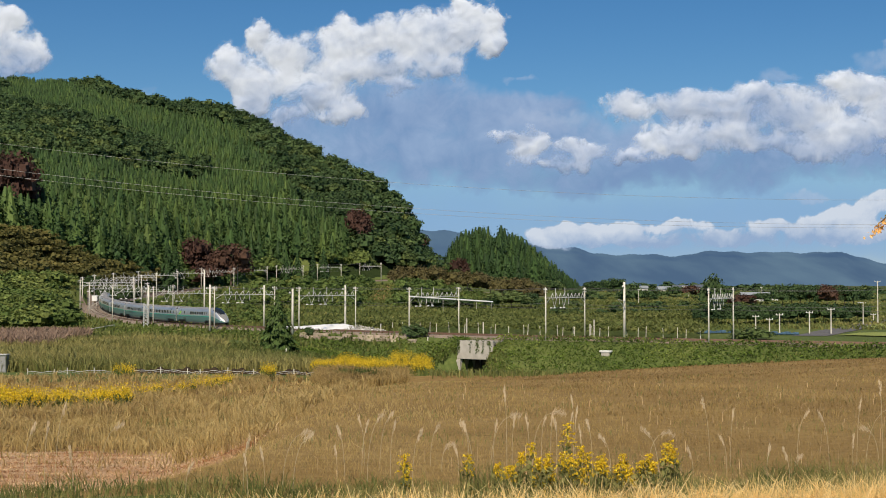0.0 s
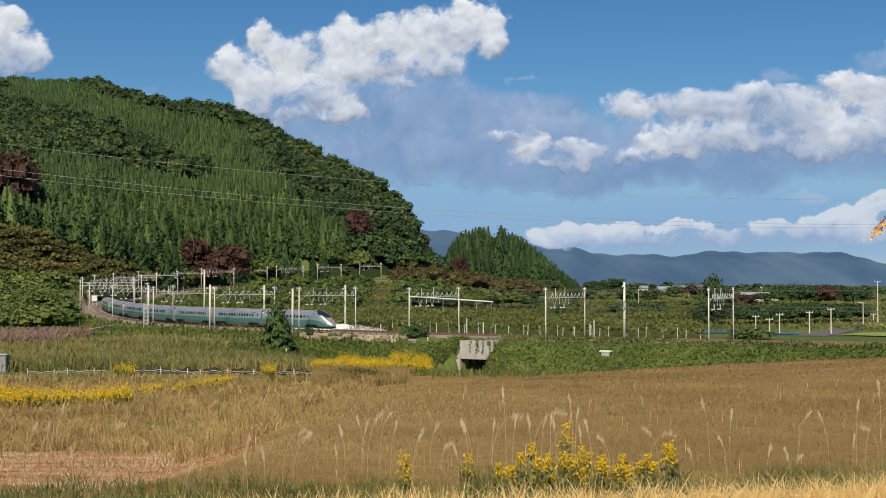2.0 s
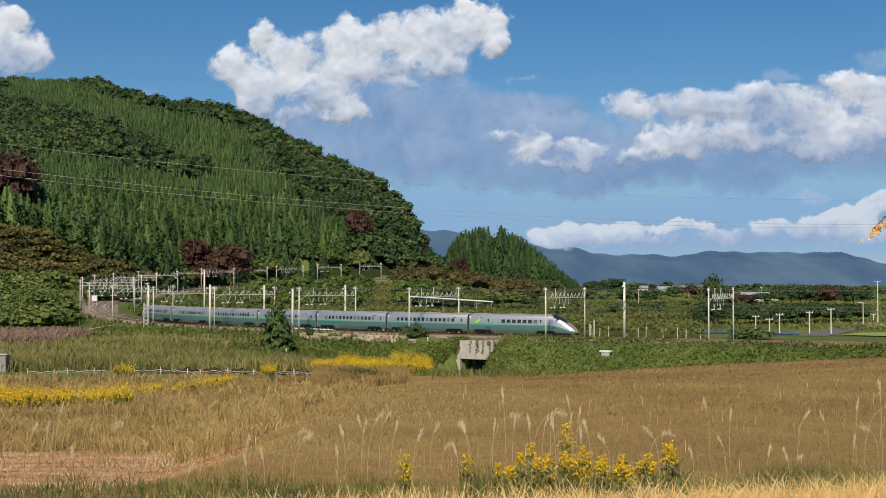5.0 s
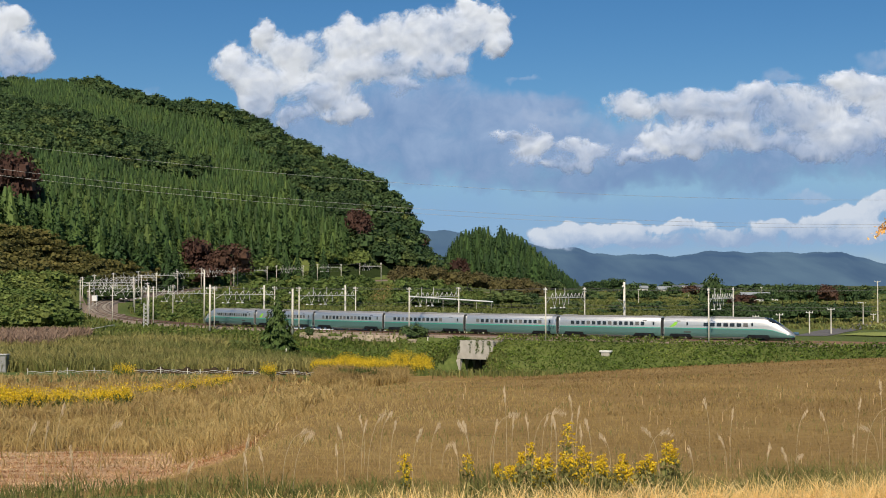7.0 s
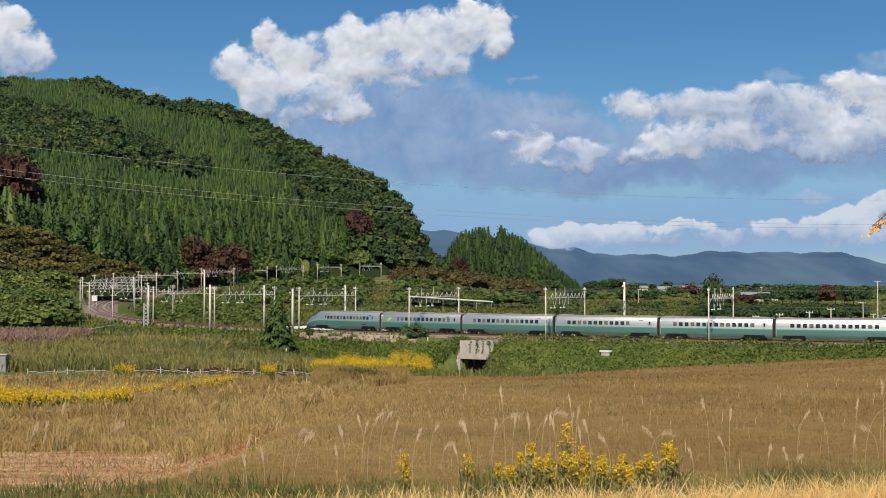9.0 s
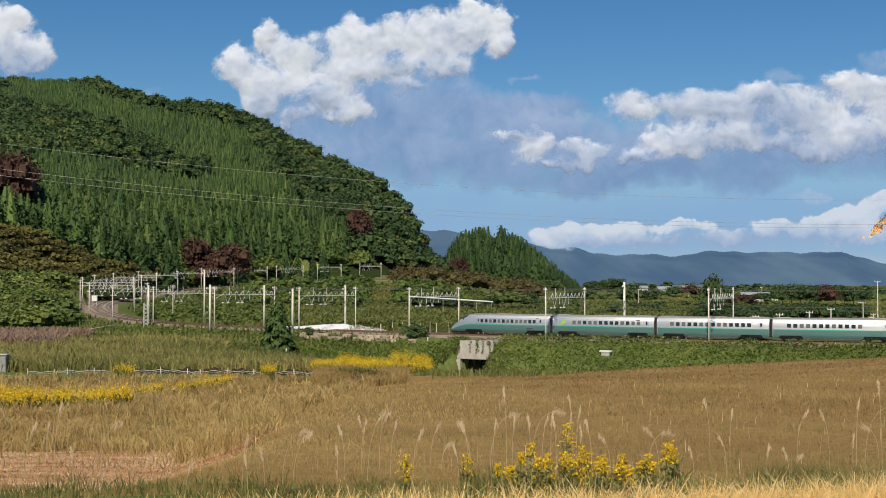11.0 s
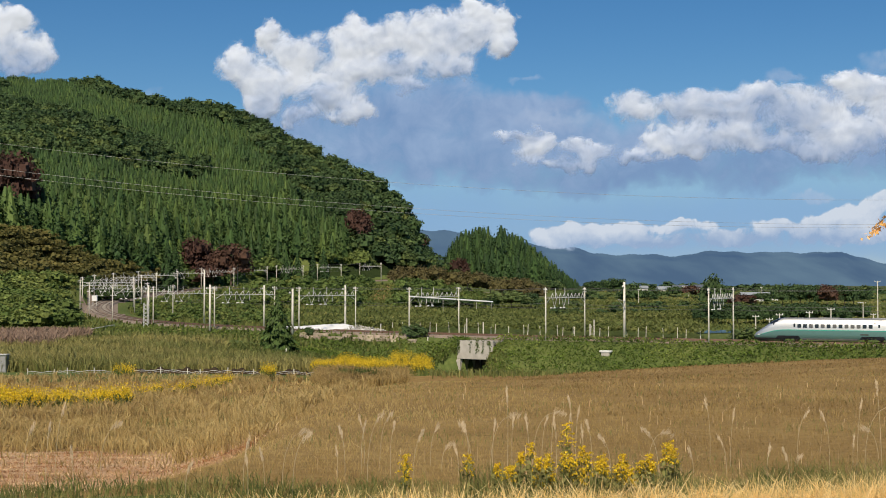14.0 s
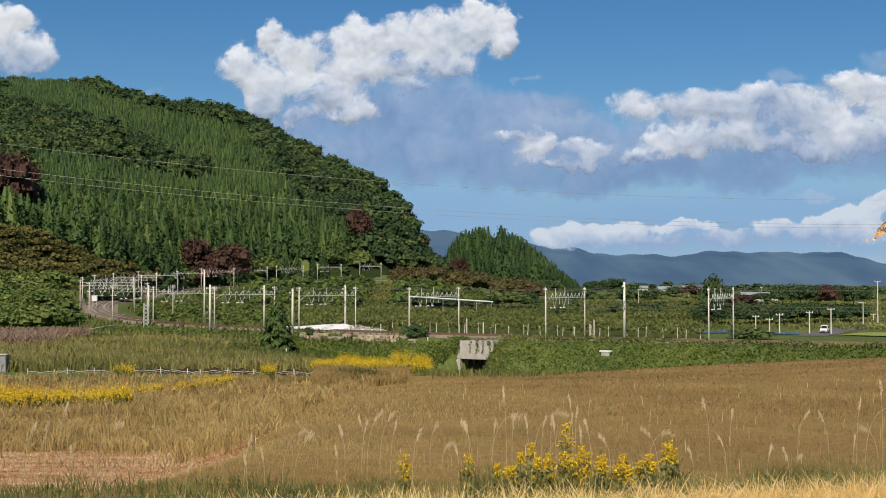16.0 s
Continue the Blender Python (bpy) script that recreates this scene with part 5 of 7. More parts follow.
heads, stems = [], []
for args in ((2900, 63, 79, -0.3496, -0.2400, 0.75, slant_near), (1600, 86, 112, -0.2350, -0.1620, 0.5, slant), (1200, 126, 134, -0.1009, -0.0087, 1.15), (500, 133, 142, -0.0800, -0.0420, 1.6), (560, 133, 142, -0.0400, -0.0087, 2.1), (60, 118, 122, -0.2526, -0.2365, 0.7), (70, 119, 123, -0.1391, -0.1287, 0.8)):
    a, b = bloom_band(*args)
    heads.append(a)
    stems.append(b)
stuff("goldenrod_bands", "bands of bright yellow flowering goldenrod", "flowers", heads, L["gold"])
stuff("goldenrod_stems", "leafy green stems under the goldenrod flowers", "weeds", stems, L["grass"])

# tall weeds between the fence and the line
tall = [blade_patch(48000, 130.5, 238, -0.37, 0.0, lambda x, y: 1.6 + 0.5 * patchy(x, y, 9, 3), lambda x, y: 0.0009 * y, lambda x, y: 0.82 + 0.35 * patchy(x, y, 14, 1), 0.4, 0.0,
                    lambda x, y: (x / y < -0.0880 - 0.00025 * (y - 127)) & ~((x / y > -0.165) & (y > 200)))]
stuff("tall_green_weeds", "tall yellowish-green weeds before the railway", "weeds", tall, L["grass"])
pink = [blade_patch(16000, 205, 262, -0.37, -0.2691, const(2.3), lambda x, y: 0.0013 * y, lambda x, y: 0.5 + 0.3 * patchy(x, y, 9, 1), 0.3, 1.0, lambda x, y: x / y < -0.2691 - 0.0006 * (262 - y))]
stuff("pinkish_reed_grass", "pinkish-brown reed grass beside the line", "grass", pink, L["pink"])
dark = [blade_patch(700, 112, 117, -0.0800, -0.0517, const(1.3), const(0.12), const(0.1), 0.7, 1.0)]
stuff("dark_grass_clump", "dark arching grass clump at the field's edge", "grass", dark, L["grass"])
mound = [blade_patch(9000, 100, 128, -0.0974, -0.0278, lambda x, y: 1.0 + 0.6 * patchy(x, y, 2.2, 9), const(0.07), lambda x, y: 0.42 + 0.3 * patchy(x, y, 3, 2), 0.7, 1.0)]
stuff("russet_weed_mound", "mound of russet dry weeds before the goldenrod", "weeds", mound, L["brown"])

foot = [blade_patch(15000, 116, 215, -0.01, 0.37, const(0.75), lambda x, y: 0.0011 * y, lambda x, y: 0.55 + 0.3 * patchy(x, y, 9, 1), 0.4, 0.0, lambda x, y: (~upper_side(x, y)) | (y > 117))]
foot += [blade_patch(9000, 185, 242, -0.20, -0.06, lambda x, y: 0.75 + 0.3 * patchy(x, y, 4, 2), lambda x, y: 0.0011 * y, lambda x, y: 0.42 + 0.3 * patchy(x, y, 5, 3), 0.5, 0.0, lambda x, y: to_line(x, y)[0] < -11),
         blade_patch(3200, 205, 246, -0.016, 0.050, lambda x, y: 0.9 + 0.4 * patchy(x, y, 3, 2), lambda x, y: 0.0011 * y, lambda x, y: 0.5 + 0.3 * patchy(x, y, 5, 3), 0.5, 0.0, lambda x, y: to_line(x, y)[0] < -11.5)]
stuff("bank_foot_grass", "green grass at the foot of the railway bank", "grass", foot, L["grass"])


# creepers over the railway bank
def creeper():
    rng = np.random.default_rng(51)
    n = 84000
    s = -165 + 250 * rng.uniform(0, 1, n) ** 0.9
    d = np.where(s > -62, 4.7, 6.2) + 19 * rng.uniform(0, 1, n) ** 1.15
    x, y, a = (np.interp(s, LINE_S, LINE[:, i]) for i in range(3))
    d = d - NEAR * 0.45
    x, y = x + np.sin(a) * d, y - np.cos(a) * d
    b = x / y
    ok = ~((b > 0.0120) & (b < 0.0385) & (d > 9.0) & (d < 13.5))
    ok &= ~((b > -0.0865) & (b < 0.0070) & (d < 9.5) & (rng.uniform(0, 1, n) < 0.86))
    ok &= ~((b < -0.1322) & (d < 9.0) & (rng.uniform(0, 1, n) < 0.6))
    x, y, d = x[ok], y[ok], d[ok]
    n = len(x)
    lump = 0.50 + 0.6 * patchy(x, y, 3.2, 4) + 0.45 * patchy(x, y, 1.1, 9)
    up = rng.uniform(0, 1, n) ** 0.6 * np.maximum(lump, 0.08) * 1.1 * smooth(4.0, 8.5, d)
    up = up + 0.62 * rng.uniform(0, 1, n) * np.exp(-((d - 8.4) / 1.3) ** 2) * smooth(0.012, 0.03, x / y)
    p = grounded(x, y) + np.stack([x * 0, x * 0, up], -1)
    # thick growth on both cheeks of the underpass
    ex, ey = spots(6000, 190, 247, -0.020, 0.045, rng, 1.0)
    du, dv = ex - CULV[0], ey - CULV[1]
    u, v = du * cos(CULV[2]) + dv * sin(CULV[2]), -du * sin(CULV[2]) + dv * cos(CULV[2])
    ok = (np.abs(u) > 3.9) & (v > -62) & (v < -8.5) & (u < 14) & (u > -16)
    eu = rng.uniform(0, 0.9, ok.sum())
    p = np.concatenate([p, grounded(ex[ok], ey[ok]) + np.stack([0 * eu, 0 * eu, eu], -1)])
    x, y, up, n = np.concatenate([x, ex[ok]]), np.concatenate([y, ey[ok]]), np.concatenate([up, eu]), len(p)
    v, f = leaf_tris(p, rng.uniform(0.12, 0.28, n), rng, 0.9)
    # Tint rises with height: lit tops and dark gaps painted into the leaves.
    t = np.clip(0.46 + 0.38 * patchy(x, y, 6, 2) + 0.25 * (up - 0.4) + rng.normal(0, 0.18, n), 0, 1)
    stuff("creeper_bank", "thick green creepers covering the railway bank", "creepers", [(v, f, np.repeat(t, 4))], L["vine"])


creeper()


# ---- single plants at the front ----
def goldenrod(x, y, top, wide, seed):
    rng = np.random.default_rng(seed)
    z = gz(x, y) - 0.02
    h = top - z
    g = thing("goldenrod", "goldenrod plant with a bright yellow feathery flower head", "flower", "goldenrod by the rice", at=pose(x, y, z))
    bm = bmesh.new()
    lean = rng.uniform(-0.05, 0.05)
    rod(bm, (0, 0, 0), (lean, 0, h * 0.95), 0.007, 0.004, 5)
    part("stem", bm, STEM, g)
    n = 52
    u = rng.uniform(0.12, 0.8, n)
    a = rng.uniform(0, 2 * pi, n)
    p = np.stack([lean * u + 0.05 * np.cos(a), 0.05 * np.sin(a), u * h], -1)
    v, f = leaf_tris(p, rng.uniform(0.025, 0.05, n), rng)
    o = new("leaves", tinted(mesh_of("leaves", v, f, [L["grass"]]), np.full(len(v), 0.78)))
    o.parent = g
    # the head: arching sprays set about the tip
    pts = []
    for k in range(12):
        a = k * 2.4 + rng.uniform(0, 0.5)
        zc = h - 0.02 - wide * (0.08 + 0.10 * k)
        for j in range(22):
            r = wide * 0.62 * (j / 21) * rng.uniform(0.7, 1.0) * (0.55 + 0.05 * k)
            pts.append((lean + r * cos(a) + rng.normal(0, 0.008), r * sin(a) + rng.normal(0, 0.008), max(zc, h * 0.55) + 0.55 * r - 1.6 * r * r / max(wide, 0.05) + rng.normal(0, 0.01)))
    v, f = leaf_tris(np.array(pts), rng.uniform(0.009, 0.019, len(pts)), rng, 0.3)
    o = new("flower_head", tinted(mesh_of("flower_head", v, f, [L["gold"]]), np.clip(0.55 + rng.normal(0, 0.22, len(v) // 4), 0, 1).repeat(4)))
    o.parent = g
    tagged(o, kind="stuff")
    return g


PLANTS = []
STEM = plain("green_stem", (0.10, 0.13, 0.03), 0.8)
DRY_STEM = plain("straw_stem", (0.50, 0.40, 0.24), 0.8)
GOLD = [
    (-0.49, 16, 1.01, 0.2), (-0.46, 16.56, 0.72, 0.14), (0.29, 16.32, 0.97, 0.19), (0.7, 16.08, 0.89, 0.14), (0.82, 16.64, 0.77, 0.15),
    (0.96, 16.4, 0.98, 0.12), (0.9, 16.16, 0.84, 0.14), (1.12, 16.72, 1.06, 0.15), (1.16, 16.48, 0.68, 0.17), (1.21, 16.24, 0.94, 0.13),
    (1.27, 16, 0.96, 0.14), (1.37, 16.56, 0.95, 0.18), (1.36, 16.32, 0.72, 0.15), (1.47, 16.08, 1.03, 0.17), (1.54, 16.64, 1.33, 0.24),
    (1.57, 16.4, 0.96, 0.18), (1.6, 16.16, 0.94, 0.22), (1.74, 16.72, 1.02, 0.17), (1.78, 16.48, 0.97, 0.22), (1.77, 16.24, 0.8, 0.16),
    (1.88, 16, 0.93, 0.12), (2, 16.56, 0.93, 0.2), (2.03, 16.32, 0.91, 0.16), (2.17, 16.08, 0.88, 0.16), (2.32, 16.64, 0.93, 0.15),
    (2.3, 16.4, 0.82, 0.18), (2.37, 16.16, 0.81, 0.17), (2.52, 16.72, 0.83, 0.17), (2.56, 16.48, 0.95, 0.15), (2.64, 16.24, 0.88, 0.11),
    (2.7, 16, 1.14, 0.2), (2.88, 16.56, 1.11, 0.26), (2.92, 16.32, 1.04, 0.14), (1.23, 16.08, 0.64, 0.15)]
for i, (x, y, top, w) in enumerate(GOLD):
    PLANTS.append((goldenrod(x, y, top, w, 300 + i), 0.7, i * 1.37))


def pampas(x, y, top, arch, seed, plume=0.30):
    """A pale stalk with a feathery plume, upright or arched over."""
    rng = np.random.default_rng(seed)
    z = gz(x, y) - 0.02
    h = top - z
    g = thing("pampas_grass", "slender pampas stalk with a pale feathery plume", "grass plume", "pampas plumes in the field", at=pose(x, y, z))
    side = 1 if rng.uniform() < 0.5 else -1

    def at_u(u):
        return Vector((side * arch * h * 0.5 * u ** 3, 0, h * (u - 0.35 * arch * u ** 5) / (1 - 0.2 * arch)))
    bm = bmesh.new()
    for k in range(8):
        rod(bm, at_u(k / 8), at_u((k + 1) / 8), 0.0035, 0.003, 4)
    part("stalk", bm, DRY_STEM, g)
    u0 = 1 - plume / max(h, 0.5)
    c, s = [], []
    for k in range(46):
        u = rng.uniform(u0, 1.0)
        q_ = at_u(u)
        c.append((q_.x + rng.normal(0, 0.008) + side * arch * 0.02, q_.y + rng.normal(0, 0.008), q_.z + rng.normal(0, 0.02)))
        s.append(rng.uniform(0.018, 0.045))
    a, b = np.array(c), np.array(s)
    up = np.zeros_like(a)
    w = np.zeros_like(a)
    up[:, 2] = b
    up[:, 0] = side * arch * b * 0.8
    w[:, 0] = 0.0032
    v = np.stack([a - up, a + w, a + up, a - w], 1).reshape(-1, 3)
    o = new("plume", tinted(mesh_of("plume", v, np.arange(len(v)).reshape(-1, 4), [L["plume"]]), np.full(len(v), 0.55)))
    o.parent = g
    return g


PAMPAS = [
    (0.86, 17.6, 1.68, 0.05), (2.05, 20.55, 1.32, 0.1), (1.9, 19.89, 1.11, 0.15), (1.32, 19.24, 1.33, 0.9), (0.68, 18.58, 1.34, 0.8),
    (1.2, 17.93, 1.28, 0.1), (1.58, 20.87, 0.97, 0.2), (1.67, 20.22, 1.06, 0.05), (1.7, 19.56, 1.06, 0.1), (0.72, 18.91, 1.11, 0.1),
    (0.37, 18.25, 1.18, 0.2), (0.4, 17.6, 1.26, 0.35), (1.09, 20.55, 1, 0.1), (2.02, 19.89, 1.2, 0.1), (2.06, 19.24, 0.99, 0.1),
    (2.12, 18.58, 1.16, 0.2), (-1.04, 17.93, 1.37, 0.4), (-1.26, 20.87, 0.99, 0.25), (-0.98, 20.22, 1.13, 0.4), (-1.22, 19.56, 1.04, 0.2),
    (-0.76, 18.91, 1.11, 0.2), (-1.37, 18.25, 1.12, 0.2), (-0.41, 17.6, 1.14, 0.3), (-0.2, 20.55, 0.92, 0.4), (-0.02, 19.89, 0.7, 0.7),
    (0.23, 19.24, 0.72, 0.3), (2.92, 18.58, 1.06, 0.9), (2.97, 17.93, 1.15, 0.5), (4.27, 20.87, 1.27, 0.2), (4.45, 20.22, 1.15, 0.1),
    (4.25, 19.56, 0.82, 0.4), (2.43, 18.91, 0.92, 0.5), (4.53, 18.25, 0.83, 0.2), (4.68, 17.6, 0.88, 0.3), (5.55, 20.55, 0.39, 0.9),
    (5.89, 19.89, 1.16, 0.3), (6.1, 19.24, 1.39, 0.1), (6.01, 18.58, 1.48, 0.8), (6.04, 17.93, 1.74, 0.05), (6.56, 20.87, 0.65, 0.1),
    (5.49, 20.22, 1.17, 0.4), (6.54, 19.56, 1.02, 0.7), (3.63, 18.91, 0.72, 0.3), (-5.09, 17.11, 1.54, 0.2), (-4.63, 17.63, 1.28, 0.6),
    (-5.44, 16.94, 1.3, 0.3), (-4.95, 17.46, 0.9, 0.1), (-5.12, 16.77, 1.31, 0.1), (-2.13, 17.29, 1.24, 0.8), (-1.91, 16.6, 1.25, 0.5),
    (-2.62, 17.11, 1.09, 0.2), (-2.41, 17.63, 0.88, 0.2), (-3.34, 16.94, 0.78, 0.4), (-1.53, 18.91, 0.72, 0.1), (-2.51, 16.77, 0.91, 0.15)]
for i, (x, y, top, arch) in enumerate(PAMPAS):
    PLANTS.append((pampas(x, y, top, arch, 500 + i, 0.17), 1.5, i * 0.83))


def sway_plants():
    """The front plants nod in a light wind, each at its own beat."""
    for ob, most, beat in PLANTS:
        x, y, z = ob.location
        rows = []
        for k in range(33):
            t = 0.5 * k
            lean = most * (0.7 * sin(1.9 * t + beat + 0.4 * x) + 0.5 * sin(3.3 * t + 2.1 * beat))
            rows.append((t, pose(x, y, z, 0.4 * lean * cos(beat), lean, 0)))
        walk(ob, rows)


POLES = [(-30.5, 6.5, 10.1, 0.26, 1), (-100.0, -9.3, 8.7, 0.27, 0), (-101.2, 7.0, 9.4, 0.25, 0), (-131.5, 7.0, 9.4, 0.25, 0), (-129.0, -9.3, 9.5, 0.25, 0), (-165.2, 8.5, 13.2, 0.22, 0), (-160.5, -8.5, 9.3, 0.22, 0)]
MAST = (-72.76, 318.56, -7.50)


# ---- the culvert under the line ----
def make_culvert():
    c = thing("culvert", "stained concrete underpass portal hung with creepers", "underpass", at=pose(CULV[0], CULV[1], 0, 0, 0, math.degrees(CULV[2])))
    bm = bmesh.new()
    box(bm, -3.9, 3.9, -11.0, -10.3, -11.2, -7.75, 0.06)
    part("parapet_beam", bm, M["concrete"], c, "weathered pale concrete face")
    bm = bmesh.new()
    box(bm, -3.9, 3.9, -10.3, -3.6, -8.35, -7.85)
    part("roof_slab", bm, M["concrete"], c)
    for x0, x1 in ((-3.9, -3.2), (3.2, 3.9)):
        bm = bmesh.new()
        box(bm, x0, x1, -10.98, -3.4, -15.6, -11.2)
        part("side_wall", bm, M["concrete"], c)
    # An added dark wall closes the carved passage and stands in for its shade.
    bm = bmesh.new()
    box(bm, -3.2, 3.2, -3.7, -3.3, -15.6, -8.35)
    part("shade_wall", bm, M["under"], c, "dark wall added in place of the passage's shade")
    for sx in (-1, 1):
        bm = bmesh.new()
        pts = [(3.3, -11.0, -15.6), (3.3, -11.0, -11.2), (5.9, -14.2, -13.4), (5.9, -14.2, -15.6)]
        f = bm.faces.new([bm.verts.new((sx * p[0], p[1], p[2])) for p in pts])
        e = bmesh.ops.extrude_face_region(bm, geom=[f])["geom"]
        bmesh.ops.translate(bm, vec=(sx * 0.45, 0.2, 0), verts=[v for v in e if isinstance(v, bmesh.types.BMVert)])
        bmesh.ops.recalc_face_normals(bm, faces=bm.faces[:])
        part("wing_wall", bm, M["concrete"], c)
    rng = np.random.default_rng(61)
    p = []
    for k in range(15):
        x = rng.uniform(-3.8, 3.8)
        n = rng.integers(8, 40)
        for j in range(n):
            p.append((x + rng.normal(0, 0.12), -11.08 + rng.normal(0, 0.05), -7.7 - 0.075 * j + rng.normal(0, 0.05)))
    for k in range(260):
        p.append((rng.uniform(-4.2, 4.2), rng.uniform(-11.2, -9.5), -7.65 + rng.uniform(0, 0.5)))
    v, f = leaf_tris(np.array(p), rng.uniform(0.10, 0.2, len(p)), rng)
    o = new("hanging_creeper", tinted(mesh_of("hanging_creeper", v, f, [L["vine"]]), np.full(len(v), 0.3)))
    o.parent = c
    tagged(o, "hanging strands of creeper", kind="stuff")


make_culvert()

# weathered slabs that edge the near track
bm = bmesh.new()
box(bm, -0.95, 0.95, -0.35, 0.35, -0.35, 0.35, 0.05)
SLAB = bpy.data.meshes.new("slab")
bm.to_mesh(SLAB)
bm.free()
M["slab"] = mat("worn_slab", (0.46, 0.38, 0.29), (0.25, 0.20, 0.15), 0.8, 0.95, fine=7, vary="piece")
SLAB.materials.append(M["slab"])
kerb = thing("slab_edging", "row of weathered concrete slabs along the track", "slab edging")
rng_s = random.Random(4)
for row in range(2):
    for k in range(15):
        s = -97 + k * 2.05 + row * 0.8
        if rng_s.random() < 0.22:
            continue
        x, y, z, a = on_line(s, -9.0 - 0.75 * row)
        o = new("slab", SLAB)
        o.parent = kerb
        o.matrix_basis = pose(x, y, z - 0.75 - 0.55 * row, rng_s.uniform(-6, 6), rng_s.uniform(-3, 3), math.degrees(a) + rng_s.uniform(-4, 4))


# ---- beside the tracks ----
def line_pole(s, off, top, r, arm):
    x, y, z, a = on_line(s, off)
    p = thing("concrete_pole", "thick pale concrete line pole", "line pole", "thick poles beside the line", at=pose(x, y, z, 0, 0, math.degrees(a)))
    bm = bmesh.new()
    low = gz(x, y) - z - 0.3
    rod(bm, (0, 0, low), (0, 0, top), r, r * 0.75, 12)
    part("shaft", bm, M["pole"], p, "", True)
    bm = bmesh.new()
    box(bm, -0.06, 0.06, -1.0, 0.3, top - 1.0, top - 0.88)
    part("crossarm", bm, M["steel"], p)
    for d in (-0.9, -0.5):
        bm = bmesh.new()
        rod(bm, (0, d, top - 0.88), (0, d, top - 0.6), 0.07, 0.05, 6)
        part("insulator", bm, M["insulator"], p)
    if arm:
        bm = bmesh.new()
        rod(bm, (0.2, -0.2, 6.4), (0.2, -3.6, 6.9), 0.05, n=6)
        rod(bm, (0.2, -0.2, 5.2), (0.2, -3.4, 6.8), 0.05, n=6)
        rod(bm, (0.2, -0.6, 5.2), (0.2, -0.6, 6.6), 0.05, n=6)
        part("bracket", bm, M["steel"], p, "steel cantilever bracket")
        for h in (5.25, 6.45):
            bm = bmesh.new()
            rod(bm, (0.2, -0.5, h), (0.2, -1.0, h + 0.1), 0.10, n=7)
            part("insulator", bm, M["insulator"], p)
    return p


for s, off, top, r, arm in POLES:
    line_pole(s, off, top, r, arm)

lat = thing("lattice_mast", "short galvanised lattice mast beside the track", "mast", at=pose(*MAST))
for dx in (-0.55, 0.55):
    for dy in (-0.4, 0.4):
        bm = bmesh.new()
        rod(bm, (dx, dy, -0.6), (dx * 0.9, dy * 0.9, 6.2 if dx > 0 else 5.6), 0.06, n=6)
        part("leg", bm, M["steel"], lat)
for dy in (-0.4, 0.4):
    bm = bmesh.new()
    for k in range(6):
        rod(bm, (-0.55, dy, k * 0.9), (0.55, dy, k * 0.9 + 0.9), 0.035, n=5)
        rod(bm, (0.55, dy, k * 0.9), (-0.55, dy, k * 0.9 + 0.9), 0.035, n=5)
    part("bracing", bm, M["steel"], lat)

M["sheet"] = mat("white_sheeting", (0.80, 0.80, 0.80), (0.66, 0.66, 0.66), 0.4, 0.6, bump=0.4, fine=3)
M["rubble"] = mat("pale_rubble", (0.62, 0.60, 0.56), (0.26, 0.24, 0.21), 0.9, 0.95, fine=4, vary="island", amount=0.5)


def sheeted_heap():
    """A long low heap under white sheeting on the far side of the line."""
    h = thing("sheeted_heap", "long low heap covered with white sheeting", "covered heap")
    vs, fs = [], []
    n = 40
    for k in range(n):
        u = k / (n - 1)
        s = -121 + 22.5 * u
        top = (0.12 + 1.0 * smooth(0.0, 0.9, u) * (1 - 0.9 * smooth(0.93, 1.0, u))) + 0.05 * sin(k * 1.7)
        for off, hh in ((3.2, -0.25), (3.9, 0.35 * top), (5.2, 0.9 * top), (6.4, top), (8.2, 0.7 * top), (9.6, -0.8)):
            x, y, z, a = on_line(s, off + 0.12 * sin(k * 2.3 + off))
            vs.append((x, y, z + hh - 0.2))
    for k in range(n - 1):
        for j in range(5):
            fs.append((k * 6 + j, (k + 1) * 6 + j, (k + 1) * 6 + j + 1, k * 6 + j + 1))
    o = new("white_sheet", mesh_of("white_sheet", vs, np.array(fs), [M["sheet"]], True))
    o.parent = h


sheeted_heap()


def stones(name, label, n, place, size, seed, material):
    """Loose angular stones joined into one heap."""
    rng = np.random.default_rng(seed)
    bm = bmesh.new()
    bmesh.ops.create_icosphere(bm, subdivisions=1, radius=1.0)
    base = np.array([v.co for v in bm.verts])
    faces = np.array([[v.index for v in f.verts] for f in bm.faces])
    bm.free()
    V, F = [], []
    for k in range(n):
        c = np.array(place(rng))
        sc = rng.uniform(0.5, 1.2, 3) * size * rng.uniform(0.5, 1.4)
        V.append(base * sc * rng.uniform(0.75, 1.2, (len(base), 1)) + c)
        F.append(faces + k * len(base))
    ob = new(name, mesh_of(name, np.concatenate(V), np.concatenate(F), [material]))
    return tagged(ob, label, "stones", kind="stuff")


def rubble_place(rng):
    s = rng.uniform(-98.5, -88.5)
    w = rng.uniform(-1, 1)
    x, y, z, a = on_line(s, 5.4 + 1.6 * w)
    return x, y, z - 0.35 + rng.uniform(0, 1) * 1.35 * (1 - abs(w)) * (1 - 0.08 * max(s + 96, 0))


stones("rubble_pile", "pile of pale broken rubble beside the track", 330, rubble_place, 0.22, 71, M["rubble"])


def strip_place(rng):
    x, y, z, a = on_line(rng.uniform(-112, -95), rng.uniform(-2.5, -1.75))
    return x, y, z - 0.2 + rng.uniform(0, 0.15)


stones("white_stone_strip", "strip of fresh white stones between the tracks", 320, strip_place, 0.2, 72, M["sheet"])
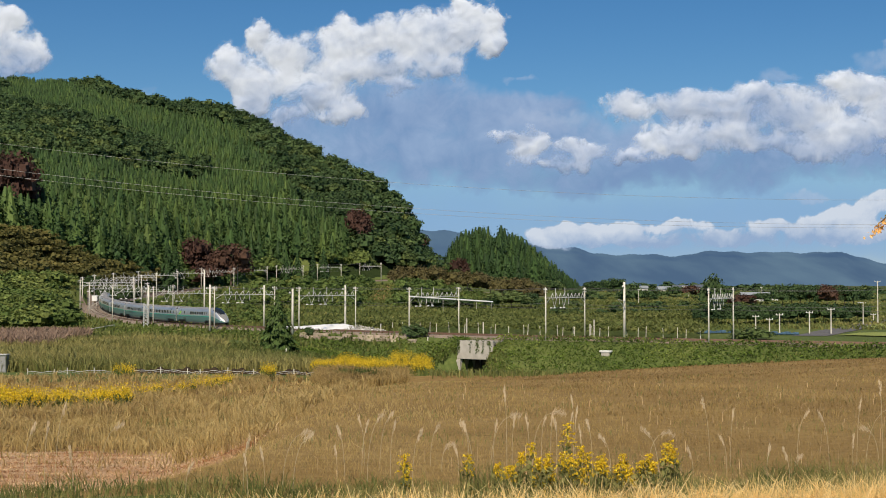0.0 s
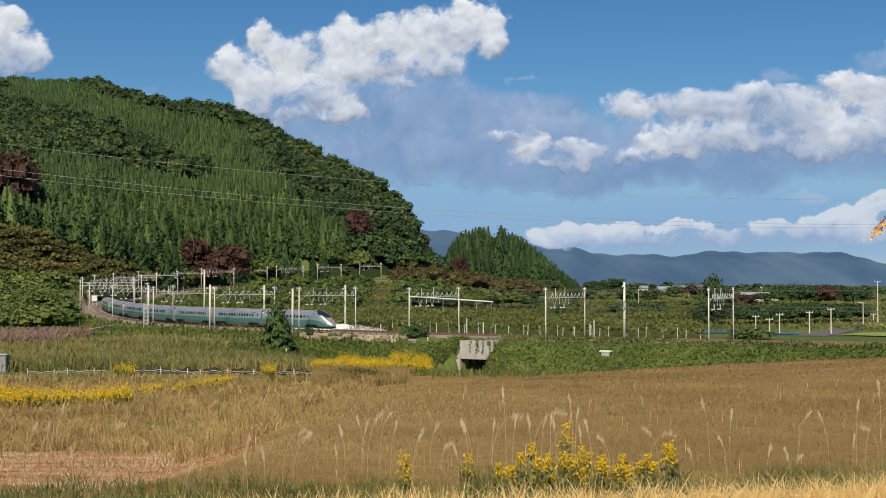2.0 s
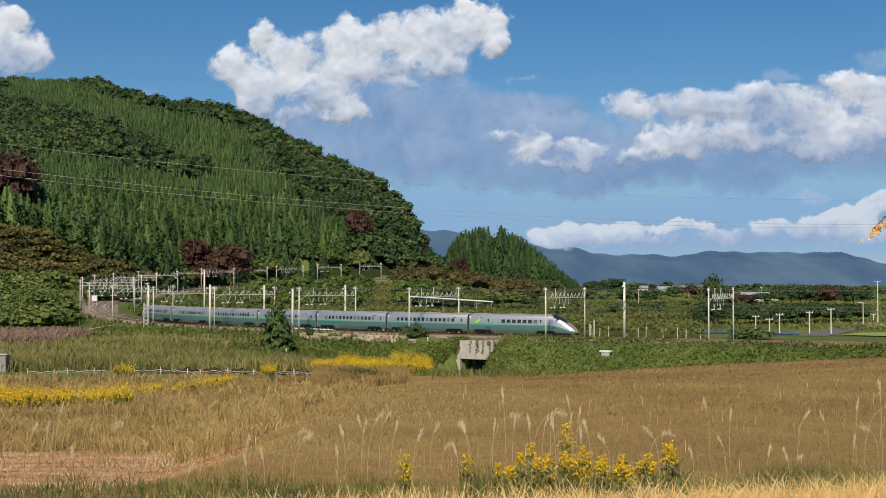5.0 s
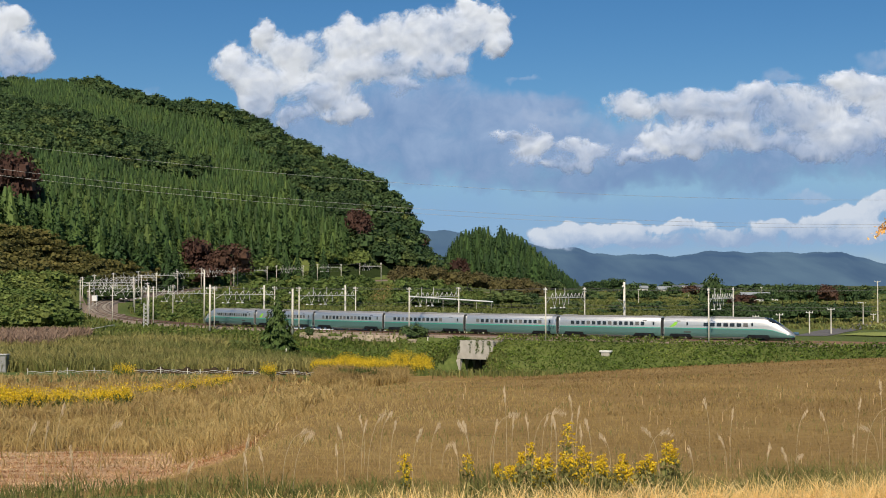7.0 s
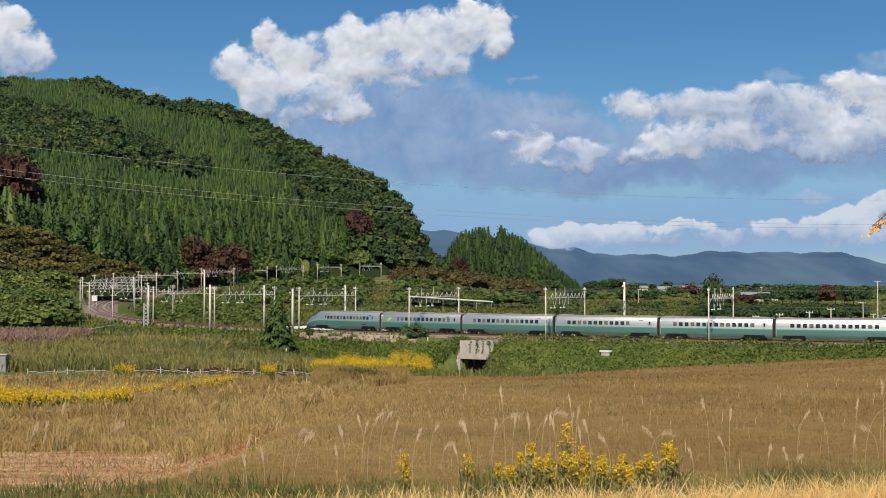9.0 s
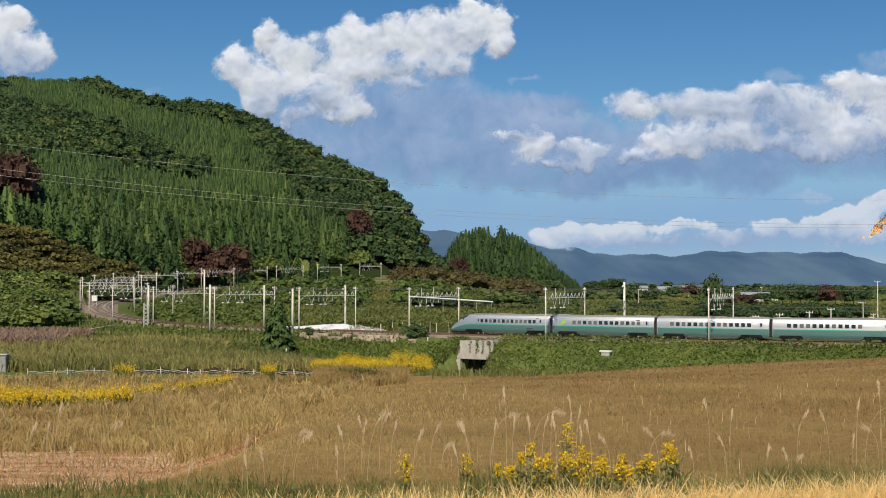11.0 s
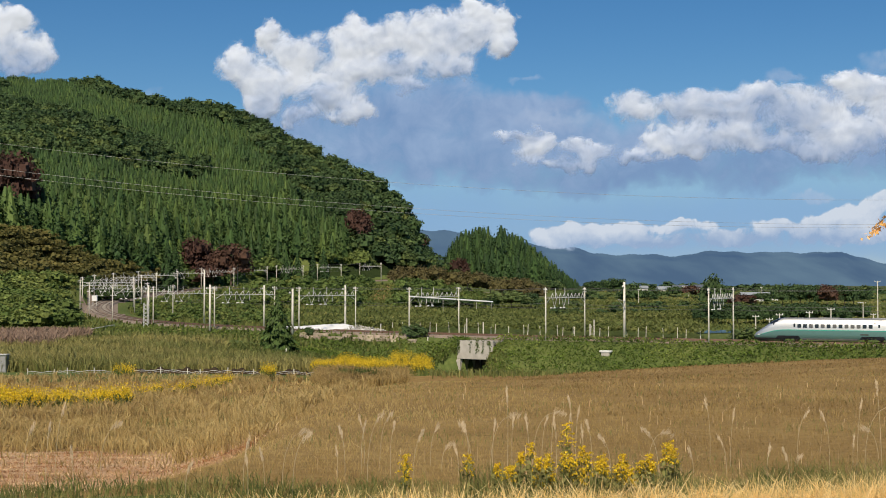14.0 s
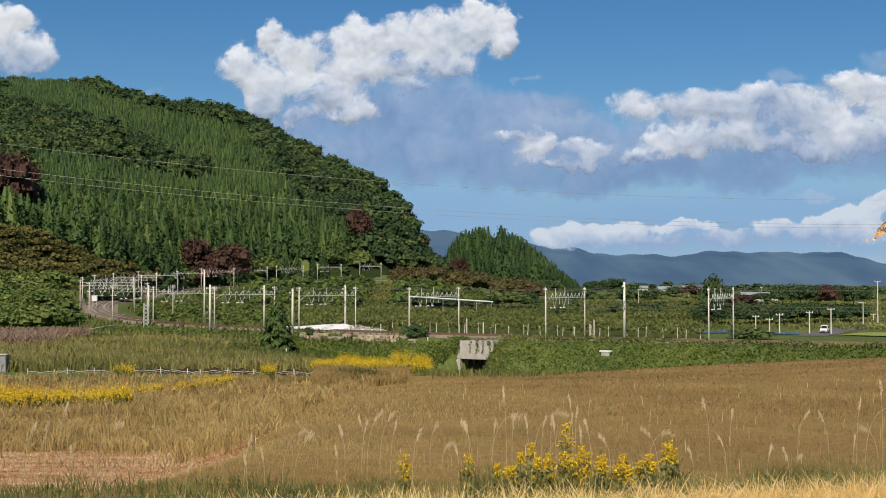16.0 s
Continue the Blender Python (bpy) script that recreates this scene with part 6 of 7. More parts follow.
# trees and bushes by the line
x, y = at(-0.1270, 233)
tree(x, y, 10.6, 5.8, L["pine"], 0.75, "dark dense young conifer on the railway bank", 201, True, name="conifer")
x, y, z, a = on_line(-68.5, -7.3)
tree(x, y, 3.4, 5.4, L["broad"], 0.5, "round green bush beside the near track", 202, trunk=-0.5, name="bush", group="bushes by the line")
x, y, z, a = on_line(-95.0, -9.2)
tree(x, y, 2.2, 2.2, L["broad"], 0.3, "small dark bush on the railway bank", 203, name="bush", group="bushes by the line")
x, y = at(0.2387, 243)
tree(x, y, 3.6, 9.5, L["broad"], 0.7, "broad yellow-green bush behind the line", 204, trunk=-0.9, name="bush", group="bushes by the line")
x, y = at(0.0526, 470)
tree(x, y, 8.0, 17, L["broad"], 0.75, "spreading light green tree in the orchard", 205, group="orchard trees")
x, y = at(0.0678, 480)
tree(x, y, 7.0, 9, L["broad"], 0.2, "dark green tree in the orchard", 206, group="orchard trees")
for i, (px_b, d, hi, wd, ti) in enumerate([(-0.0017, 470, 4.5, 13, 0.15), (-0.0170, 480, 4.2, 10, 0.15), (0.0157, 475, 4.0, 9, 0.2), (0.0374, 472, 5.0, 9, 0.25)]):
    x, y = at(px_b, d)
    tree(x, y, hi, wd, L["broad"], ti, "low dark spreading tree in the orchard", 210 + i, group="orchard trees")

# marker posts and a concrete block on the bank
bm = bmesh.new()
box(bm, -0.08, 0.08, -0.08, 0.08, -0.4, 1.3, 0.02)
POST = bpy.data.meshes.new("marker_post")
bm.to_mesh(POST)
bm.free()
POST.materials.append(M["pole"])
for i, (px_b, d, h) in enumerate([(-0.1204, 226, 1.1), (-0.0478, 268, 2.2), (0.0183, 262, 3.3), (0.0309, 263, 2.6), (-0.0117, 250, 0.7), (0.1009, 252, 2.0), (0.1130, 245, 2.8), (0.1161, 246, 3.6), (-0.0583, 276, 1.2)]):
    x, y = at(px_b, d)
    t = tagged(new("marker_post", POST), "short white concrete marker post by the line", "post", "marker posts by the line")
    t.matrix_basis = pose(x, y, gz(x, y)) @ Matrix.Diagonal((1.2, 1.2, h / 1.3, 1))
blk = thing("concrete_pillbox", "small concrete inspection block on the bank", "concrete block", at=pose(*[0.1252 * 227, 227, gz(0.1252 * 227, 227) - 0.35], 0, 0, -25))
bm = bmesh.new()
box(bm, -1.05, 1.05, -0.5, 0.5, 0.75, 1.05, 0.05)
part("lid", bm, M["insulator"], blk, "pale concrete lid")
bm = bmesh.new()
box(bm, -0.75, 0.75, -0.4, 0.4, -1.2, 0.75, 0.03)
part("block", bm, M["concrete"], blk)

# ---- the wire fence across the lower field ----
fence = thing("field_fence", "sagging pale cable on short leaning posts", "fence")
FP = []
for k in range(14):
    b = -0.3191 + (-0.0974 - -0.3191) * k / 13 + 0.004 * sin(k * 2.1)
    x, y = at(b, 127 + 0.6 * sin(k * 1.3))
    z = gz(x, y)
    h = 0.30 + 0.10 * sin(k * 4.4)
    lean = 0.10 * sin(k * 3.1)
    bm = bmesh.new()
    rod(bm, (x, y, z - 0.3), (x + lean, y, z + h + 0.28), 0.05, 0.045, 6)
    part("post", bm, M["pole"], fence)
    FP.append((x + lean, y - 0.05, z + h))
for dz, thick in ((0.0, 0.026), (-0.16, 0.010)):
    bm = bmesh.new()
    for a, b in zip(FP[:-1], FP[1:]):
        pa, pb = Vector(a), Vector(b)
        prev = pa + Vector((0, 0, dz))
        for i in range(1, 9):
            u = i / 8
            wave = 0.07 * sin(u * 9 + a[0] * 1.7) * sin(pi * u) - 0.35 * u * (1 - u) * (0.5 + 0.5 * sin(a[0] * 3))
            nx = pa.lerp(pb, u) + Vector((0, 0, dz + wave))
            rod(bm, prev, nx, thick, n=5)
            prev = nx
    part("cable" if thick > 0.02 else "strand", bm, M["steel"], fence, "thick pale cable" if thick > 0.02 else "thin wire strand")


def earth_bank():
    """A low cut in the soil under the fence, its lip ragged, its colour darkened for the shadow gap."""
    n = 120
    bs = np.linspace(-0.243, -0.092, n)
    y = 127.9 + 0.25 * np.sin(bs * 170)
    x = bs * y
    z = ground_z(x, y)
    top = z + 0.42 + 0.14 * np.sin(bs * 310) + 0.10 * np.sin(bs * 890 + 1)
    rows = [(y - 0.25, z - 0.2), (y - 0.05, top - 0.08), (y + 0.25, top), (y + 0.9, top - 0.05), (y + 1.3, z - 0.2)]
    v = np.concatenate([np.stack([x, yy, zz], -1) for yy, zz in rows])
    i = np.arange(5 * n).reshape(5, n)
    f = np.stack([i[:-1, :-1], i[:-1, 1:], i[1:, 1:], i[1:, :-1]], -1).reshape(-1, 4)
    # Soil colours kept very dark to paint the shadow gap below the cable.
    shaded_soil = ground_material("soil_painted_shade", ((0.03, 0.022, 0.014), (0.055, 0.040, 0.024), (0.09, 0.065, 0.04)), 1.2)
    tagged(new("earth_bank", mesh_of("earth_bank", v, f, [shaded_soil])), "low bank of bare soil, coloured dark for the shade below the fence", "earth bank", kind="structure")


earth_bank()
cab = thing("equipment_cabinet", "plain grey metal cabinet at the field's edge", "cabinet", at=pose(-0.3400 * 131, 131, gz(-0.3400 * 131, 131)))
bm = bmesh.new()
box(bm, -0.95, 0.75, -0.5, 0.5, -0.3, 1.75, 0.03)
part("body", bm, mat("dull_grey_metal", (0.20, 0.21, 0.19), (0.15, 0.16, 0.14), 0.8, 0.6, 0.2), cab)
bm = bmesh.new()
box(bm, -1.02, 0.82, -0.57, 0.57, 1.75, 1.83, 0.02)
part("lid", bm, M["steel"], cab)
bm = bmesh.new()
box(bm, -0.85, 0.65, -0.53, -0.502, 0.1, 1.6)
part("door", bm, M["roof"], cab)
rail_ob = thing("handrail", "pale slanting handrail down the railway bank", "handrail")
HA, HB = Vector((-0.2735 * 296, 296, gz(-0.2735 * 296, 296) + 0.9)), Vector((-0.2526 * 318, 318, gz(-0.2526 * 318, 318) + 1.3))
bm = bmesh.new()
rod(bm, HA, HB, 0.10, n=6)
part("bar", bm, M["pole"], rail_ob)
for u in (0.0, 0.33, 0.66, 1.0):
    p = HA.lerp(HB, u)
    bm = bmesh.new()
    rod(bm, (p.x, p.y, gz(p.x, p.y) - 0.3), p, 0.06, n=6)
    part("post", bm, M["pole"], rail_ob)


# ---- behind the line: vineyards, bushes, trees ----
def vineyard():
    rng = np.random.default_rng(81)
    n = 80000
    s = rng.uniform(-118, 70, n)
    off = 10.5 + 175 * rng.uniform(0, 1, n) ** 1.5
    off = np.round(off / 3.2) * 3.2 + rng.normal(0, 0.75, n)
    x, y, a = (np.interp(s, LINE_S, LINE[:, i]) for i in range(3))
    x, y = x - np.sin(a) * off, y + np.cos(a) * off
    b = x / y
    ok = (off > 9.5) & (b < 0.2004) & (b > -0.1148) & (y < 470) & ~((b > 0.1309) & (y > 300) & (y < 345))
    ok &= ~((off < 13) & (b < -0.0409))
    x, y = x[ok], y[ok]
    m = len(x)
    up = 1.25 + rng.uniform(0, 0.75, m) + 0.25 * patchy(x, y, 7, 3)
    p = grounded(x, y) + np.stack([x * 0, x * 0, up], -1)
    v, f = leaf_tris(p, rng.uniform(0.26, 0.5, m), rng, 0.7)
    t = np.clip(0.5 + 0.3 * patchy(x, y, 18, 6) + rng.normal(0, 0.15, m), 0, 1)
    stuff("vineyard_canopy", "flat leafy vineyard canopy on wires behind the line", "vines", [(v, f, np.repeat(t, 4))], L["orchard"])
    fill = blade_patch(17000, 330, 640, -0.06, 0.21, const(1.3), lambda x, y: 0.0015 * y, lambda x, y: 0.45 + 0.3 * patchy(x, y, 22, 5), 0.5, 0.0, lambda x, y: to_line(x, y)[0] > 60)
    stuff("orchard_grass", "rough green grass between the vineyards and the orchard", "grass", [fill], L["orchard"])
    bm = bmesh.new()
    rod(bm, (0, 0, -0.3), (0, 0, 2.3), 0.07, 0.06, 6)
    me = bpy.data.meshes.new("vineyard_post")
    bm.to_mesh(me)
    bm.free()
    me.materials.append(M["pole"])
    for k in range(84):
        s = -110 + 2.6 * k + 0.6 * sin(k * 1.9)
        x, y, z, a = on_line(s, 9.6 + 1.2 * (k % 3 == 0))
        if not -0.0409 < x / y < 0.1996:
            continue
        o = tagged(new("vineyard_post", me), "grey post of the vineyard trellis", "post", "vineyard posts")
        o.matrix_basis = pose(x, y, gz(x, y), 3 * sin(k), 3 * cos(k * 2), 0) @ Matrix.Diagonal((1, 1, 0.8 + 0.25 * (k * 7 % 5) / 5, 1))


vineyard()


def shrubs():
    rng = np.random.default_rng(91)
    n = 3000
    y = rng.uniform(300, 790, n)
    b = rng.uniform(-0.36, 0.03, n)
    x = b * y
    side, level = to_line(x, y)
    inside = (side > 8) & (b > -0.30)
    outer = (side < -12) & (y > 318) & (b < -0.2843)
    edge = np.abs(side) < 30
    ok = (inside & ((y > 400) | (side < 90)) & ~((b > -0.1148) & (y < 470))) | outer
    ok &= ~((side > 0) & (side < 30) & (b > -0.1148)) & (gz_many(x, y) < 14)
    ok &= ~((np.abs(b + 0.046) < 0.009) & (y > 480) & (y < 670))
    x, y, b = x[ok], y[ok], b[ok]
    m = len(x)
    p = grounded(x, y) - np.array([0, 0, 0.5])
    h = rng.uniform(1.5, 3.6, m) * np.where((b < -0.2800), 1.9, 1.0)
    t = np.clip(rng.normal(0.58, 0.22, m) + 0.08 * (b < -0.28), 0, 1)
    outside = b < -0.28
    for sel, shapes, name, label in ((~outside, SHRUBS, "railside_shrubs", "green scrub filling the slopes round the bend"),
                                     (outside, BROADS, "outer_bend_bushes", "fresh green bushes outside the bend")):
        me = scatter(name, shapes, p[sel], h[sel], h[sel] * 1.5, t[sel], L["scrub"], rng)
        tagged(new(name, me), label, "scrub", kind="stuff")
    x, y = lattice(-90, 8, 470, 735, 7.2, rng, 0.5)
    side, level = to_line(x, y)
    ok = (x / y > -0.15) & (x / y < 0.006) & (side > 14) & ~((np.abs(x / y + 0.046) < 0.011) & (y < 670)) & (gz_many(x, y) < 24)
    p = grounded(x[ok], y[ok]) - np.array([0, 0, 0.8])
    h = rng.uniform(2.5, 6.5, len(p))
    me = scatter("slope_bushes", SHRUBS, p, h, h * 1.5, np.clip(rng.normal(0.45, 0.22, len(p)), 0, 1), L["scrub"], rng)
    tagged(new("slope_bushes", me), "green bushes below the hill's foot", "scrub", kind="stuff")
    g = blade_patch(20000, 250, 640, -0.36, -0.0104, const(1.2), lambda x, y: 0.0016 * y, lambda x, y: 0.45 + 0.3 * patchy(x, y, 14, 1), 0.35, 0.0,
                    lambda x, y: np.abs(to_line(x, y)[0]) > 7.8)
    stuff("slope_grass", "rough green grass on the railway slopes", "grass", [g], L["grass"])


def gz_many(x, y):
    return ground_z(x, y)


shrubs()

for i, (b, d, hi, wd, mt, ti) in enumerate([
        (0.2083, 395, 14.0, 9.0, "broad", 0.35), (0.2113, 330, 5.5, 9, "broad", 0.05), (0.2026, 345, 5, 8, "broad", 0.1), (0.1461, 640, 10.5, 11, "broad", 0.45), (0.1309, 800, 9, 14, "broad", 0.2),
        (0.1157, 820, 8, 14, "broad", 0.15), (0.1787, 760, 7, 12, "broad", 0.3), (0.1917, 720, 8, 13, "red", 0.6), (0.2287, 560, 6, 14, "red", 0.55), (0.2439, 600, 6, 12, "broad", 0.25),
        (0.1635, 700, 6, 15, "broad", 0.4), (0.1026, 700, 6, 14, "broad", 0.35)]):
    x, y = at(b, d)
    tree(x, y, hi, wd, L[mt], ti, "leafy tree in the farmland beyond the line", 230 + i, group="farmland trees")
rng_h = random.Random(12)
for i in range(15):
    b = 0.2265 + i * 0.0066
    x, y = at(b, 322 + 8 * rng_h.random() + 1.5 * i)
    tree(x, y, 4.6 + 1.6 * rng_h.random(), 7.5, L["broad"], 0.1 + 0.25 * rng_h.random(), "dense dark green hedgerow tree", 260 + i, group="hedgerow trees")
for i in range(9):
    b = 0.2613 + i * 0.0068
    x, y = at(b, 560 + 20 * rng_h.random())
    tree(x, y, 8.5 + 2.5 * rng_h.random(), 11, L["red" if i in (5, 6) else "broad"], (0.6 if i in (5, 6) else 0.1 + 0.2 * rng_h.random()), "tall dark tree of a farm grove", 280 + i, group="farm grove")


def far_hedges():
    rng = np.random.default_rng(95)
    n = 520
    b = rng.uniform(0.0874, 0.36, n)
    y = rng.choice([420, 520, 700, 880, 1100, 1350, 1600], n) + rng.normal(0, 10, n)
    p = grounded(b * y, y) - np.array([0, 0, 0.6])
    h = rng.uniform(2.0, 6.5, n) * np.where(y < 600, 0.6, np.where(y > 1000, 1.5, 1.0))
    ok = ~((b > 0.2852) & (y < 560)) & ~((b > 0.1613) & (b < 0.2048) & (y > 600) & (y < 900))
    me = scatter("far_hedges", SHRUBS, p[ok], h[ok], h[ok] * 2.2, np.clip(rng.normal(0.4, 0.2, ok.sum()), 0, 1), L["broad"], rng)
    tagged(new("far_hedges", me), "dark hedges and copses across the far plain", "hedge", kind="stuff")
    g = blade_patch(16000, 290, 900, 0.0765, 0.37, const(0.8), lambda x, y: 0.0018 * y, lambda x, y: 0.55 + 0.35 * patchy(x, y, 30, 1), 0.35, 0.0, lambda x, y: to_line(x, y)[0] > 30)
    stuff("plain_grass", "rough grass and crops on the plain beyond", "grass", [g], L["grass"])


far_hedges()

# ---- farm buildings far off ----
M["white_wall"] = mat("white_wall", (0.58, 0.57, 0.54), (0.48, 0.47, 0.44), 0.3, 0.8, fine=2)
M["roof_grey"] = mat("grey_metal_roof", (0.42, 0.45, 0.47), (0.33, 0.36, 0.38), 0.3, 0.45, 0.3, fine=2)
M["roof_blue"] = mat("dark_tile_roof", (0.12, 0.14, 0.17), (0.08, 0.09, 0.11), 0.4, 0.6, fine=2)


def house(b, d, w, dep, h, roof, turn, label):
    x, y = at(b, d)
    t = thing("farmhouse" if h > 3 else "farm_shed", label, "house" if h > 3 else "shed", "far farm buildings", at=pose(x, y, gz(x, y), 0, 0, turn))
    bm = bmesh.new()
    box(bm, -w / 2, w / 2, -dep / 2, dep / 2, -0.5, h)
    part("wall", bm, M["white_wall"], t)
    bm = bmesh.new()
    r = h + 0.28 * dep
    pr = [(-w / 2 - 0.5, -dep / 2 - 0.6, h - 0.1), (w / 2 + 0.5, -dep / 2 - 0.6, h - 0.1), (w / 2 + 0.5, 0, r), (-w / 2 - 0.5, 0, r), (-w / 2 - 0.5, dep / 2 + 0.6, h - 0.1), (w / 2 + 0.5, dep / 2 + 0.6, h - 0.1)]
    bv = [bm.verts.new(p) for p in pr]
    bm.faces.new([bv[i] for i in (0, 1, 2, 3)])
    bm.faces.new([bv[i] for i in (3, 2, 5, 4)])
    bm.faces.new([bv[i] for i in (0, 3, 4)])
    bm.faces.new([bv[i] for i in (1, 5, 2)])
    bm.faces.new([bv[i] for i in (0, 4, 5, 1)])
    part("roof", bm, roof, t)
    n = max(2, int(w / 3.5))
    for k in range(n):
        cx = -w / 2 + w * (k + 0.5) / n
        bm = bmesh.new()
        box(bm, cx - 0.7, cx + 0.7, -dep / 2 - 0.05, -dep / 2 + 0.02, h * 0.4, h * 0.4 + 1.2)
        part("window", bm, M["glass"], t)


house(0.1713, 850, 11, 7, 3.2, M["roof_grey"], 8, "long white farm building with a pale grey roof")
house(0.1826, 835, 9, 7, 3.4, M["roof_blue"], -10, "white farmhouse with a dark tiled roof")
house(0.1974, 860, 7, 6, 4.6, M["roof_blue"], 14, "two-storey white farmhouse with a dark roof")
house(0.1883, 820, 6, 5, 2.4, M["white_wall"], 0, "small white farm shed")
house(0.1539, 880, 6, 6, 3.6, M["roof_grey"], -6, "pale farm building among trees")
house(0.2426, 660, 18, 7, 2.6, M["roof_grey"], 4, "long low shed with a pale metal roof")
house(-0.0200, 700, 7, 6, 3.4, M["white_wall"], 20, "small white house among the trees")
pipe = thing("vinyl_tunnel", "long white vinyl crop tunnel in the orchard", "crop tunnel")
bm = bmesh.new()
PA, PB = Vector((-0.0261 * 440, 440, 3.1 - 440 * 0.0108)), Vector((0.0383 * 452, 452, 3.1 - 452 * 0.0150))
rod(bm, PA, PB, 0.24, 0.24, 10)
part("cover", bm, M["sheet"], pipe, "white vinyl cover")
for u in (0.02, 0.2, 0.4, 0.6, 0.8, 0.98):
    p = PA.lerp(PB, u)
    bm = bmesh.new()
    rod(bm, (p.x, p.y, gz(p.x, p.y) - 0.3), p, 0.06, n=6)
    part("post", bm, M["pole"], pipe)

sign = thing("signal_cabinet", "white trackside signal cabinet at the bend", "cabinet", at=pose(-0.2678 * 425, 425, gz(-0.2678 * 425, 425) + 1.6))
bm = bmesh.new()
box(bm, -0.85, 0.85, -0.5, 0.5, 0.5, 2.4, 0.04)
part("body", bm, M["insulator"], sign)
bm = bmesh.new()
box(bm, -0.95, 0.95, -0.6, 0.6, 2.4, 2.5, 0.02)
part("lid", bm, M["steel"], sign)
for dx in (-0.6, 0.6):
    bm = bmesh.new()
    rod(bm, (dx, 0, -2.1), (dx, 0, 0.5), 0.08, n=6)
    part("foot", bm, M["steel"], sign)

# Dark bushes added to fill a dark area of unknown nature at the bend.
for i in range(9):
    x, y = at(-0.2735 + 0.0046 * i, 462 + 5 * (i % 3))
    tree(x, y, 5.2 + 0.7 * (i % 4), 6.5, L["pine"], 0.25, "low dark bush added to fill the dark area behind the bend", 330 + i, trunk=-0.6, name="bush", group="dark bushes at the bend")

# ---- the road, its poles, fields and the car ----
M["asphalt"] = mat("asphalt", (0.16, 0.15, 0.145), (0.11, 0.105, 0.10), 0.2, 0.9, fine=6)
CAR_A, CAR_B = Vector((79.5, 271.0)), Vector((172.3, 458.2))
along_road = (CAR_B - CAR_A).normalized()
cross = Vector((-along_road.y, along_road.x))
vs, fs = [], []
for k in range(44):
    c = CAR_A + along_road * (-18 + 8 * k)
    for w in (-3.4, 3.4):
        q_ = c + cross * w
        vs.append((q_.x, q_.y, max(gz(q_.x, q_.y), -7.62) + 0.10))
for k in range(43):
    fs.append((2 * k, 2 * k + 2, 2 * k + 3, 2 * k + 1))
tagged(new("road", mesh_of("road", vs, np.array(fs)[:, ::-1], [M["asphalt"]], True)), "narrow grey asphalt country road", "road", kind="structure")


def field_patch(name, corners, material, label):
    n = 10
    c = [Vector(p) for p in corners]
    vs, fs = [], []
    for i in range(n):
        for j in range(n):
            u, v = i / (n - 1), j / (n - 1)
            p = c[0].lerp(c[1], u).lerp(c[3].lerp(c[2], u), v)
            vs.append((p.x, p.y, gz(p.x, p.y) + 0.22))
    for i in range(n - 1):
        for j in range(n - 1):
            k = i * n + j
            fs.append((k, k + n, k + n + 1, k + 1))
    return tagged(new(name, mesh_of(name, vs, np.array(fs), [material], True)), label, "field", kind="structure")


field_patch("dirt_path", [(-0.0574 * 505, 505), (-0.0443 * 505, 505), (-0.0339 * 640, 640), (-0.0409 * 640, 640)], M["dry"], "bare brown dirt path up the slope")
field_patch("field_near", [(0.3017 * 256, 256), (0.3722 * 250, 250), (0.3722 * 268, 268), (0.3200 * 268, 268)], M["stubble"], "cut yellow-green rice field by the road")
field_patch("field_far", [(0.3222 * 300, 300), (0.3809 * 290, 290), (0.3809 * 330, 330), (0.3374 * 330, 330)], M["stubble"], "cut yellow-green rice field beyond the road")


def street_pole(b, d, top, kind):
    x, y = at(b, d)
    z = gz(x, y)
    t = thing("utility_pole", "slender pale utility pole beside the fields", "utility pole", "utility poles by the road", at=pose(x, y, z))
    bm = bmesh.new()
    h = top - z
    rod(bm, (0, 0, -0.3), (0, 0, h), 0.14, 0.10, 8)
    part("shaft", bm, M["pole"], t)
    bm = bmesh.new()
    if kind:
        box(bm, -1.3, 0.1, -0.05, 0.05, h - 0.2, h - 0.05)
    else:
        box(bm, -0.75, 0.75, -0.05, 0.05, h - 0.35, h - 0.22)
    part("crossarm", bm, M["steel"], t)
    for dx in (-0.65, 0.0, 0.65):
        bm = bmesh.new()
        rod(bm, (dx, 0, h - 0.22), (dx, 0, h), 0.06, n=6)
        part("insulator", bm, M["insulator"], t)


for b, d, e, k in ((0.2404, 285, -0.0252, 0), (0.2587, 262, -0.0239, 0), (0.2817, 270, -0.0222, 0), (0.2983, 268, -0.0196, 0), (0.3230, 318, -0.0152, 1), (0.3343, 330, 0.0013, 0), (0.3309, 345, -0.0239, 0), (0.2509, 280, -0.0274, 0),
                   (0.2452, 600, -0.0035, 0), (0.1683, 780, -0.0035, 0), (0.1891, 760, -0.0026, 0), (0.1504, 600, -0.0052, 0)):
    street_pole(b, d, 3.1 + e * d, k)
for b0, b1, d in ((0.1952, 0.2243, 268), (0.2470, 0.2730, 262)):
    net = thing("blue_net", "low strip of blue crop netting", "netting", "blue nets", at=pose(0, 0, 0))
    bm = bmesh.new()
    x0, x1 = b0 * d, b1 * d
    for k in range(8):
        u0, u1 = x0 + (x1 - x0) * k / 8, x0 + (x1 - x0) * (k + 1) / 8
        z = gz((u0 + u1) / 2, d)
        box(bm, u0, u1 + 0.01, d - 0.8, d + 0.8, z + 0.1, z + 0.45 + 0.12 * (k % 3), 0.1)
    part("net", bm, mat("blue_netting", (0.07, 0.14, 0.22), (0.04, 0.08, 0.13), 0.6, 0.7, fine=5), net)


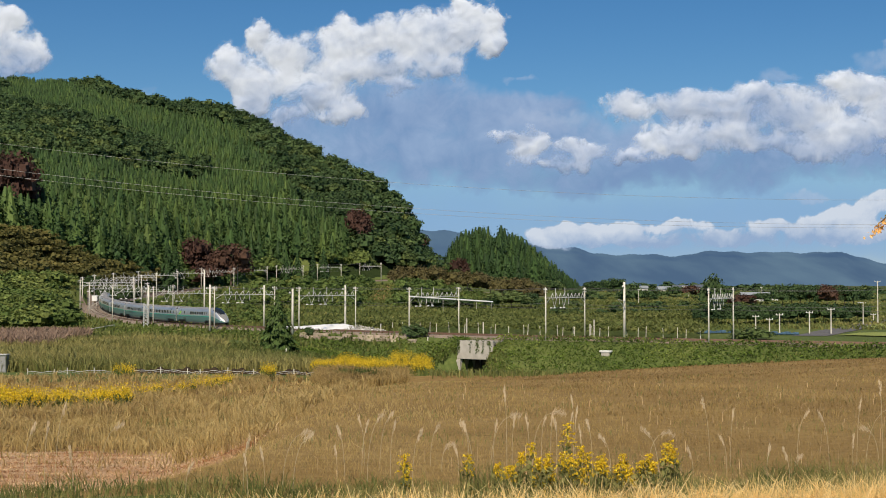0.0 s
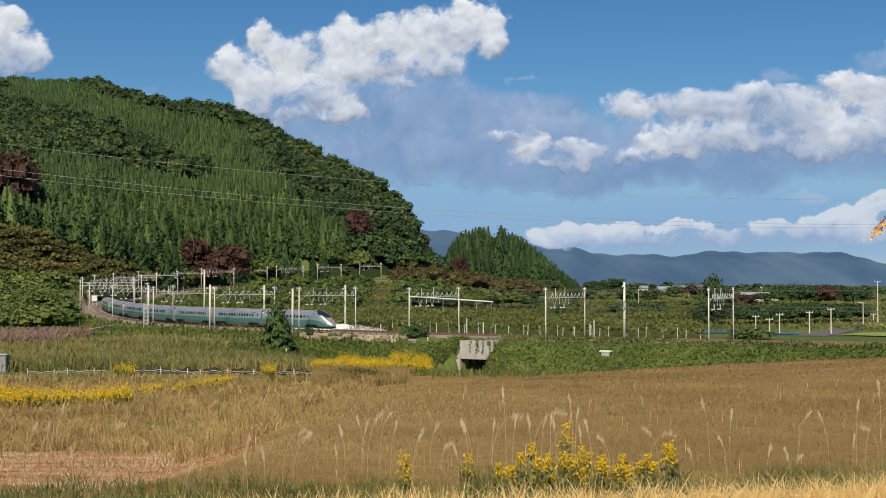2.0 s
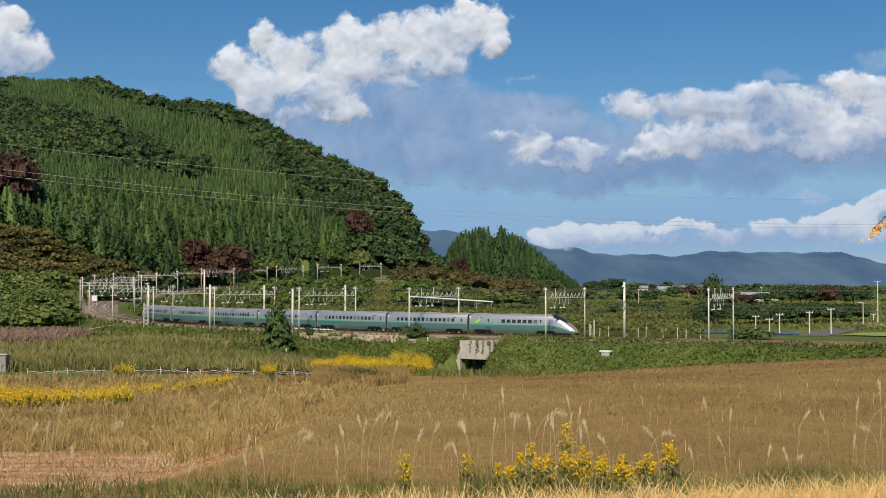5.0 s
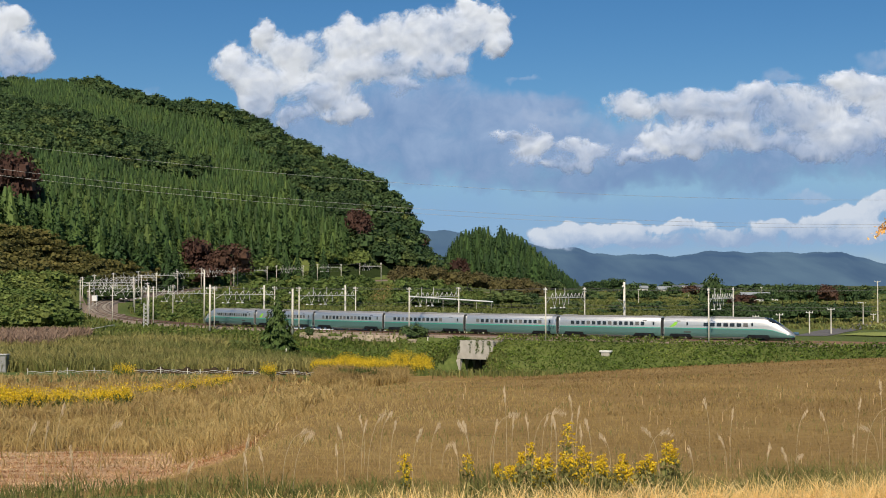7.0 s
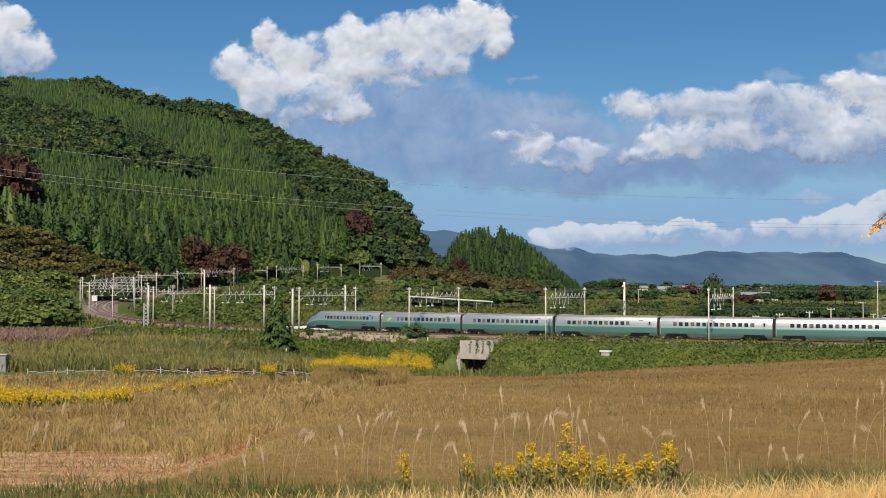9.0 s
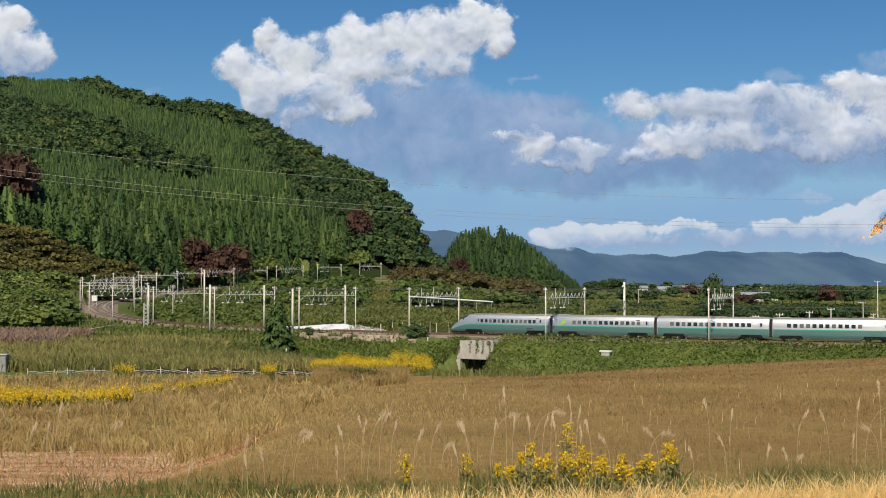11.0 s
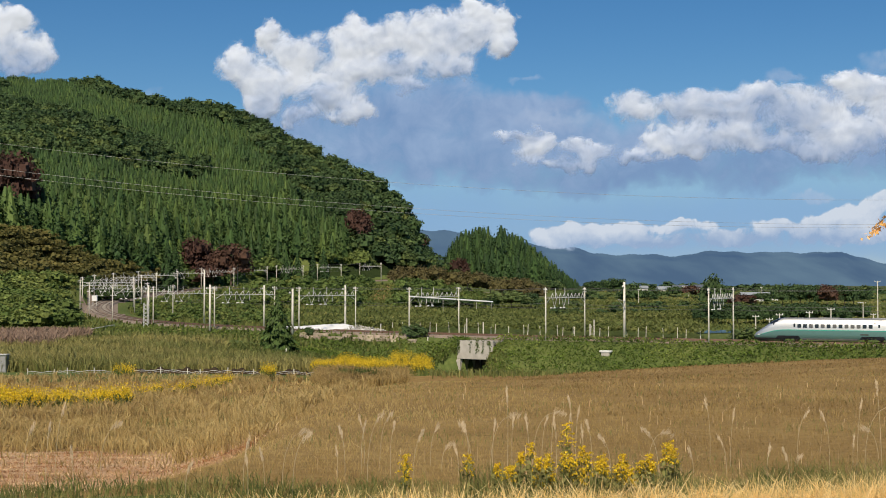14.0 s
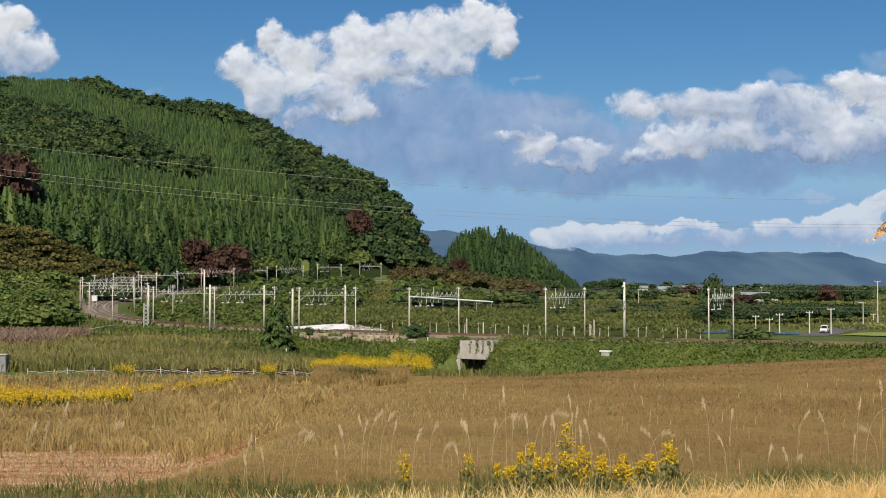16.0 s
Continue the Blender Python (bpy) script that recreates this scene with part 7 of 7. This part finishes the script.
def make_car():
    c = thing("car", "small white car driving on the country road", "car")
    body = mat("white_car_paint", (0.78, 0.78, 0.77), (0.72, 0.72, 0.71), 0.5, 0.25, fine=4)
    bm = bmesh.new()
    box(bm, -1.7, 1.7, -0.74, 0.74, 0.28, 0.95, 0.12)
    part("body", bm, body, c)
    bm = bmesh.new()
    r = box(bm, -1.45, 0.75, -0.68, 0.68, 0.95, 1.62, 0.0)
    for v in r:
        if v.co.z > 1.3:
            v.co.x = v.co.x * 0.82 - 0.08
            v.co.y *= 0.88
    part("cabin", bm, body, c)
    bm = bmesh.new()
    f = bm.faces.new([bm.verts.new(p) for p in ((0.76, -0.60, 1.0), (0.76, 0.60, 1.0), (0.56, 0.52, 1.52), (0.56, -0.52, 1.52))])
    e = bmesh.ops.extrude_face_region(bm, geom=[f])["geom"]
    bmesh.ops.translate(bm, vec=(0.03, 0, 0.01), verts=[v for v in e if isinstance(v, bmesh.types.BMVert)])
    part("windscreen", bm, M["glass"], c)
    for y in (-1, 1):
        bm = bmesh.new()
        box(bm, -1.2, 0.45, y * 0.66 - 0.02, y * 0.66 + 0.02, 1.05, 1.42)
        part("side_window", bm, M["glass"], c)
        bm = bmesh.new()
        box(bm, 1.66, 1.73, y * 0.52 - 0.14, y * 0.52 + 0.14, 0.62, 0.80, 0.02)
        part("headlight", bm, M["headlight"], c)
        for x in (-1.1, 1.1):
            bm = bmesh.new()
            rod(bm, (x, y * 0.58, 0.29), (x, y * 0.76, 0.29), 0.29, n=16)
            w = part("wheel", bm, M["gangway"], c, "black tyre")
            bm = bmesh.new()
            rod(bm, (x, y * 0.755, 0.29), (x, y * 0.775, 0.29), 0.17, n=12)
            part("hub", bm, M["steel"], w)
    bm = bmesh.new()
    box(bm, 1.70, 1.735, -0.35, 0.35, 0.42, 0.56)
    part("grille", bm, M["black"], c)
    return c


CAR = make_car()


def drive():
    rows = []
    for k in range(9):
        t = 2.0 * k
        p = CAR_B.lerp(CAR_A, t / 16)
        rows.append((t, pose(p.x, p.y, max(gz(p.x, p.y), -7.62) + 0.12, 0, 0, math.degrees(math.atan2(-along_road.y, -along_road.x)))))
    walk(CAR, rows)


# ---- power lines across the valley ----
for e0, e1, lift in ((0.1174, 0.0643, 1.2), (0.0974, 0.0452, 1.0), (0.0922, 0.0430, 1.0)):
    wire("power_line", [(-0.42 * 300, 300, 3.1 + 300 * e0), (0.42 * 330, 330, 3.1 + 330 * e1)], 0.028, M["wire_light"], "long power cable strung across the valley", lift + 4, 40)

# ---- an orange-leaved twig that hangs in from the side ----
twig = thing("leafy_twig", "slender bare twig with orange autumn leaves", "twig", at=pose(2.06, 5.6, 3.52))
bm = bmesh.new()
rod(bm, (0.0, 0, 0.0), (-0.10, 0, -0.10), 0.004, 0.003, 6)
rod(bm, (-0.10, 0, -0.10), (-0.20, 0, -0.19), 0.003, 0.002, 6)
rod(bm, (0.0, 0, 0.0), (0.55, 0.05, 0.1), 0.006, 0.004, 6)
rod(bm, (0.55, 0.05, 0.1), (0.6, 0.05, 0.1 - 3.9), 0.012, 0.02, 6)
part("stem", bm, BARK, twig)
ORANGE = leafy("orange_leaves", (0.62, 0.32, 0.08), (0.80, 0.48, 0.16), (0.90, 0.68, 0.38), 0.3, through_light=0.4)
rng_t = np.random.default_rng(77)
for k in range(7):
    c = np.array([[-0.13 - 0.012 * k + rng_t.normal(0, 0.015), rng_t.normal(0, 0.015), -0.155 - 0.010 * k + rng_t.normal(0, 0.012)] for _ in range(9)])
    v, f = leaf_tris(c, np.full(9, 0.011), rng_t)
    o = new("leaf", tinted(mesh_of("leaf", v, f, [ORANGE]), np.full(len(v), 0.2 + 0.1 * k)))
    o.parent = twig


def sway():
    rows = []
    for k in range(33):
        t = 0.5 * k
        rows.append((t, pose(2.06 + 0.010 * sin(t * 2.1) + 0.006 * sin(t * 4.7), 5.6, 3.52 + 0.006 * sin(t * 2.9 + 1), 0, 1.5 * sin(t * 2.3), 0)))
    walk(twig, rows)


motions()
